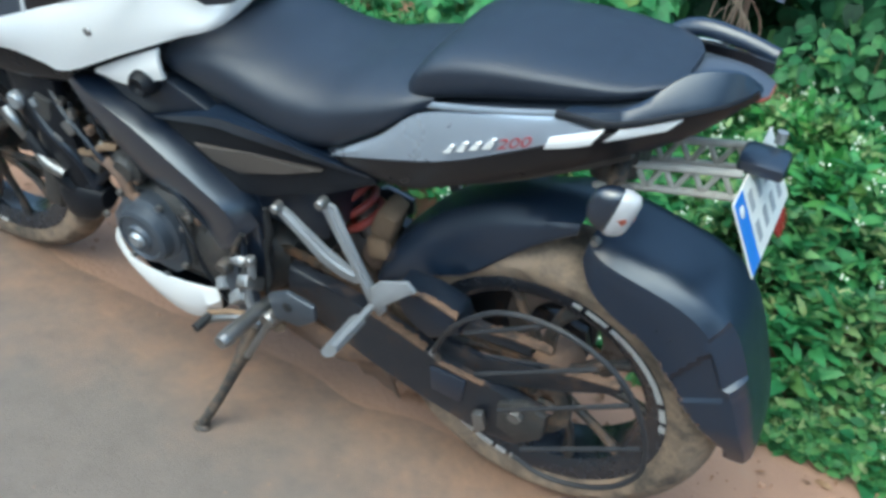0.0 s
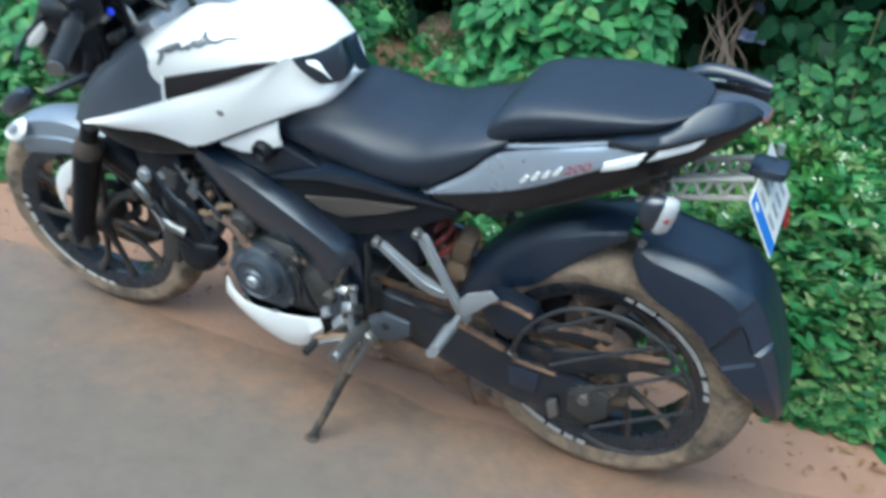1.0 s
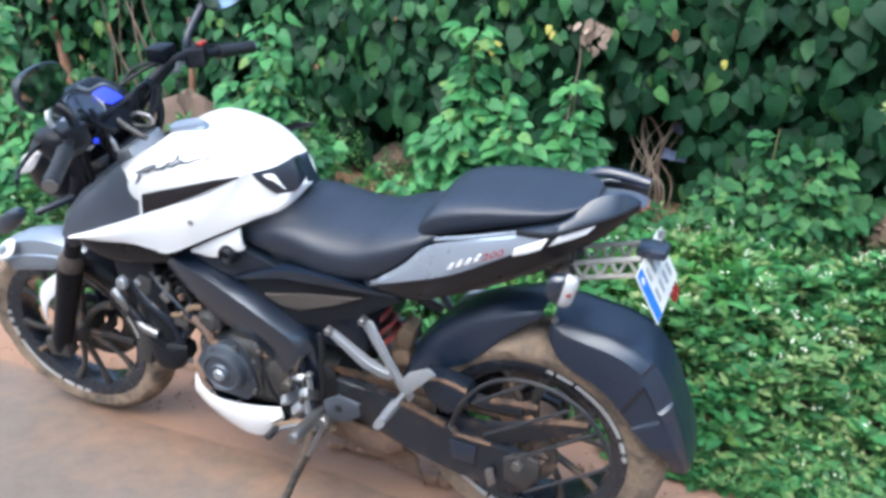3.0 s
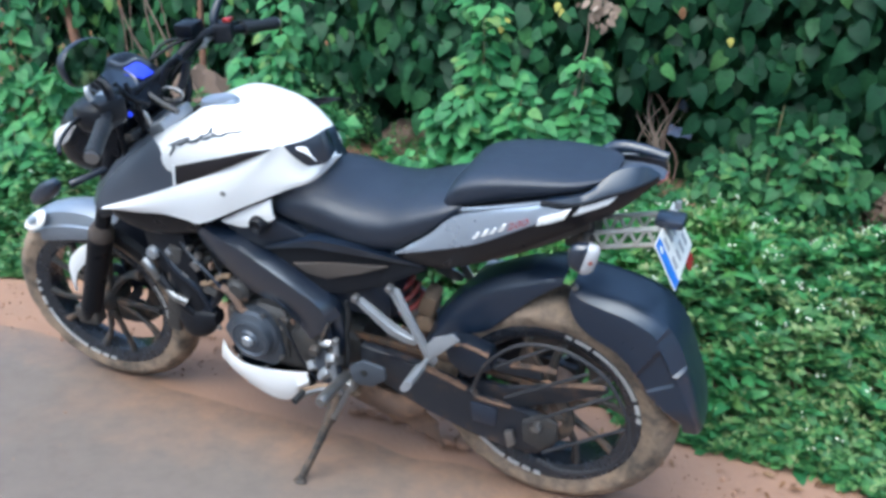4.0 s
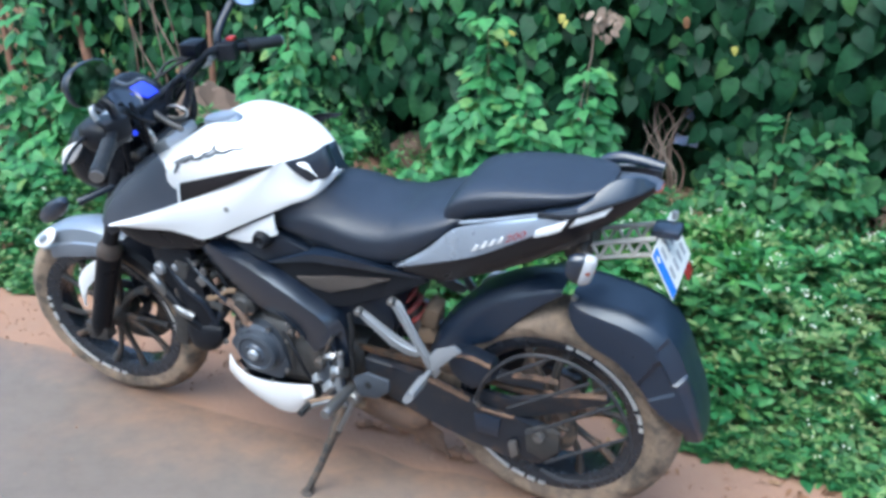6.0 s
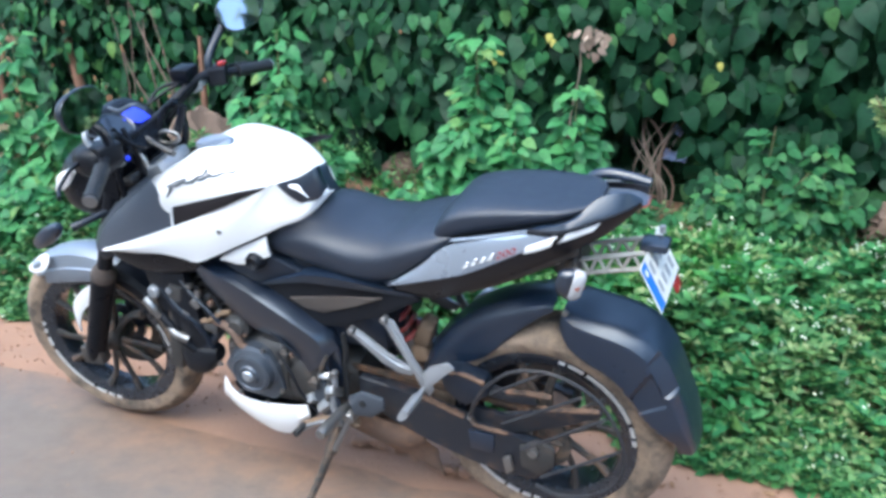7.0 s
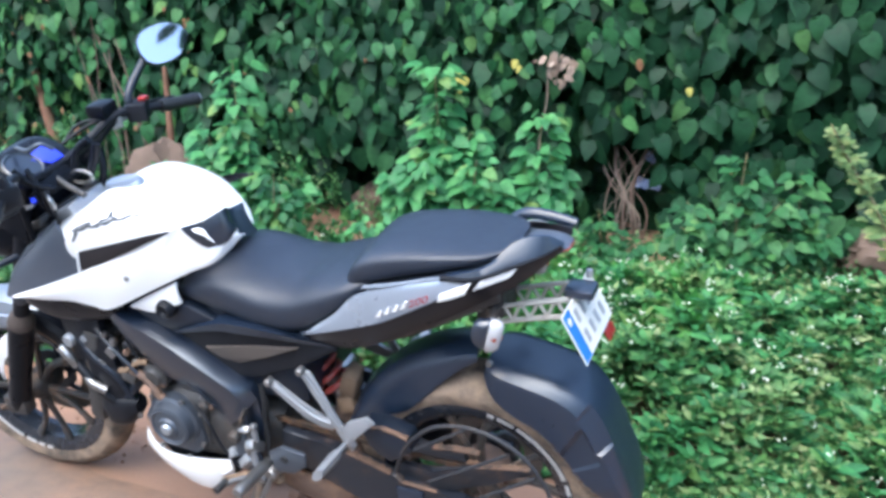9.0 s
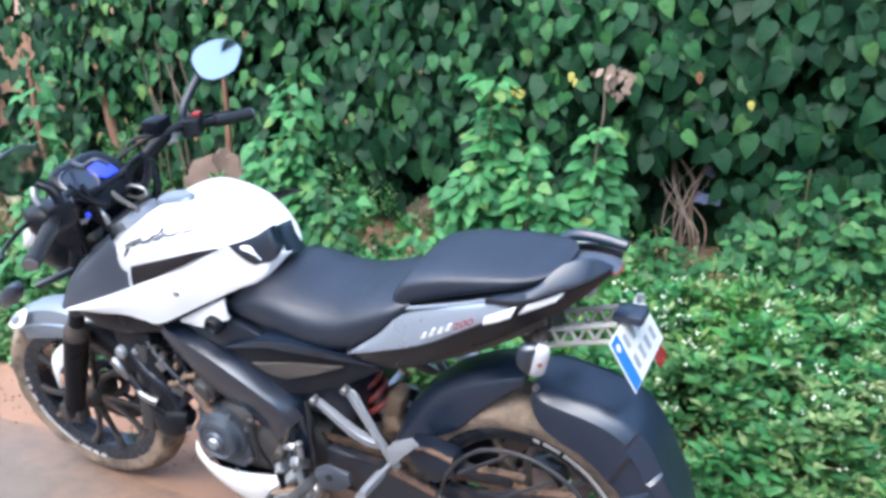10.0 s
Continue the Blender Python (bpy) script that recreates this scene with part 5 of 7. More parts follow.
# dried mud in a ragged line along the skirt's lower edge
bm = bmesh.new()
for k in range(520):
    f = random.uniform(0.30, 0.98)
    a = radians(81 - 77 * f)
    edge = flap(f)[0]
    r = flap_r(f) - edge[1] + abs(random.gauss(0, 0.005)) * (0.4 + max(0.0, noise.noise(Vector((f * 11, 0, 0)))) * 2.2) - 0.001
    s = random.uniform(0.0008, 0.0024)
    bmesh.ops.create_icosphere(bm, subdivisions=1, radius=s, matrix=Matrix.Translation((r * math.cos(a), edge[0] + random.uniform(-0.001, 0.012), 0.305 + r * math.sin(a))) @ Matrix.Diagonal((1, 0.7, random.uniform(0.5, 1.2), 1)))
part("mud_crust", bm, EDGEMUD, mud, "dried red mud along the edge")

# swing arm, chain, shock
for s in (-1, 1):
    arm = part("swing_arm", extrude([(-0.454, 0.418), (-0.377, 0.406), (-0.296, 0.390), (-0.187, 0.355), (-0.095, 0.337), (-0.018, 0.322), (0.034, 0.314), (0.045, 0.250), (-0.003, 0.205), (-0.089, 0.206), (-0.177, 0.221), (-0.281, 0.259), (-0.371, 0.298), (-0.462, 0.340)], s * 0.118, s * 0.092, 0.006), SWING, bike, "black swing arm caked with red mud")
    part("arm_brace", extrude([(-0.166, 0.364), (-0.145, 0.387), (-0.078, 0.372), (0.044, 0.418), (0.154, 0.443), (0.158, 0.428), (0.059, 0.375), (-0.036, 0.333), (-0.071, 0.326), (-0.150, 0.331)], s * 0.106, s * 0.094, 0.004), SWING, arm)
    part("adjuster_plate", extrude([(-0.166, 0.324), (-0.097, 0.324), (-0.105, 0.264), (-0.162, 0.268)], s * 0.124, s * 0.116, 0.003), FENDER, arm)
    part("axle_block", extrude([(-0.037, 0.308), (0.012, 0.334), (0.050, 0.319), (0.048, 0.266), (0.010, 0.228), (-0.035, 0.245)], s * 0.126, s * 0.110, 0.005), CASE, arm)
    part("axle_nut", lathe([(0.0, 0.0), (0.012, 0.0), (0.015, 0.006), (0.015, 0.016)] if s < 0 else [(0.015, -0.016), (0.015, -0.006), (0.012, 0.0), (0.0, 0.0)], (0.0, s * 0.140, 0.305), 6), STEEL, arm)
part("chain_guard", extrude([(-0.222, 0.497), (-0.166, 0.499), (-0.112, 0.484), (-0.102, 0.451), (-0.158, 0.412), (-0.186, 0.426), (-0.208, 0.447)], -0.140, -0.085, 0.005), PLASTIC, bike, "black chain guard with mud on top")
part("guard_tongue", sheet([(-0.124, -0.105, 0.457), (-0.079, -0.100, 0.442), (0.001, -0.095, 0.437)], [(-0.116, -0.105, 0.424), (-0.076, -0.100, 0.416), (0.004, -0.095, 0.415)], 12, 3, 0.003, 0.015), SWING, bike)
part("adjuster_clip", extrude([(-0.077, 0.268), (-0.057, 0.278), (-0.049, 0.238), (-0.069, 0.220)], -0.138, -0.124, 0.003), STEEL, bike, "grey steel clip under the swing arm")


def ledge_mud(pts, y, deep, seed):
    """A band of dried mud lying on an upper edge: uneven, thin and ragged."""
    path = spline([(x, y, z) for x, z in pts], 60)
    rings = []
    for k, p in enumerate(path):
        h = 0.0022 + 0.0010 * noise.noise(Vector((k * 0.12, seed, 0)))
        w = deep * (0.8 + 0.4 * noise.noise(Vector((k * 0.2, seed, 7))))
        rings.append([p + Vector((0, -0.0015, -1.6 * h)), p + Vector((0, -0.0015, h * 0.3)), p + Vector((0, w * 0.5, h)), p + Vector((0, w, 0.2 * h)), p + Vector((0, w, -h))])
    return skin(bmesh.new(), rings)


for k, (pts, y, deep) in enumerate((([(-0.285, 0.390), (-0.237, 0.376), (-0.178, 0.355)], -0.119, 0.018), ([(-0.192, 0.501), (-0.155, 0.501), (-0.109, 0.487)], -0.141, 0.013),
                                    ([(-0.153, 0.346), (-0.110, 0.341), (-0.064, 0.338)], -0.125, 0.010), ([(-0.070, 0.444), (-0.016, 0.451), (0.038, 0.451)], -0.104, 0.020), ([(0.038, 0.417), (0.097, 0.431), (0.150, 0.440)], -0.107, 0.016))):
    part("ledge_mud", ledge_mud(pts, y, deep, 3.7 * k), EDGEMUD, arm, "dried red mud on the upper edge")
for z0, z1 in ((0.425, 0.392), (0.335, 0.218)):
    bm = bmesh.new()
    sl = math.degrees(math.atan2(z1 - z0, 0.56))
    for k in range(40):
        f = k / 39
        box(-0.0078, 0.0078, -0.0065 + 0.002 * (k % 2), 0.0065 - 0.002 * (k % 2), -0.0065, 0.0065, 0.0, bm, Matrix.Translation((-0.56 + 0.56 * f, -0.084, z0 + (z1 - z0) * f)) @ pose(0, 0, 0, 0, -sl))
    part("chain", bm, CHAIN, bike, "dirty drive chain", 0)


# a rod guard outside the rear wheel: an oval hoop with slanting bars
RING = [(-0.156, -0.130, 0.373), (-0.124, -0.140, 0.449), (-0.083, -0.146, 0.505), (-0.033, -0.146, 0.543), (0.032, -0.146, 0.556), (0.094, -0.146, 0.545), (0.155, -0.146, 0.507), (0.195, -0.146, 0.446), (0.216, -0.146, 0.378), (0.215, -0.146, 0.315), (0.184, -0.146, 0.259), (0.128, -0.146, 0.218), (0.061, -0.146, 0.202), (0.008, -0.146, 0.220)]
guard_rod = part("wheel_guard", tube(RING, 0.0046, 8, 70), RODBLACK, bike, "black rod guard with slanting bars outside the wheel")
for bar_pts in ([(-0.092, -0.146, 0.467), (0.034, -0.146, 0.551)], [(-0.069, -0.146, 0.384), (0.123, -0.146, 0.507)], [(-0.025, -0.146, 0.319), (0.179, -0.146, 0.461)], [(0.022, -0.146, 0.246), (0.209, -0.146, 0.376)]):
    part("guard_bar", tube(bar_pts, 0.0040, 8), RODBLACK, guard_rod)
part("guard_clip", tube([(-0.156, -0.130, 0.373), (-0.150, -0.118, 0.348)], 0.007, 8), STEEL, guard_rod)
shock = part("shock_absorber", tube([(-0.405, 0.0, 0.585), (-0.32, 0.0, 0.405)], 0.022, 14), STEEL, bike, "shock absorber with red spring")
coil = []
for k in range(64):
    f = k / 63
    a = 2 * math.pi * 4.0 * f
    c = Vector((-0.40, -0.01, 0.575)).lerp(Vector((-0.352, -0.01, 0.480)), f)
    coil.append(c + 0.036 * (math.cos(a) * Vector((0, 1, 0)) + math.sin(a) * Vector((0.89, 0, 0.46))))
part("spring", tube(coil, 0.0075, 8, 160), SPRING, shock, "red coil spring")
bm = box(-0.020, 0.020, -0.030, 0.030, -0.035, 0.035, 0.010, m=Matrix.Translation((-0.300, -0.02, 0.520)) @ pose(0, 0, 0, 8, 20))
box(-0.016, 0.024, -0.026, 0.026, -0.022, 0.022, 0.008, bm, Matrix.Translation((-0.318, -0.02, 0.455)) @ pose(0, 0, 0, -6, -14))
for v in bm.verts:
    v.co += 0.006 * noise.noise_vector(v.co * 30)
res = part("rear_linkage", bm, CLOTH, bike, "tan dust-covered boxes behind the shock")
part("linkage_foot", hull([(-0.36, 0.39, 0.43, 0.02), (-0.335, 0.385, 0.440, 0.030), (-0.30, 0.40, 0.435, 0.02)], 16, 0.6), RUST, res)

# engine
eng = part("engine", hull([(-0.86, 0.33, 0.43, 0.09), (-0.83, 0.295, 0.47, 0.125), (-0.74, 0.275, 0.50, 0.14), (-0.62, 0.272, 0.49, 0.135), (-0.53, 0.29, 0.46, 0.12), (-0.47, 0.33, 0.43, 0.09)], 30, 0.5), CASE, bike, "dusty black single-cylinder engine")
CYL = Matrix.Translation((-0.80, 0, 0.49)) @ pose(0, 0, 0, 0, -22)
cyl = part("cylinder", box(-0.066, 0.066, -0.078, 0.078, -0.03, 0.20, 0.006, m=CYL), CASE, eng, "finned cylinder")
for k in range(9):
    part("fin", box(-0.078, 0.078, -0.092, 0.092, 0.022 * k, 0.022 * k + 0.008, 0.003, m=CYL), CASE, cyl)
part("head_cover", box(-0.070, 0.070, -0.085, 0.085, 0.205, 0.255, 0.012, m=CYL), COVER, cyl)
for k, (a, b) in enumerate(((-0.05, 0.222), (0.05, 0.222), (-0.06, 0.10), (0.06, 0.10))):
    part("head_bolt", lathe([(0.0, -0.008), (0.008, -0.008), (0.009, 0.004)], CYL @ Vector((a, -0.090, b)), 8), ALLOY, cyl)
part("stator_cover", lathe([(0.0, -0.050), (0.024, -0.050), (0.028, -0.044), (0.044, -0.042), (0.048, -0.046), (0.056, -0.042), (0.060, -0.022), (0.068, -0.016), (0.070, 0.0), (0.070, 0.03)], (-0.7375, -0.135, 0.4052), 44), COVER, eng, "round dark stator cover")
part("cover_cap", lathe([(0.0, -0.008), (0.012, -0.008), (0.016, -0.003), (0.016, 0.004)], (-0.7375, -0.185, 0.4052), 24), ALLOY, eng, "bright cap")
part("cover_wing", extrude([(-0.838, 0.395), (-0.80, 0.452), (-0.73, 0.468), (-0.668, 0.43), (-0.662, 0.345), (-0.70, 0.305), (-0.80, 0.315)], -0.148, -0.12, 0.008), COVER, eng)
part("sprocket_cover", lathe([(0.0, -0.020), (0.045, -0.020), (0.056, -0.012), (0.060, 0.0), (0.060, 0.02)], (-0.592, -0.125, 0.395), 32), CASE, eng, "mud-stained round sprocket cover")
part("case_plate", extrude([(-0.665, 0.455), (-0.60, 0.475), (-0.535, 0.44), (-0.52, 0.36), (-0.56, 0.32), (-0.64, 0.325), (-0.665, 0.38)], -0.138, -0.11, 0.006), CASE, eng)
for x, z in ((-0.845, 0.40), (-0.79, 0.472), (-0.70, 0.470), (-0.665, 0.35), (-0.72, 0.302), (-0.80, 0.318), (-0.648, 0.448), (-0.54, 0.43), (-0.535, 0.345)):
    part("case_bolt", lathe([(0.0, -0.006), (0.006, -0.006), (0.007, 0.002)], (x, -0.153, z), 8), STEEL, eng)
part("clutch_cable", tube([(-0.60, -0.14, 0.46), (-0.66, -0.15, 0.53), (-0.75, -0.13, 0.57), (-0.86, -0.11, 0.62), (-0.95, -0.09, 0.75)], 0.005, 8), PLASTIC, eng)
part("coolant_hose", tube([(-0.98, -0.11, 0.43), (-0.92, -0.13, 0.42), (-0.87, -0.12, 0.46), (-0.83, -0.10, 0.53)], 0.014, 10), PLASTIC, eng)
part("hose_elbow", tube([(-1.045, -0.150, 0.566), (-1.024, -0.154, 0.545), (-1.012, -0.152, 0.515)], [0.014, 0.013, 0.009], 12), STEEL, eng, "bright hose elbow")
part("hose_clip", tube([(-0.996, -0.152, 0.500), (-0.970, -0.156, 0.474), (-0.936, -0.150, 0.456)], [0.007, 0.012, 0.013], 12), STEEL, eng, "bright hose end")
part("water_hose", tube([(-1.015, -0.145, 0.520), (-0.985, -0.150, 0.490), (-0.955, -0.150, 0.450), (-0.925, -0.140, 0.415)], 0.013, 12), MATT, eng)
part("tank_bottle", hull([(-0.985, 0.36, 0.42, 0.02, -0.12), (-0.955, 0.335, 0.435, 0.035, -0.12), (-0.905, 0.345, 0.435, 0.035, -0.12), (-0.868, 0.385, 0.425, 0.02, -0.12)], 20, 0.7), MATT, eng, "black overflow bottle")
for k, (x, z) in enumerate(((-0.902, 0.618), (-0.881, 0.601), (-0.848, 0.575), (-0.826, 0.554), (-0.785, 0.502), (-0.760, 0.499), (-0.646, 0.482), (-0.625, 0.461))):
    part("dusty_fitting", box(-0.008, 0.008, -0.008, 0.008, -0.005, 0.006, 0.003, m=Matrix.Translation((x, -0.135, z)) @ pose(0, 0, 0, 0, 37 * k, 0)), RUST if k % 3 else STEEL, eng)
part("dusty_pipe", tube([(-0.890, -0.135, 0.513), (-0.850, -0.140, 0.530), (-0.820, -0.138, 0.552), (-0.795, -0.130, 0.553)], 0.008, 10), CLOTH, eng, "dusty brown pipe")
part("throttle_body", lathe([(0.0, -0.05), (0.03, -0.05), (0.035, 0.05), (0.0, 0.05)], (-0.66, 0, 0.62), 20), CASE, eng)
part("airbox", box(-0.72, -0.36, -0.112, 0.112, 0.50, 0.735, 0.02), PLASTIC, bike)
part("exhaust", tube([(-0.90, 0.04, 0.52), (-0.94, 0.05, 0.42), (-0.90, 0.05, 0.30), (-0.78, 0.05, 0.235), (-0.62, 0.06, 0.225)], 0.021, 14), RUST, bike, "mud-stained exhaust pipe under the engine")
part("silencer", hull([(-0.62, 0.19, 0.26, 0.05, 0.06), (-0.58, 0.165, 0.285, 0.09, 0.07), (-0.42, 0.165, 0.285, 0.095, 0.08), (-0.30, 0.185, 0.275, 0.075, 0.09)], 22, 0.6), RUST, bike, "brown mud-covered underbelly silencer")
pair("belly_pan", lambda: shell([[(-0.870, -0.125, 0.331), (-0.835, -0.146, 0.310), (-0.782, -0.158, 0.299), (-0.708, -0.160, 0.302), (-0.641, -0.156, 0.308), (-0.602, -0.148, 0.311)], [(-0.872, -0.132, 0.309), (-0.830, -0.152, 0.293), (-0.769, -0.164, 0.273), (-0.694, -0.166, 0.258), (-0.638, -0.162, 0.264), (-0.596, -0.152, 0.290)], [(-0.893, -0.115, 0.264), (-0.850, -0.128, 0.241), (-0.790, -0.138, 0.215), (-0.722, -0.140, 0.191), (-0.669, -0.138, 0.199), (-0.615, -0.136, 0.246)]], 30, 0.005), WHITE, bike, "glossy white belly pan")
part("pan_floor", sheet([(-0.858, -0.108, 0.302), (-0.765, -0.130, 0.220), (-0.69, -0.132, 0.202), (-0.605, -0.134, 0.252)], [(-0.858, 0.108, 0.302), (-0.765, 0.130, 0.220), (-0.69, 0.132, 0.202), (-0.605, 0.134, 0.252)], 20, 4, 0, 0.004), PLASTIC, bike)

# pegs, levers, stand
pair("pillion_bracket", lambda: extrude([(-0.440, 0.566), (-0.419, 0.583), (-0.341, 0.521), (-0.276, 0.497), (-0.289, 0.475), (-0.321, 0.477), (-0.358, 0.493)], -0.146, -0.139, 0.003), ALLOY, bike, "bare alloy pillion footrest bracket")
pair("bracket_arm", lambda: extrude([(-0.344, 0.616), (-0.330, 0.632), (-0.316, 0.629), (-0.273, 0.524), (-0.231, 0.449), (-0.246, 0.426), (-0.263, 0.452), (-0.282, 0.496), (-0.322, 0.576)], -0.151, -0.144, 0.003), ALLOY, bike)
pair("bracket_rib", lambda: tube([(-0.422, -0.147, 0.573), (-0.339, -0.147, 0.511), (-0.290, -0.147, 0.495)], 0.0035, 6), ALLOY, bike)
pair("bracket_rib", lambda: tube([(-0.329, -0.152, 0.624), (-0.285, -0.152, 0.529), (-0.243, -0.152, 0.447)], 0.0035, 6), ALLOY, bike)
pair("bracket_bolt", lambda: lathe([(0.0, -0.010), (0.007, -0.010), (0.009, -0.006), (0.009, 0.01)], (-0.4323, -0.148, 0.5794), 12), STEEL, bike)
pair("bracket_bolt", lambda: lathe([(0.0, -0.010), (0.007, -0.010), (0.009, -0.006), (0.009, 0.01)], (-0.3366, -0.155, 0.6317), 12), STEEL, bike)
pair("heel_guard", lambda: extrude([(-0.250, 0.503), (-0.231, 0.527), (-0.182, 0.550), (-0.166, 0.534), (-0.200, 0.508), (-0.228, 0.475), (-0.243, 0.456)], -0.168, -0.160, 0.003), ALLOY, bike, "bare alloy heel guard")
pair("pillion_peg", lambda: tube([(-0.255, -0.16, 0.453), (-0.253, -0.198, 0.46), (-0.253, -0.204, 0.461), (-0.248, -0.285, 0.475)], [0.011, 0.011, 0.020, 0.017], 8, 12, flat=0.6), ALLOY, bike, "alloy pillion footpeg folded out")
pair("rider_hanger", lambda: extrude([(-0.461, 0.390), (-0.420, 0.415), (-0.362, 0.405), (-0.362, 0.372), (-0.399, 0.341), (-0.452, 0.336)], -0.172, -0.160, 0.004), COVER, bike, "dark grey heel plate")
pair("hanger_hole", lambda: lathe([(0.0, -0.002), (0.009, -0.002), (0.010, 0.004)], (-0.4182, -0.1725, 0.3808), 16), GRIP, bike)
pair("hanger_arm", lambda: extrude([(-0.553, 0.415), (-0.525, 0.412), (-0.523, 0.356), (-0.504, 0.322), (-0.477, 0.311), (-0.498, 0.269), (-0.533, 0.273), (-0.554, 0.315), (-0.567, 0.362)], -0.160, -0.146, 0.004), COVER, bike, "dark cast footrest hanger")
part("shift_arm", tube([(-0.492, -0.165, 0.459), (-0.494, -0.165, 0.414), (-0.507, -0.165, 0.361), (-0.502, -0.165, 0.323)], [0.009, 0.008, 0.010, 0.011], 10, flat=0.6), ALLOY, bike, "bare alloy gear-change arm")
part("shift_boss", lathe([(0.0, -0.012), (0.012, -0.012), (0.015, -0.004), (0.015, 0.01)], (-0.5536, -0.165, 0.4085), 14), CASE, bike)
part("hanger_bolt", lathe([(0.0, -0.010), (0.009, -0.010), (0.012, -0.004), (0.012, 0.008)], (-0.4911, -0.172, 0.3065), 12), STEEL, bike)
part("hanger_bolt", lathe([(0.0, -0.008), (0.007, -0.008), (0.009, -0.003), (0.009, 0.006)], (-0.4849, -0.172, 0.4587), 12), STEEL, bike)
part("linkage_rod", tube([(-0.606, -0.178, 0.274), (-0.556, -0.176, 0.302), (-0.499, -0.172, 0.319)], [0.008, 0.007, 0.007], 8), CLOTH, bike, "mud-dulled shift rod")
part("mud_clod", stone_mesh((-0.4691, -0.15, 0.2953), 0.020, 0.016, 0.014, 2.0), CLOTH, bike)
pair("rider_peg", lambda: tube([(-0.480, -0.150, 0.345), (-0.482, -0.20, 0.347), (-0.485, -0.255, 0.350), (-0.486, -0.275, 0.351)], [0.013, 0.014, 0.015, 0.012], 12), STEEL, bike, "worn footpeg")
gear = part("gear_lever", tube([(-0.485, -0.170, 0.310), (-0.528, -0.180, 0.306), (-0.572, -0.188, 0.289), (-0.606, -0.192, 0.267)], [0.009, 0.007, 0.0065, 0.007], 10), STEEL, bike, "worn steel gear lever")
part("toe_piece", tube([(-0.592, -0.188, 0.286), (-0.597, -0.225, 0.282)], 0.009, 10), GRIP, gear)
part("gear_linkage", tube([(-0.55, -0.16, 0.315), (-0.525, -0.16, 0.37), (-0.515, -0.155, 0.42)], 0.006, 8), STEEL, gear)
stand = part("side_stand", tube([(-0.5001, -0.155, 0.3086), (-0.52, -0.19, 0.2276), (-0.527, -0.199, 0.21), (-0.5525, -0.235, 0.1375), (-0.5781, -0.275, 0.0749)], [0.017, 0.016, 0.0125, 0.0100, 0.0105], 12), STAND, bike, "side stand propped on the road")
part("stand_foot", turned(lathe([(0.0, 0.006), (0.012, 0.006), (0.017, 0.0), (0.015, -0.006), (0.0, -0.006)], (0, 0, 0), 20, "z"), Matrix.Translation((-0.580, -0.280, 0.0690)) @ pose(0, 0, 0, -12.5) @ Matrix.Diagonal((1.1, 0.8, 1, 1))), STAND, stand, "muddy steel foot")
part("stand_spring", tube([(-0.452, -0.168, 0.345), (-0.505, -0.200, 0.235)], 0.007, 8), STEEL, stand)
part("stand_pivot", lathe([(0.0, -0.014), (0.014, -0.014), (0.018, -0.006), (0.018, 0.02)], (-0.466, -0.165, 0.325), 14), STEEL, stand)

# hoses, brackets and bolts crowded round the engine
for pts, r, mat in (([(-1.00, -0.13, 0.60), (-0.95, -0.145, 0.55), (-0.90, -0.14, 0.50), (-0.88, -0.13, 0.43)], 0.009, PLASTIC),
                    ([(-0.95, -0.12, 0.64), (-0.90, -0.14, 0.60), (-0.84, -0.145, 0.545), (-0.80, -0.14, 0.49)], 0.006, PLASTIC),
                    ([(-0.66, -0.15, 0.47), (-0.62, -0.165, 0.43), (-0.60, -0.165, 0.37), (-0.565, -0.16, 0.31)], 0.004, MATT),
                    ([(-0.52, -0.14, 0.54), (-0.515, -0.155, 0.47), (-0.50, -0.16, 0.40), (-0.49, -0.165, 0.34)], 0.007, PLASTIC),
                    ([(-0.55, -0.15, 0.40), (-0.53, -0.165, 0.45), (-0.505, -0.16, 0.50)], 0.005, STAND)):
    part("hose", tube(pts, r, 8), mat, eng)
for x, y, z, a, b, c, mat in ((-0.93, -0.135, 0.535, 0.012, 0.008, 0.015, STEEL), (-0.885, -0.14, 0.575, 0.014, 0.010, 0.014, STEEL), (-0.965, -0.14, 0.60, 0.009, 0.007, 0.011, ALLOY), (-0.86, -0.13, 0.50, 0.020, 0.012, 0.016, CASE),
                              (-0.535, -0.155, 0.335, 0.022, 0.012, 0.018, ALLOY), (-0.50, -0.165, 0.395, 0.014, 0.012, 0.022, STEEL), (-0.575, -0.155, 0.350, 0.012, 0.012, 0.012, ALLOY), (-0.905, -0.13, 0.47, 0.008, 0.008, 0.013, STEEL), (-0.52, -0.16, 0.435, 0.016, 0.010, 0.012, STEEL)):
    part("small_bracket", box(-a, a, -b, b, -c, c, 0.004, m=Matrix.Translation((x, y, z)) @ pose(0, 0, 0, 10 * x * 9, 400 * z, 0)), mat, eng)
for k in range(5):
    part("case_rib", tube([(-0.655 + 0.026 * k, -0.139, 0.345 + 0.010 * k), (-0.650 + 0.026 * k, -0.141, 0.40), (-0.638 + 0.026 * k, -0.138, 0.455 - 0.008 * k)], 0.004, 6), CASE, eng)
part("water_pump", lathe([(0.0, -0.020), (0.020, -0.020), (0.026, -0.012), (0.034, -0.010), (0.036, 0.01)], (-0.7754, -0.13, 0.5211), 18), CASE, eng, "dusty round pump housing")
part("pump_hose", tube([(-0.846, -0.135, 0.521), (-0.807, -0.142, 0.517), (-0.782, -0.146, 0.499), (-0.768, -0.146, 0.468), (-0.735, -0.140, 0.461)], [0.010, 0.011, 0.011, 0.010, 0.009], 10), RUST, eng, "muddy brown hose")
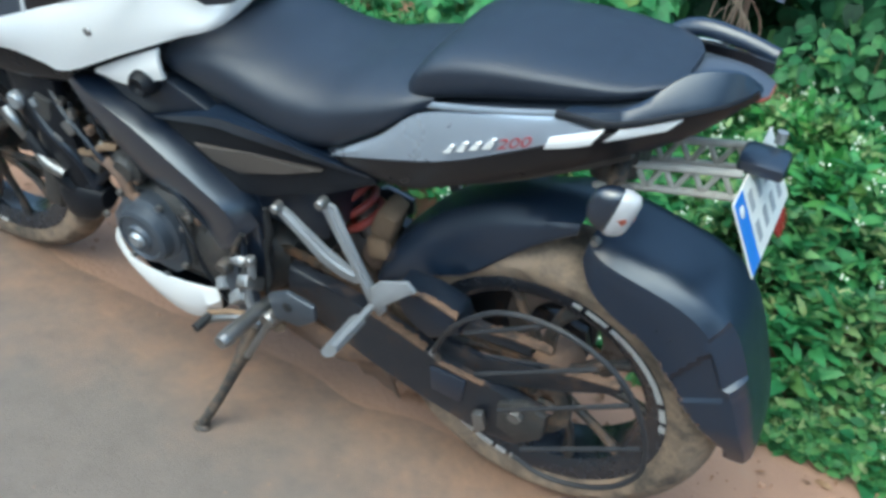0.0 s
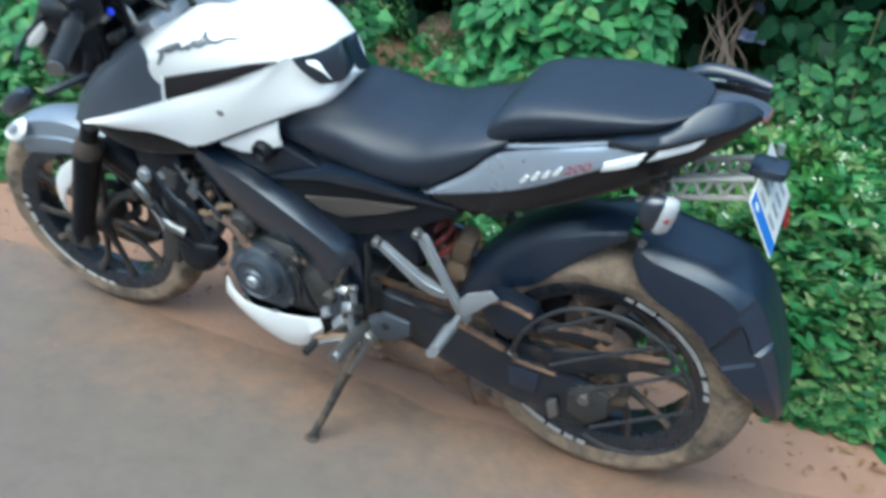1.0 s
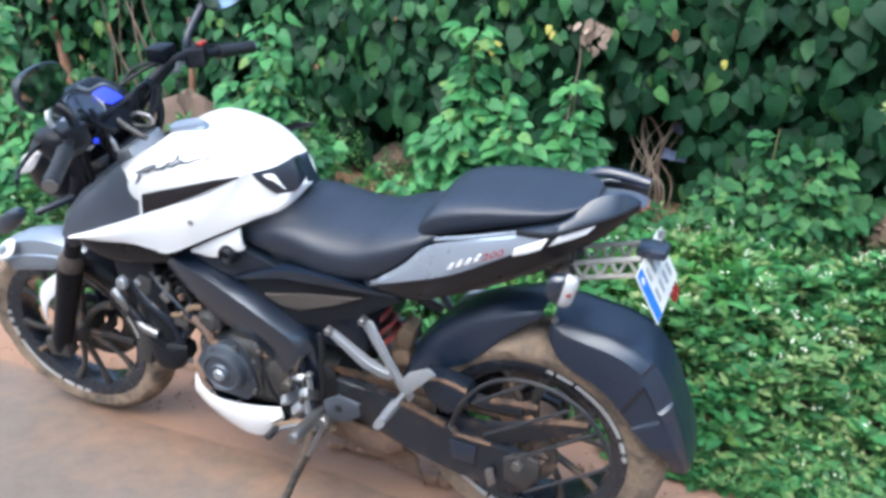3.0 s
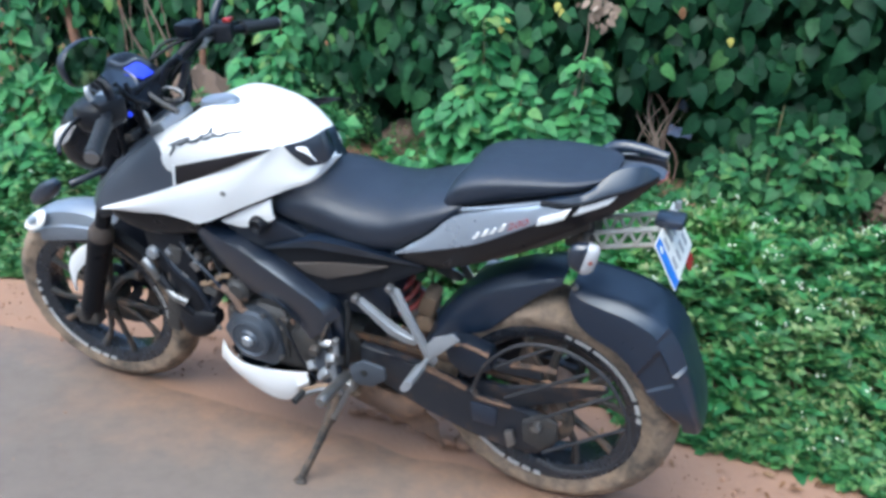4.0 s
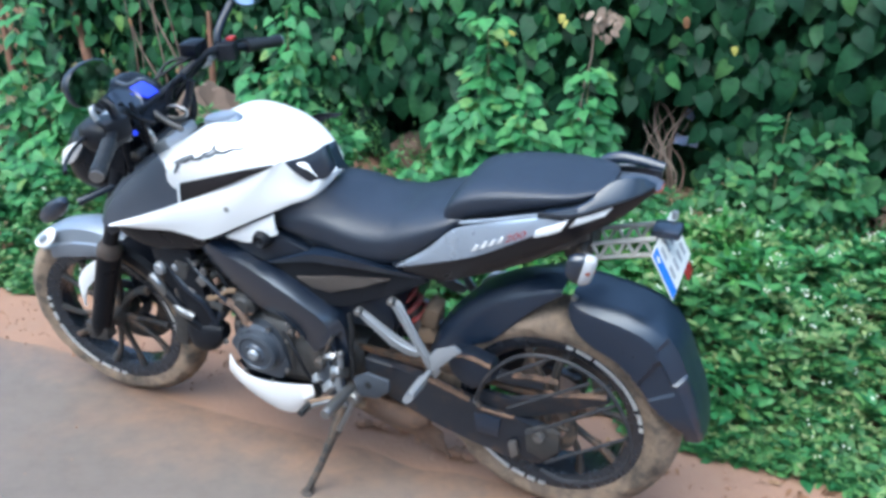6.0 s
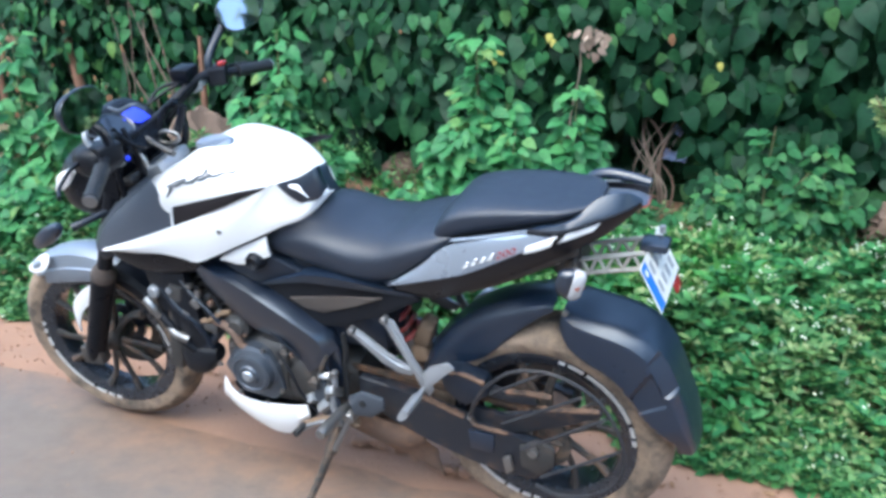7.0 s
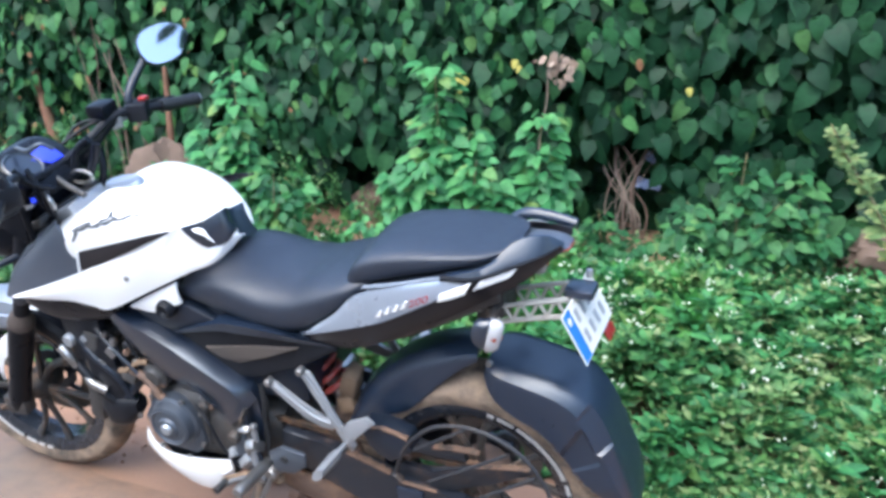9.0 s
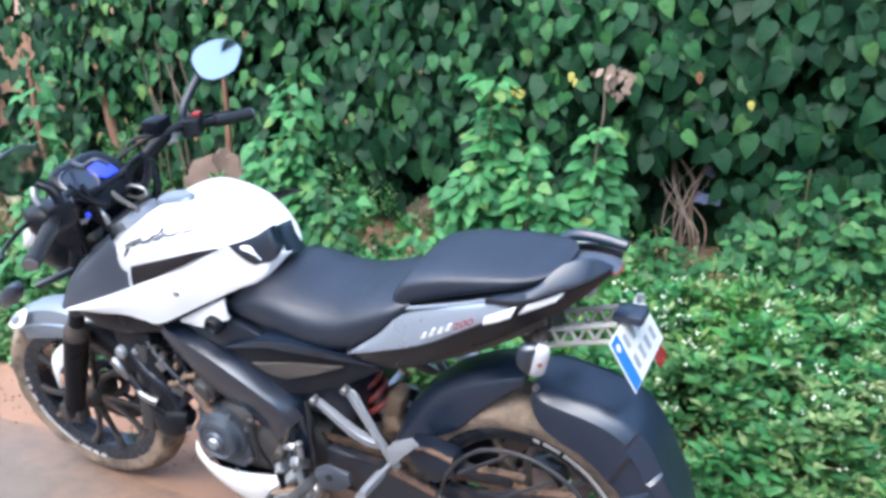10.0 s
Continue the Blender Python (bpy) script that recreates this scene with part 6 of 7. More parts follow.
part("starter_motor", tube([(-0.799, -0.090, 0.432), (-0.714, -0.100, 0.485), (-0.674, -0.100, 0.476)], 0.020, 14), CASE, eng)
for hose in ([(-0.888, -0.130, 0.619), (-0.869, -0.140, 0.579), (-0.863, -0.140, 0.529), (-0.893, -0.130, 0.472)], [(-0.851, -0.120, 0.600), (-0.827, -0.130, 0.568), (-0.808, -0.135, 0.538), (-0.808, -0.130, 0.493)], [(-0.937, -0.130, 0.559), (-0.910, -0.140, 0.527), (-0.868, -0.140, 0.507), (-0.805, -0.130, 0.527)]):
    part("cable", tube(hose, 0.0045, 7), MATT, eng)
part("case_boss", lathe([(0.0, -0.012), (0.010, -0.012), (0.014, -0.006), (0.014, 0.01)], (-0.643, -0.14, 0.4621), 12), CASE, eng)
part("breather_clip", box(-0.008, 0.008, -0.006, 0.006, -0.010, 0.010, 0.003, m=Matrix.Translation((-0.8773, -0.14, 0.6018))), STEEL, eng)
part("heat_plate", sheet([(-0.56, -0.085, 0.300), (-0.48, -0.095, 0.285), (-0.38, -0.10, 0.270), (-0.30, -0.09, 0.265)], [(-0.55, -0.075, 0.215), (-0.48, -0.085, 0.195), (-0.38, -0.09, 0.185), (-0.31, -0.08, 0.205)], 16, 4, 0.01, 0.004), RUST, bike, "rusty brown heat plate under the engine")
bm = sheet([(-0.523, -0.030, 0.200), (-0.438, -0.030, 0.209), (-0.363, -0.020, 0.176), (-0.304, -0.020, 0.123)], [(-0.509, -0.020, 0.132), (-0.435, -0.020, 0.102), (-0.349, -0.020, 0.077), (-0.291, -0.020, 0.047)], 18, 4, 0.008, 0.006)
for v in bm.verts:
    v.co += Vector((0.008 * noise.noise(v.co * 45), 0.006 * noise.noise(v.co * 30 + Vector((5, 0, 0))), 0.014 * noise.noise(v.co * 38)))
part("muddy_flap", bm, RUST, bike, "ragged mud-caked flap behind the engine", 70)


# ---- plants and litter on the verge ----
def soil_z(x, y):
    return np.array([bank(a, b) for a, b in zip(x, y)])


def verge_edge(x):
    return np.array([0.33 + 0.27 * math.exp(-((a + 1.55) / 0.65) ** 2) + 0.10 * min(1.0, max(0.0, -a - 1.8)) + 0.07 * noise.noise(Vector((a * 2.2, 7.7, 0))) + 0.05 * noise.noise(Vector((a * 7, 1.7, 0))) + 0.10 * max(0.0, a - 0.55) + 0.09 * math.exp(-(a / 0.22) ** 2) for a in x])


def canopy(x, y):
    """Height of the weeds over the soil."""
    e = np.clip((y - verge_edge(x)) / 0.22, 0, 1)
    lump = np.array([noise.noise(Vector((a * 2.6, b * 2.6, 4.4))) + 0.9 * noise.noise(Vector((a * 7, b * 7, 8.8))) for a, b in zip(x, y)])
    bare = np.clip(((x - 0.80) / 0.26) ** 2 + ((y - 1.72) / 0.30) ** 2, 0.05, 1)
    hole = bare * np.clip(((x + 1.38) / 0.30) ** 2 + ((y - 1.72) / 0.36) ** 2, 0.12, 1) * np.clip(((x + 0.18) / 0.26) ** 2 + ((y - 1.95) / 0.32) ** 2, 0.45, 1)
    # lower towards the shaded foot of the hedge
    back = 1 - 0.55 * np.clip((y - 1.15) / 0.5, 0, 1) * np.clip((x + 0.5) / 0.5, 0, 1)
    return back * hole * e * np.clip(0.16 + 0.11 * np.clip(y, 0, 1.3) + 0.20 * lump, 0.07, 0.6)


def sprigs(n, per, x0, x1, y0, y1, s0, s1, lift=0.06, upright=0.5, lean=0.35):
    """Leaves set round short stems that stand out of the weeds: pos, tip, out, size."""
    x, y = np.random.uniform(x0, x1, n), np.random.uniform(y0, y1, n)
    ok = y > verge_edge(x) + np.random.normal(0, 0.015, n)
    x, y = x[ok], y[ok]
    n = len(x)
    top = soil_z(x, y) + canopy(x, y) * np.random.uniform(0.35, 0.9, n)
    turn = np.random.uniform(0, 6.28, n)
    dirs = np.stack([np.random.normal(0, lean, n), np.random.normal(-0.25, lean, n), np.ones(n)], 1)
    dirs /= np.linalg.norm(dirs, axis=1, keepdims=True)
    P, T, O, S = [], [], [], []
    for k in range(per):
        f = k / max(1, per - 1)
        a = turn + 2.4 * k
        rad = np.stack([np.cos(a), np.sin(a), np.zeros(n)], 1)
        P.append(np.stack([x, y, top], 1) + dirs * (lift * (f - 0.55))[None] if np.ndim(lift) else np.stack([x, y, top], 1) + dirs * lift * (f - 0.55))
        T.append(rad + dirs * (0.7 + 1.3 * f) + rnd(n, 0.3))
        O.append(dirs * upright - rad * 0.45 + rnd(n, 0.55) + np.array([0, -0.2, 0.3]))
        S.append(np.random.uniform(s0, s1, n) * (1.05 - 0.55 * f))
    return np.concatenate(P), np.concatenate(T), np.concatenate(O), np.concatenate(S)


# low weeds: fine near the road, broader behind
foliage("small_leaved_weeds", "ovate", *sprigs(4000, 8, -3.4, 2.4, 0.25, 2.1, 0.018, 0.038, 0.13, 0.25, 0.45), WEED, None, "low tangle of small-leaved green weeds", "weeds")
foliage("narrow_leaved_weeds", "narrow", *sprigs(2600, 10, -3.4, 2.4, 0.22, 2.0, 0.024, 0.055, 0.15, 0.2, 0.45), WEED, None, "fine narrow-leaved weeds along the verge", "weeds")
foliage("broad_leaved_weeds", "ovate", *sprigs(480, 7, -3.2, 2.4, 0.32, 2.0, 0.04, 0.075, 0.09), FRESH, None, "scattered broader fresh green weed leaves", "weeds")
def clumps(n, per, x0, x1, y0, y1, r0, r1, patch):
    """Little domes of narrow leaves that point out and up from one heart, in patches."""
    x, y = np.random.uniform(x0, x1, 2 * n), np.random.uniform(y0, y1, 2 * n)
    lot = np.array([noise.noise(Vector((a * 3.3, b * 3.3, patch))) for a, b in zip(x, y)])
    ok = (y > verge_edge(x) + 0.02) & (lot > -0.08 + np.random.normal(0, 0.1, 2 * n))
    x, y = x[ok][:n], y[ok][:n]
    n = len(x)
    heart = np.stack([x, y, soil_z(x, y) + canopy(x, y) * np.random.uniform(0.75, 1.0, n) - 0.01], 1)
    size = np.random.uniform(r0, r1, n)
    P, T, O, S = [], [], [], []
    for k in range(per):
        a = 2.4 * k + np.random.uniform(-0.4, 0.4, n)
        up = np.random.uniform(0.15, 1.5, n) * (0.35 + 1.2 * k / per)
        rad = np.stack([np.cos(a), np.sin(a), up], 1)
        P.append(heart + rad * (0.12 * size)[:, None])
        T.append(rad)
        O.append(np.stack([-np.cos(a) * up, -np.sin(a) * up - 0.25, np.full(n, 0.9)], 1) + rnd(n, 0.45))
        S.append(size * np.random.uniform(0.7, 1.1, n) * (1.1 - 0.4 * k / per))
    return np.concatenate(P), np.concatenate(T), np.concatenate(O), np.concatenate(S)


foliage("weed_clumps", "lance", *clumps(2300, 14, -3.0, 2.2, 0.34, 1.5, 0.034, 0.064, 2.2), WEED, None, "leafy clumps of mid-green weeds", "weeds")
foliage("weed_clumps", "lance", *clumps(1350, 12, -0.3, 2.2, 0.34, 1.6, 0.026, 0.050, 5.5), TIPS, None, "leafy clumps of pale young weeds", "weeds")
foliage("weed_clumps", "ovate", *clumps(700, 12, -3.0, 2.2, 0.34, 1.6, 0.026, 0.050, 9.1), FRESH, None, "bright rosettes of small-leaved weeds", "weeds")
foliage("broad_clumps", "lance", *clumps(420, 11, -0.2, 2.2, 0.34, 1.35, 0.055, 0.085, 13.7), FRESH, None, "taller leafy weeds with broad opposite leaves", "weeds")
foliage("broad_clumps", "lance", *clumps(260, 10, 0.1, 2.2, 0.36, 1.35, 0.040, 0.066, 17.9), TIPS, None, "pale leafy weeds with broad opposite leaves", "weeds")


def fringe(n, s0, s1):
    """A dense low edge of weeds along the bare strip."""
    x = np.random.uniform(-3.2, 2.2, n)
    y = verge_edge(x) + np.abs(np.random.normal(0, 0.07, n)) - 0.01
    p = np.stack([x, y, soil_z(x, y) + np.random.uniform(0.005, 0.075, n) * np.clip(0.35 + (y - verge_edge(x)) / 0.08, 0, 1.3)], 1)
    a = np.random.uniform(0, 6.28, n)
    return p, np.stack([np.cos(a), np.sin(a) - 0.3, np.random.uniform(0.1, 1.0, n)], 1), np.stack([0.3 * np.cos(a), np.full(n, -0.5), np.ones(n)], 1), np.random.uniform(s0, s1, n)


foliage("fringe_weeds", "ovate", *fringe(11000, 0.018, 0.040), WEED, None, "dense low fringe of weeds beside the bare earth", "weeds")
foliage("grass_tufts", "narrow", *sprigs(1500, 12, -0.45, 0.42, 0.78, 1.45, 0.05, 0.11, 0.05, 0.2, 0.5), BLADE, None, "bright feathery grass tufts", "grass")
foliage("weed_tips", "lance", *sprigs(2400, 7, 0.05, 2.2, 0.35, 1.75, 0.018, 0.040, 0.13, 0.3, 0.4), TIPS, None, "pale young tips among the weeds", "weeds")
foliage("lush_weeds", "ovate", *sprigs(1500, 8, -1.25, 0.0, 0.95, 1.80, 0.035, 0.075, 0.15), FRESH, None, "lush light green weeds behind the motorcycle", "weeds")
foliage("far_weeds", "ovate", *sprigs(2600, 8, -12, -3.4, 0.3, 2.1, 0.05, 0.09, 0.1), WEED, None, "weeds further along the verge", "weeds")
foliage("far_weeds", "ovate", *sprigs(2600, 8, 2.4, 12, 0.3, 2.1, 0.05, 0.09, 0.1), WEED, None, "weeds further along the verge", "weeds")


def flower_heads(n):
    """Tiny pale flower clusters on thin stalks above the weeds."""
    x, y = np.random.uniform(-0.1, 1.7, n), np.random.uniform(0.36, 1.5, n)
    x = np.concatenate([x, np.random.uniform(-3.2, -0.1, n // 3)])
    y = np.concatenate([y, np.random.uniform(0.36, 1.3, n // 3)])
    keep = np.array([noise.noise(Vector((a * 3, b * 3, 2.2))) > -0.12 for a, b in zip(x, y)])
    x, y = x[keep], y[keep]
    z = soil_z(x, y) + canopy(x, y) + np.random.uniform(0.0, 0.06, len(x))
    bm = bmesh.new()
    for a, b, c in zip(x, y, z):
        for _ in range(3):
            m = Matrix.Translation((a + random.uniform(-0.012, 0.012), b + random.uniform(-0.012, 0.012), c + random.uniform(-0.008, 0.008)))
            bmesh.ops.create_cone(bm, cap_ends=True, segments=5, radius1=0.0016, radius2=0.0040, depth=0.006, matrix=m @ Euler((random.uniform(-0.6, 0.6), random.uniform(-0.6, 0.6), 0)).to_matrix().to_4x4())
    return bm


tagged(part("weed_flowers", flower_heads(420), PETAL, None, "", 0), "tiny whitish flower heads among the weeds", "flowers", kind="stuff")


def bush(name, label, x, y, r, h, n, s0, s1, kind, material, stems=9, base=None, category="shrub", bare=0.25):
    """A leafy plant: bent stems from the soil, leaves round their upper ends in uneven tiers."""
    z0 = bank(x, y) if base is None else base
    root = new(name)
    root.location = (x, y, z0)
    tagged(root, label, category)
    P, T, O = [], [], []
    for k in range(stems):
        a = random.uniform(0, 6.28)
        q = (0.1 if k == 0 else math.sqrt(random.random())) * r
        end = Vector((q * math.cos(a), 0.7 * q * math.sin(a), h * (1.02 if k == 0 else random.uniform(0.42, 0.92)) * (1 - 0.30 * (q / r) ** 2)))
        midp = Vector((end.x * 0.3, end.y * 0.3, end.z * 0.55))
        part("stem", tube([(end.x * 0.1, end.y * 0.1, -0.02), midp, end], [0.006, 0.0045, 0.002], 6, 7), STEM, root)
        for j in range(n // stems):
            f = random.uniform(bare, 1.0) ** 0.8
            p = Vector((end.x * 0.1, end.y * 0.1, 0)).lerp(midp, min(1, f * 2)) if f < 0.5 else midp.lerp(end, f * 2 - 1)
            b = random.uniform(0, 6.28)
            d = Vector((math.cos(b), math.sin(b), random.uniform(-0.5, 0.25)))
            P.append(p + d * random.uniform(0.015, 0.075))
            T.append(d + Vector((0, -0.15, -0.25)))
            O.append(Vector((d.x * 0.35, d.y * 0.35 - 0.65, 0.75)) + Vector((random.gauss(0, 0.2), random.gauss(0, 0.2), 0)))
    foliage("leaves", kind, np.array(P), np.array(T), np.array(O), np.random.uniform(s0, s1, len(P)), material, root)
    return root


bush("shrub", "bright green broad-leaved shrub beside the hedge", -1.66, 1.34, 0.30, 0.95, 1250, 0.040, 0.076, "heart", FRESH, 14)
bush("shrub", "low fresh green shrub at the hedge's foot", -1.42, 1.20, 0.18, 0.55, 460, 0.036, 0.068, "ovate", LIGHTVINE, 8)
bush("shrub", "bright green broad-leaved shrub beside the hedge", -0.77, 1.45, 0.24, 0.94, 960, 0.040, 0.078, "heart", FRESH, 9)
bush("shrub", "low fresh green shrub at the hedge's foot", -0.62, 1.36, 0.34, 0.62, 1150, 0.036, 0.070, "heart", FRESH, 12)
bush("shrub", "low fresh green shrub at the hedge's foot", -0.92, 1.18, 0.26, 0.46, 760, 0.034, 0.064, "ovate", FRESH, 11)
bush("shrub", "yellow-green shrub below the vine", -0.42, 1.60, 0.26, 0.72, 800, 0.038, 0.072, "heart", FRESH, 8)
bush("shrub", "round-leaved green shrub at the hedge's foot", 0.33, 1.80, 0.24, 0.55, 542, 0.039, 0.066, "heart", LIGHTVINE, 10)
bush("shrub", "round-leaved green shrub at the hedge's foot", 0.56, 1.92, 0.14, 0.45, 369, 0.039, 0.064, "heart", LIGHTVINE, 8)
bush("shrub", "pale green climbing shrub beside the road", -2.90, 1.08, 0.31, 0.98, 640, 0.049, 0.092, "heart", FRESH, 11)
bush("shrub", "low pale green shrub beside the road", -2.70, 0.85, 0.33, 0.42, 566, 0.044, 0.078, "heart", FRESH, 11)
bush("shrub", "low green weed bush before the hollow in the hedge", -0.18, 1.76, 0.26, 0.30, 420, 0.035, 0.060, "ovate", LIGHTVINE, 12)


def tall_weed():
    """A leaning spike with clusters of pale leaves up its stem."""
    root = new("tall_weed")
    root.location = (1.02, 0.60, 0.0)
    tagged(root, "tall yellowish weed spike leaning over the verge", "weed")
    line = [Vector((0, 0, 0)), Vector((-0.02, 0, 0.30)), Vector((-0.12, -0.01, 0.60)), Vector((-0.21, -0.02, 0.76)), Vector((-0.265, 0.0, 0.86)), Vector((-0.325, 0.0, 0.95)), Vector((-0.375, 0.0, 1.04))]
    part("stem", tube(line, [0.006, 0.0055, 0.005, 0.004, 0.0035, 0.003, 0.002], 7), STEM, root)
    P, T, O, S = [], [], [], []
    way = spline(line, 60)
    for k in range(330):
        f = min(0.99, random.choice((0.47, 0.52, 0.58, 0.64, 0.72, 0.75, 0.83, 0.90, 0.96)) + random.gauss(0, 0.014))
        p = way[int(f * 59)]
        b = random.uniform(0, 6.28)
        d = Vector((math.cos(b), math.sin(b), random.uniform(-0.2, 0.7)))
        P.append(p + d * random.uniform(0.004, 0.055) * (1.25 - f))
        T.append(d)
        O.append(Vector((d.x * 0.3, d.y * 0.3 - 0.6, 0.8)))
        S.append(random.uniform(0.012, 0.030) * (1.45 - 0.7 * f))
    foliage("leaves", "ovate", np.array(P), np.array(T), np.array(O), np.array(S), PALE, root)


tall_weed()


# ---- hedge details ----
def twig_bundle(name, label, x, y, z0, z1, n, spread, r, material, parent=None):
    """Bare stems that stand apart, bend and cross."""
    root = new(name)
    root.location = (x, y, z0)
    tagged(root, label, "twigs")
    for k in range(n):
        a, b = random.uniform(-spread, spread), random.uniform(-spread, spread)
        h = (z1 - z0) * random.uniform(0.6, 1.1)
        q = r * random.uniform(0.5, 1.2)
        part("twig", tube([(a * 0.9, random.uniform(-0.04, 0.04), -0.03), (a * 0.7 + random.uniform(-0.04, 0.04), -0.02, h * 0.4), (0.5 * (a + b) + random.uniform(-0.05, 0.05), 0.0, h * 0.7), (b * 1.1, random.uniform(-0.05, 0.08), h)], [q * 1.2, q, q * 0.8, q * 0.5], 6, 11), material, root)
    return root


twig_bundle("dry_stems", "few bare grey-brown stems in a dark hollow under the vine", -0.18, 2.14, 0.24, 0.76, 9, 0.13, 0.0040, PALETWIG)
twig_bundle("dry_stems", "forked bare vine stems in a dark hollow under the vine", -0.15, 2.18, 0.24, 0.76, 4, 0.11, 0.009, TWIG)
twig_bundle("dry_stems", "few dry stems climbing through the vine", -2.9, 1.98, 0.24, 1.5, 6, 0.3, 0.006, TWIG)
for x, y, z1, lean, w in ((-2.49, 1.90, 0.98, -2, 0.017), (-3.36, 2.02, 1.02, -14, 0.027), (-4.02, 1.98, 1.0, -4, 0.020)):
    bm = hull([(-0.03, -w * 0.8, w * 0.8, w * 0.8), (0.3, -w, w, w), (0.6, -w * 0.9, w * 0.9, w * 0.9), (z1 - 0.2, -w * 0.6, w * 0.6, w * 0.7)], 10, 0.8, 20)
    for v in bm.verts:
        v.co += Vector((0, 1, 1)) * 0.010 * noise.noise(v.co * 9) + Vector((0, 1, 0)) * 0.012 * math.sin(v.co.x * 5 + x)
    m = Matrix.Translation((x, y, bank(x, y))) @ pose(0, 0, 0, 0, lean, 0) @ pose(0, 0, 0, 0, -90, 0)
    tagged(part("stake", turned(bm, m), STAKE), "weathered orange-brown wooden stake in the hedge", "stake", "hedge stakes")


def stone(name, label, x, y, z, sx, sy, sz, material, seed):
    return tagged(part(name, stone_mesh((x, y, z), sx, sy, sz, seed, 4), material), label, "stone")


stone("stone", "lumpy brown earth-stained stone at the hedge's foot", -2.42, 1.70, 0.36, 0.24, 0.16, 0.27, ROCK, 3.0)
stone("stone", "smaller brown stone at the hedge's foot", -2.05, 1.86, 0.32, 0.15, 0.11, 0.16, ROCK, 8.0)

stone("earth_clod", "brown earth bank with litter in the hollow under the hedge", -1.44, 2.20, 0.27, 0.20, 0.12, 0.13, ROCK, 6.4)
stone("earth_clod", "low reddish-brown earth bank at the hedge's foot", 0.98, 2.02, 0.34, 0.26, 0.12, 0.11, ROCK, 9.2)
stone("earth_clod", "bare tan earth mound at the hedge's foot", -4.10, 1.62, 0.22, 0.42, 0.24, 0.30, SOIL, 5.0)
n = 420
x, y = np.random.normal(-3.55, 0.28, n), np.random.normal(1.42, 0.16, n)
a = np.random.uniform(0, 6.28, n)
foliage("dry_grass", "narrow", np.stack([x, y, soil_z(x, y) + np.random.uniform(0, 0.28, n)], 1), np.stack([0.6 * np.cos(a), 0.4 * np.sin(a), np.full(n, 0.7)], 1), np.stack([np.sin(a), -np.full(n, 0.8), np.full(n, 0.3)], 1), np.random.uniform(0.08, 0.20, n), STRAW, None, "dry straw-coloured grass beside the earth mound", "dry grass")

# dead and yellow leaves caught in the vine
x = np.concatenate([np.random.uniform(-4.6, -2.0, 90), np.random.uniform(-1.9, 0.3, 9)])
z = np.random.uniform(0.45, 1.55, len(x))
n = len(x)
foliage("dead_leaves", "ovate", np.stack([x, 1.96 + 0.5 * bumps(x, z) + np.random.uniform(-0.05, 0.05, n), z], 1), np.stack([rnd(n, 0.5)[:, 0], np.full(n, -0.2), np.full(n, -1.0)], 1), np.stack([rnd(n, 0.4)[:, 0], np.full(n, -1.0), np.full(n, 0.3)], 1), np.random.uniform(0.02, 0.06, n) * np.random.uniform(0.4, 1, n), DRYLEAF, None, "curled orange-brown dead leaves caught in the vine", "dead leaves")
for x, z, s in ((-0.90, 1.01, 0.055), (-0.86, 0.985, 0.050), (-0.93, 0.975, 0.045), (-0.885, 0.955, 0.040), (-0.63, 1.065, 0.040), (-0.61, 1.04, 0.035), (0.10, 0.97, 0.035)):
    me = leaves_mesh("yellow_leaf", "heart", np.zeros((1, 3)), np.array([[random.gauss(0, 0.4), -0.3, -1.0]]), np.array([[random.gauss(0, 0.3), -1.0, 0.5]]), np.array([s]))
    me.materials.append(YELLOW)
    ob = new("yellow_leaf", me)
    ob.location = (x, 1.93, z)
    tagged(ob, "yellowed leaf caught among the vine leaves", "leaf", "yellowed leaves")

n = 26
x, z = np.random.normal(-0.42, 0.05, n), np.random.normal(1.06, 0.035, n)
foliage("dead_leaves", "ovate", np.stack([x, np.random.uniform(1.88, 1.96, n), z], 1), np.stack([rnd(n, 0.7)[:, 0], np.full(n, -0.2), np.full(n, -0.7)], 1), np.stack([rnd(n, 0.5)[:, 0], np.full(n, -1.0), np.full(n, 0.3)], 1), np.random.uniform(0.025, 0.06, n), PINKDEAD, None, "pale pinkish-brown dead leaf cluster in the vine", "dead leaves")
tagged(part("vine_stem", tube([(-0.56, 2.04, 0.45), (-0.54, 2.00, 0.70), (-0.50, 1.97, 0.90), (-0.51, 1.99, 1.06)], [0.006, 0.005, 0.004, 0.002], 6, 14), PALETWIG), "pale dry stem climbing through the vine", "stem")

# litter
def scrap(name, label, x, y, z, w, h, material, turn):
    bm = bmesh.new()
    nx, ny = 8, 6
    vs = [[bm.verts.new((w * (i / nx - 0.5), h * (j / ny - 0.5), 0.018 * noise.noise(Vector((i * 0.5, j * 0.6, x * 9))))) for i in range(nx + 1)] for j in range(ny + 1)]
    for a, b in zip(vs, vs[1:]):
        for i in range(nx):
            bm.faces.new((a[i], a[i + 1], b[i + 1], b[i]))
    bmesh.ops.solidify(bm, geom=bm.faces[:], thickness=0.0015)
    return tagged(part(name, turned(bm, Matrix.Translation((x, y, z)) @ turn), material), label, "litter")


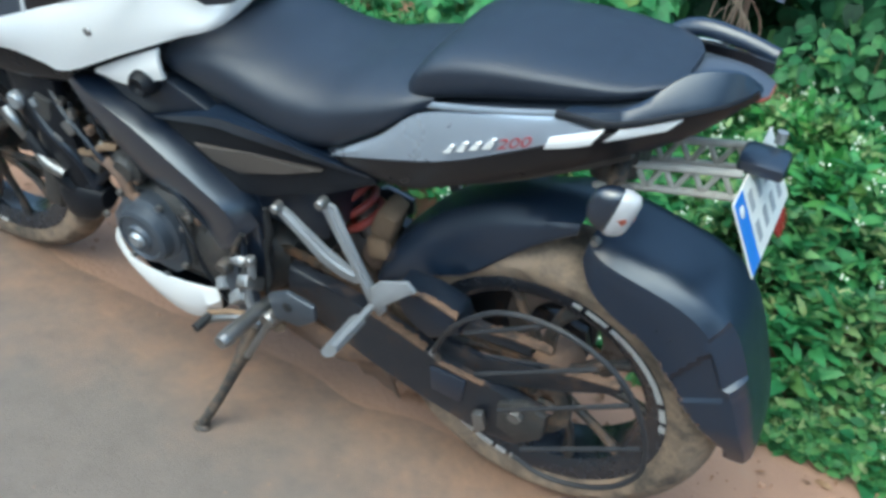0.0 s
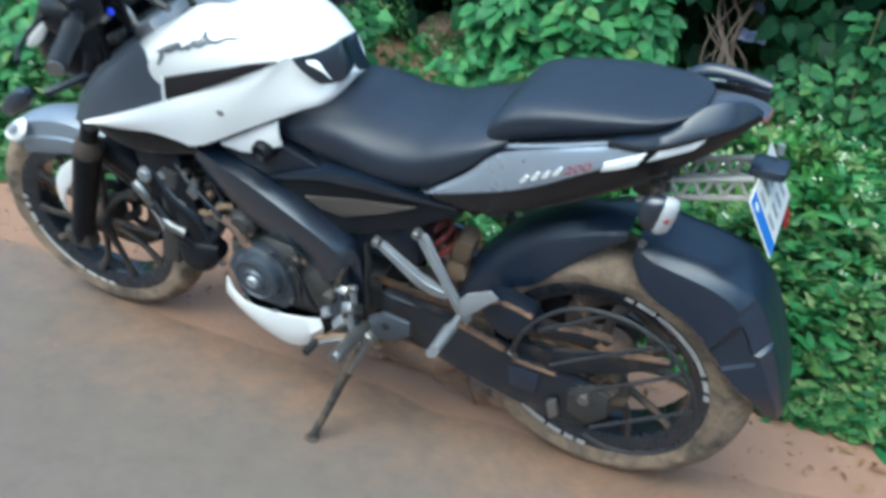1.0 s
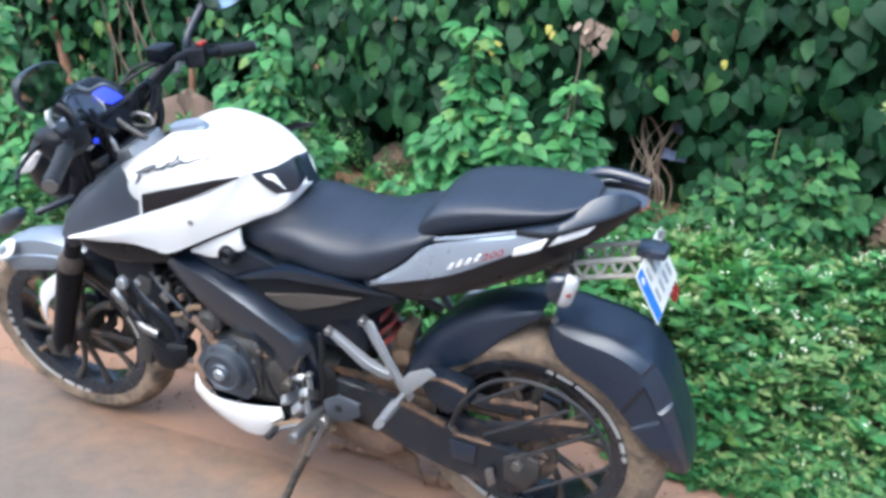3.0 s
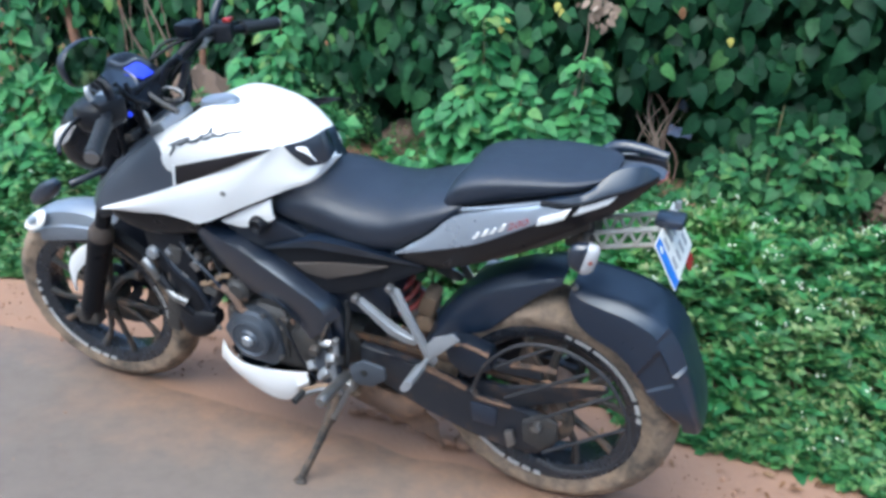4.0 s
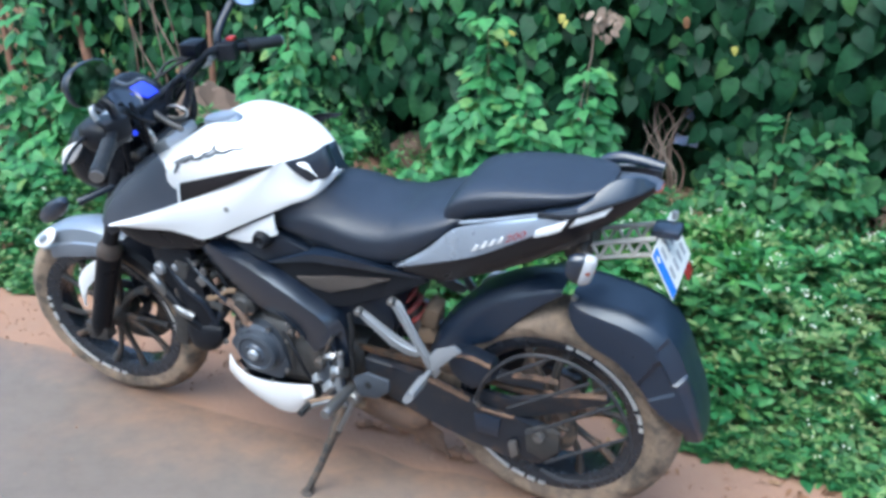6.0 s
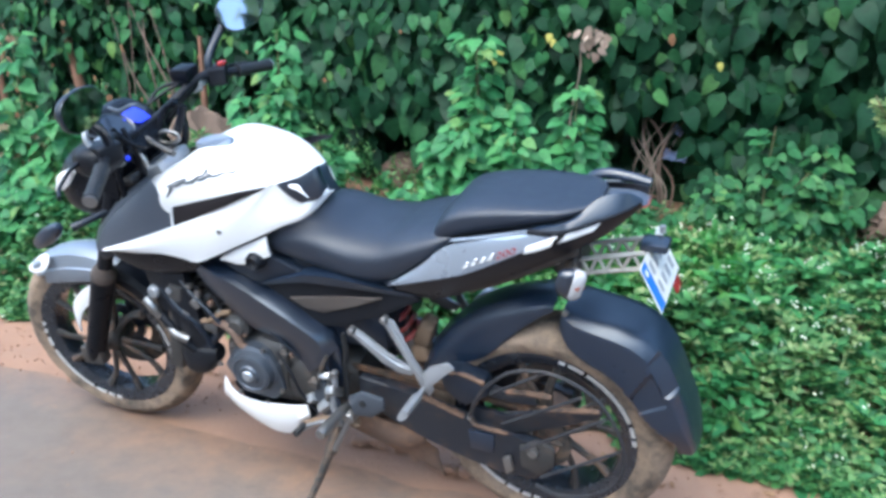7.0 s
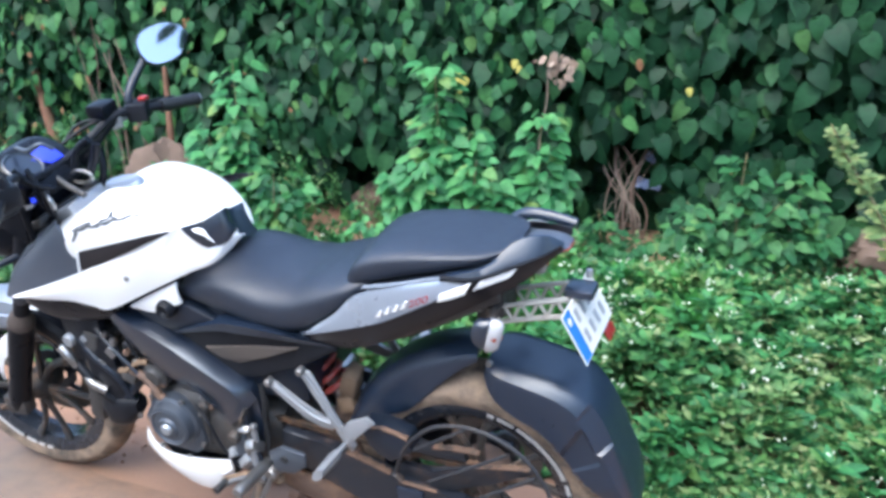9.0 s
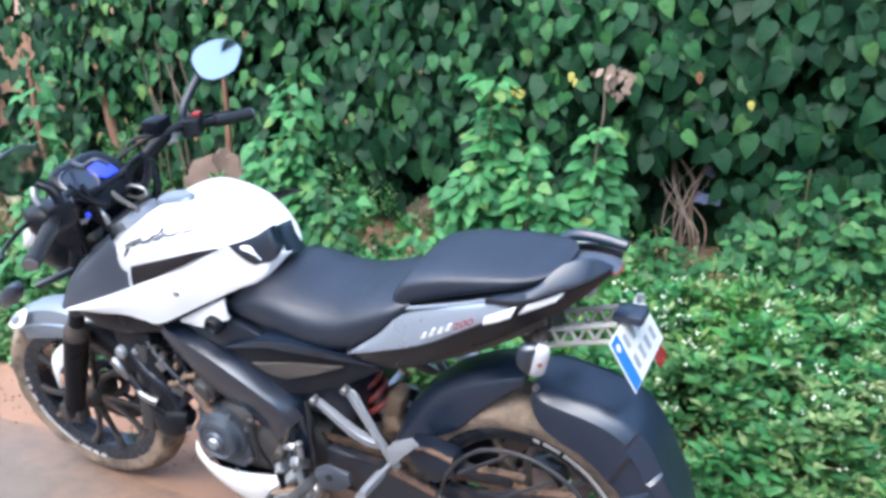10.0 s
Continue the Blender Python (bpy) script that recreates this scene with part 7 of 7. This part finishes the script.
scrap("plastic_scrap", "blue plastic scrap in the hollow under the hedge", -0.085, 2.18, 0.516, 0.11, 0.05, LITTER, pose(0, 0, 0, 55, 6, 6))
scrap("plastic_scrap", "small blue plastic scrap caught in the vine", -0.08, 2.18, 0.635, 0.05, 0.04, LITTER, pose(0, 0, 0, 75, 30, 20))
scrap("paper_scrap", "crumpled white paper scrap on the verge", 0.80, 0.41, 0.012, 0.10, 0.09, PLATE_W, pose(0, 0, 0, 4, -5, 30))
scrap("paper_scrap", "small crumpled white paper scrap on the verge", 0.275, 0.47, 0.10, 0.03, 0.035, PLATE_W, pose(0, 0, 0, 50, 10, 10))

for k in range(12):
    x = -0.70 + 0.042 * k + random.gauss(0, 0.012)
    y = 0.115 - 0.12 * (x + 0.70) / 0.5 * 0.6 + random.gauss(0, 0.012)
    r = random.uniform(0.010, 0.022)
    ob = stone("earth_clod", "clod of dried red earth on the road's edge", x, y, max(bank(x, y), 0.004) + 0.3 * r, 1.3 * r, r, 0.7 * r, SOIL, 1.7 * k)
    tagged(ob, group="clods of red earth")


def crumbs(n):
    """Clods and grit strewn along the red strip beside the asphalt."""
    bm = bmesh.new()
    for _ in range(n):
        x = random.uniform(-3.2, 1.6)
        y = random.gauss(0.2, 0.11) if random.random() < 0.85 else random.uniform(-0.6, 0.1)
        s = abs(random.gauss(0, 0.0032)) + 0.001
        if y < 0.05:
            s *= 0.5
        m = Matrix.Translation((x, y, max(bank(x, y), 0.004 if y < road_edge(x) else -1) + s * 0.4)) @ Euler((random.random() * 3, random.random() * 3, 0)).to_matrix().to_4x4() @ Matrix.Diagonal((1, random.uniform(0.6, 1), random.uniform(0.5, 0.9), 1))
        bmesh.ops.create_icosphere(bm, subdivisions=1, radius=s, matrix=m)
    return bm


tagged(part("grit", crumbs(1300), SOIL, None, "", 0), "red clods and grit along the road's edge", "grit", kind="stuff")
n = 160
x, y = np.random.uniform(-2.6, 1.4, n), np.random.normal(0.27, 0.07, n)
foliage("leaf_litter", "narrow", np.stack([x, y, soil_z(x, y) + 0.006], 1), np.concatenate([np.random.normal(0, 1, (n, 2)), np.full((n, 1), 0.05)], 1), np.stack([rnd(n, 0.2)[:, 0], rnd(n, 0.2)[:, 0], np.ones(n)], 1), np.random.uniform(0.015, 0.045, n), DRYLEAF, None, "dry straw and leaf litter along the weeds", "leaf litter")

# the hedge's nearest large leaves, one by one
variants = []
for k in range(6):
    me = leaves_mesh("leaf", "heart", np.zeros((1, 3)), np.array([[0.0, -0.15 - 0.06 * k, -1.0]]), np.array([[0.12 * (k - 2.5), -1.0, 0.35]]), np.array([0.066 + 0.007 * k]))
    me.materials.append(VINE)
    variants.append(me)
for k in range(300):
    while True:
        x, z = random.uniform(-1.9, 1.1), random.uniform(0.66, 1.5)
        if not ((x + 0.17) / 0.20) ** 2 + ((z - 0.50) / 0.26) ** 2 < 1.0:
            break
    y = float(bumps(np.array([x]), np.array([z]))[0]) - random.uniform(0.02, 0.08)
    ob = new("leaf", variants[k % 6])
    ob.parent = hedge
    ob.matrix_basis = Matrix.Translation((x, y, z)) @ Euler((random.gauss(0, 0.25), random.gauss(0, 0.45), random.gauss(0, 0.4))).to_matrix().to_4x4() @ Matrix.Scale(random.uniform(0.8, 1.25), 4)


# ---- roadside trees, which the mirrors show ----
def tree(x, y, h, spread, n, s0=0.12, s1=0.24):
    root = new("tree")
    root.location = (x, y, 0.0)
    tagged(root, "leafy dark green tree beside the road", "tree", "roadside trees")
    part("trunk", tube([(0, 0, -0.1), (0.1, 0.05, h * 0.25), (0.0, 0.1, h * 0.5), (0.05, 0.05, h * 0.8)], [0.20, 0.15, 0.11, 0.05], 12), TWIG, root)
    tips = []
    for k in range(12):
        a = 2.4 * k
        z = h * random.uniform(0.35, 0.62)
        e = Vector((spread * math.cos(a) * random.uniform(0.5, 1), spread * math.sin(a) * random.uniform(0.5, 1), z + h * random.uniform(0.02, 0.33)))
        part("limb", tube([(0.03, 0.08, z * 0.9), e * 0.5 + Vector((0, 0, z * 0.5)), e], [0.07, 0.05, 0.015], 8), TWIG, root)
        tips.append(e)
    c = np.array([tips[i % len(tips)][:] for i in range(60)]) * np.random.uniform(0.55, 1.08, (60, 1)) + np.array([0, 0, 0.1 * h])
    p = c[np.random.randint(0, 60, n)] + np.random.normal(0, 0.32, (n, 3))
    foliage("crown", "ovate", p, rnd(n, 0.6) + np.array([0, 0, -0.5]), rnd(n, 0.5) + np.array([0, 0, 1.0]), np.random.uniform(s0, s1, n), VINE, root)


random.seed(11)
np.random.seed(11)
tree(-11.5, -8.0, 6.5, 2.6, 3200)
tree(11.5, -7.8, 7.5, 2.6, 3200)
tree(7.6, 0.65, 11.0, 3.2, 420, 0.30, 0.60)



# ---- an unseen hedge, added across the road to darken the paint's side reflections ----
n = 5200
x, z = np.random.uniform(-13, 13, n), np.random.uniform(0.1, 1.0, n) ** 0.9 * 3.6
y = -7.4 + np.random.uniform(-0.5, 0.5, n) + 0.3 * np.sin(x * 0.9)
z *= 0.8 + 0.2 * np.sin(x * 0.7 + 1.0)
unseen_hedge = new("unseen_hedge")
unseen_hedge.location = (0, 0, 0)
tagged(unseen_hedge, "unseen leafy dark green hedge, added to darken side reflections", "hedge")
foliage("hedge_leaves", "ovate", np.stack([x, y, z], 1), rnd(n, 0.6) + np.array([0, 0, -0.6]), rnd(n, 0.5) + np.array([0, 0.8, 0.6]), np.random.uniform(0.22, 0.42, n), VINE, unseen_hedge)
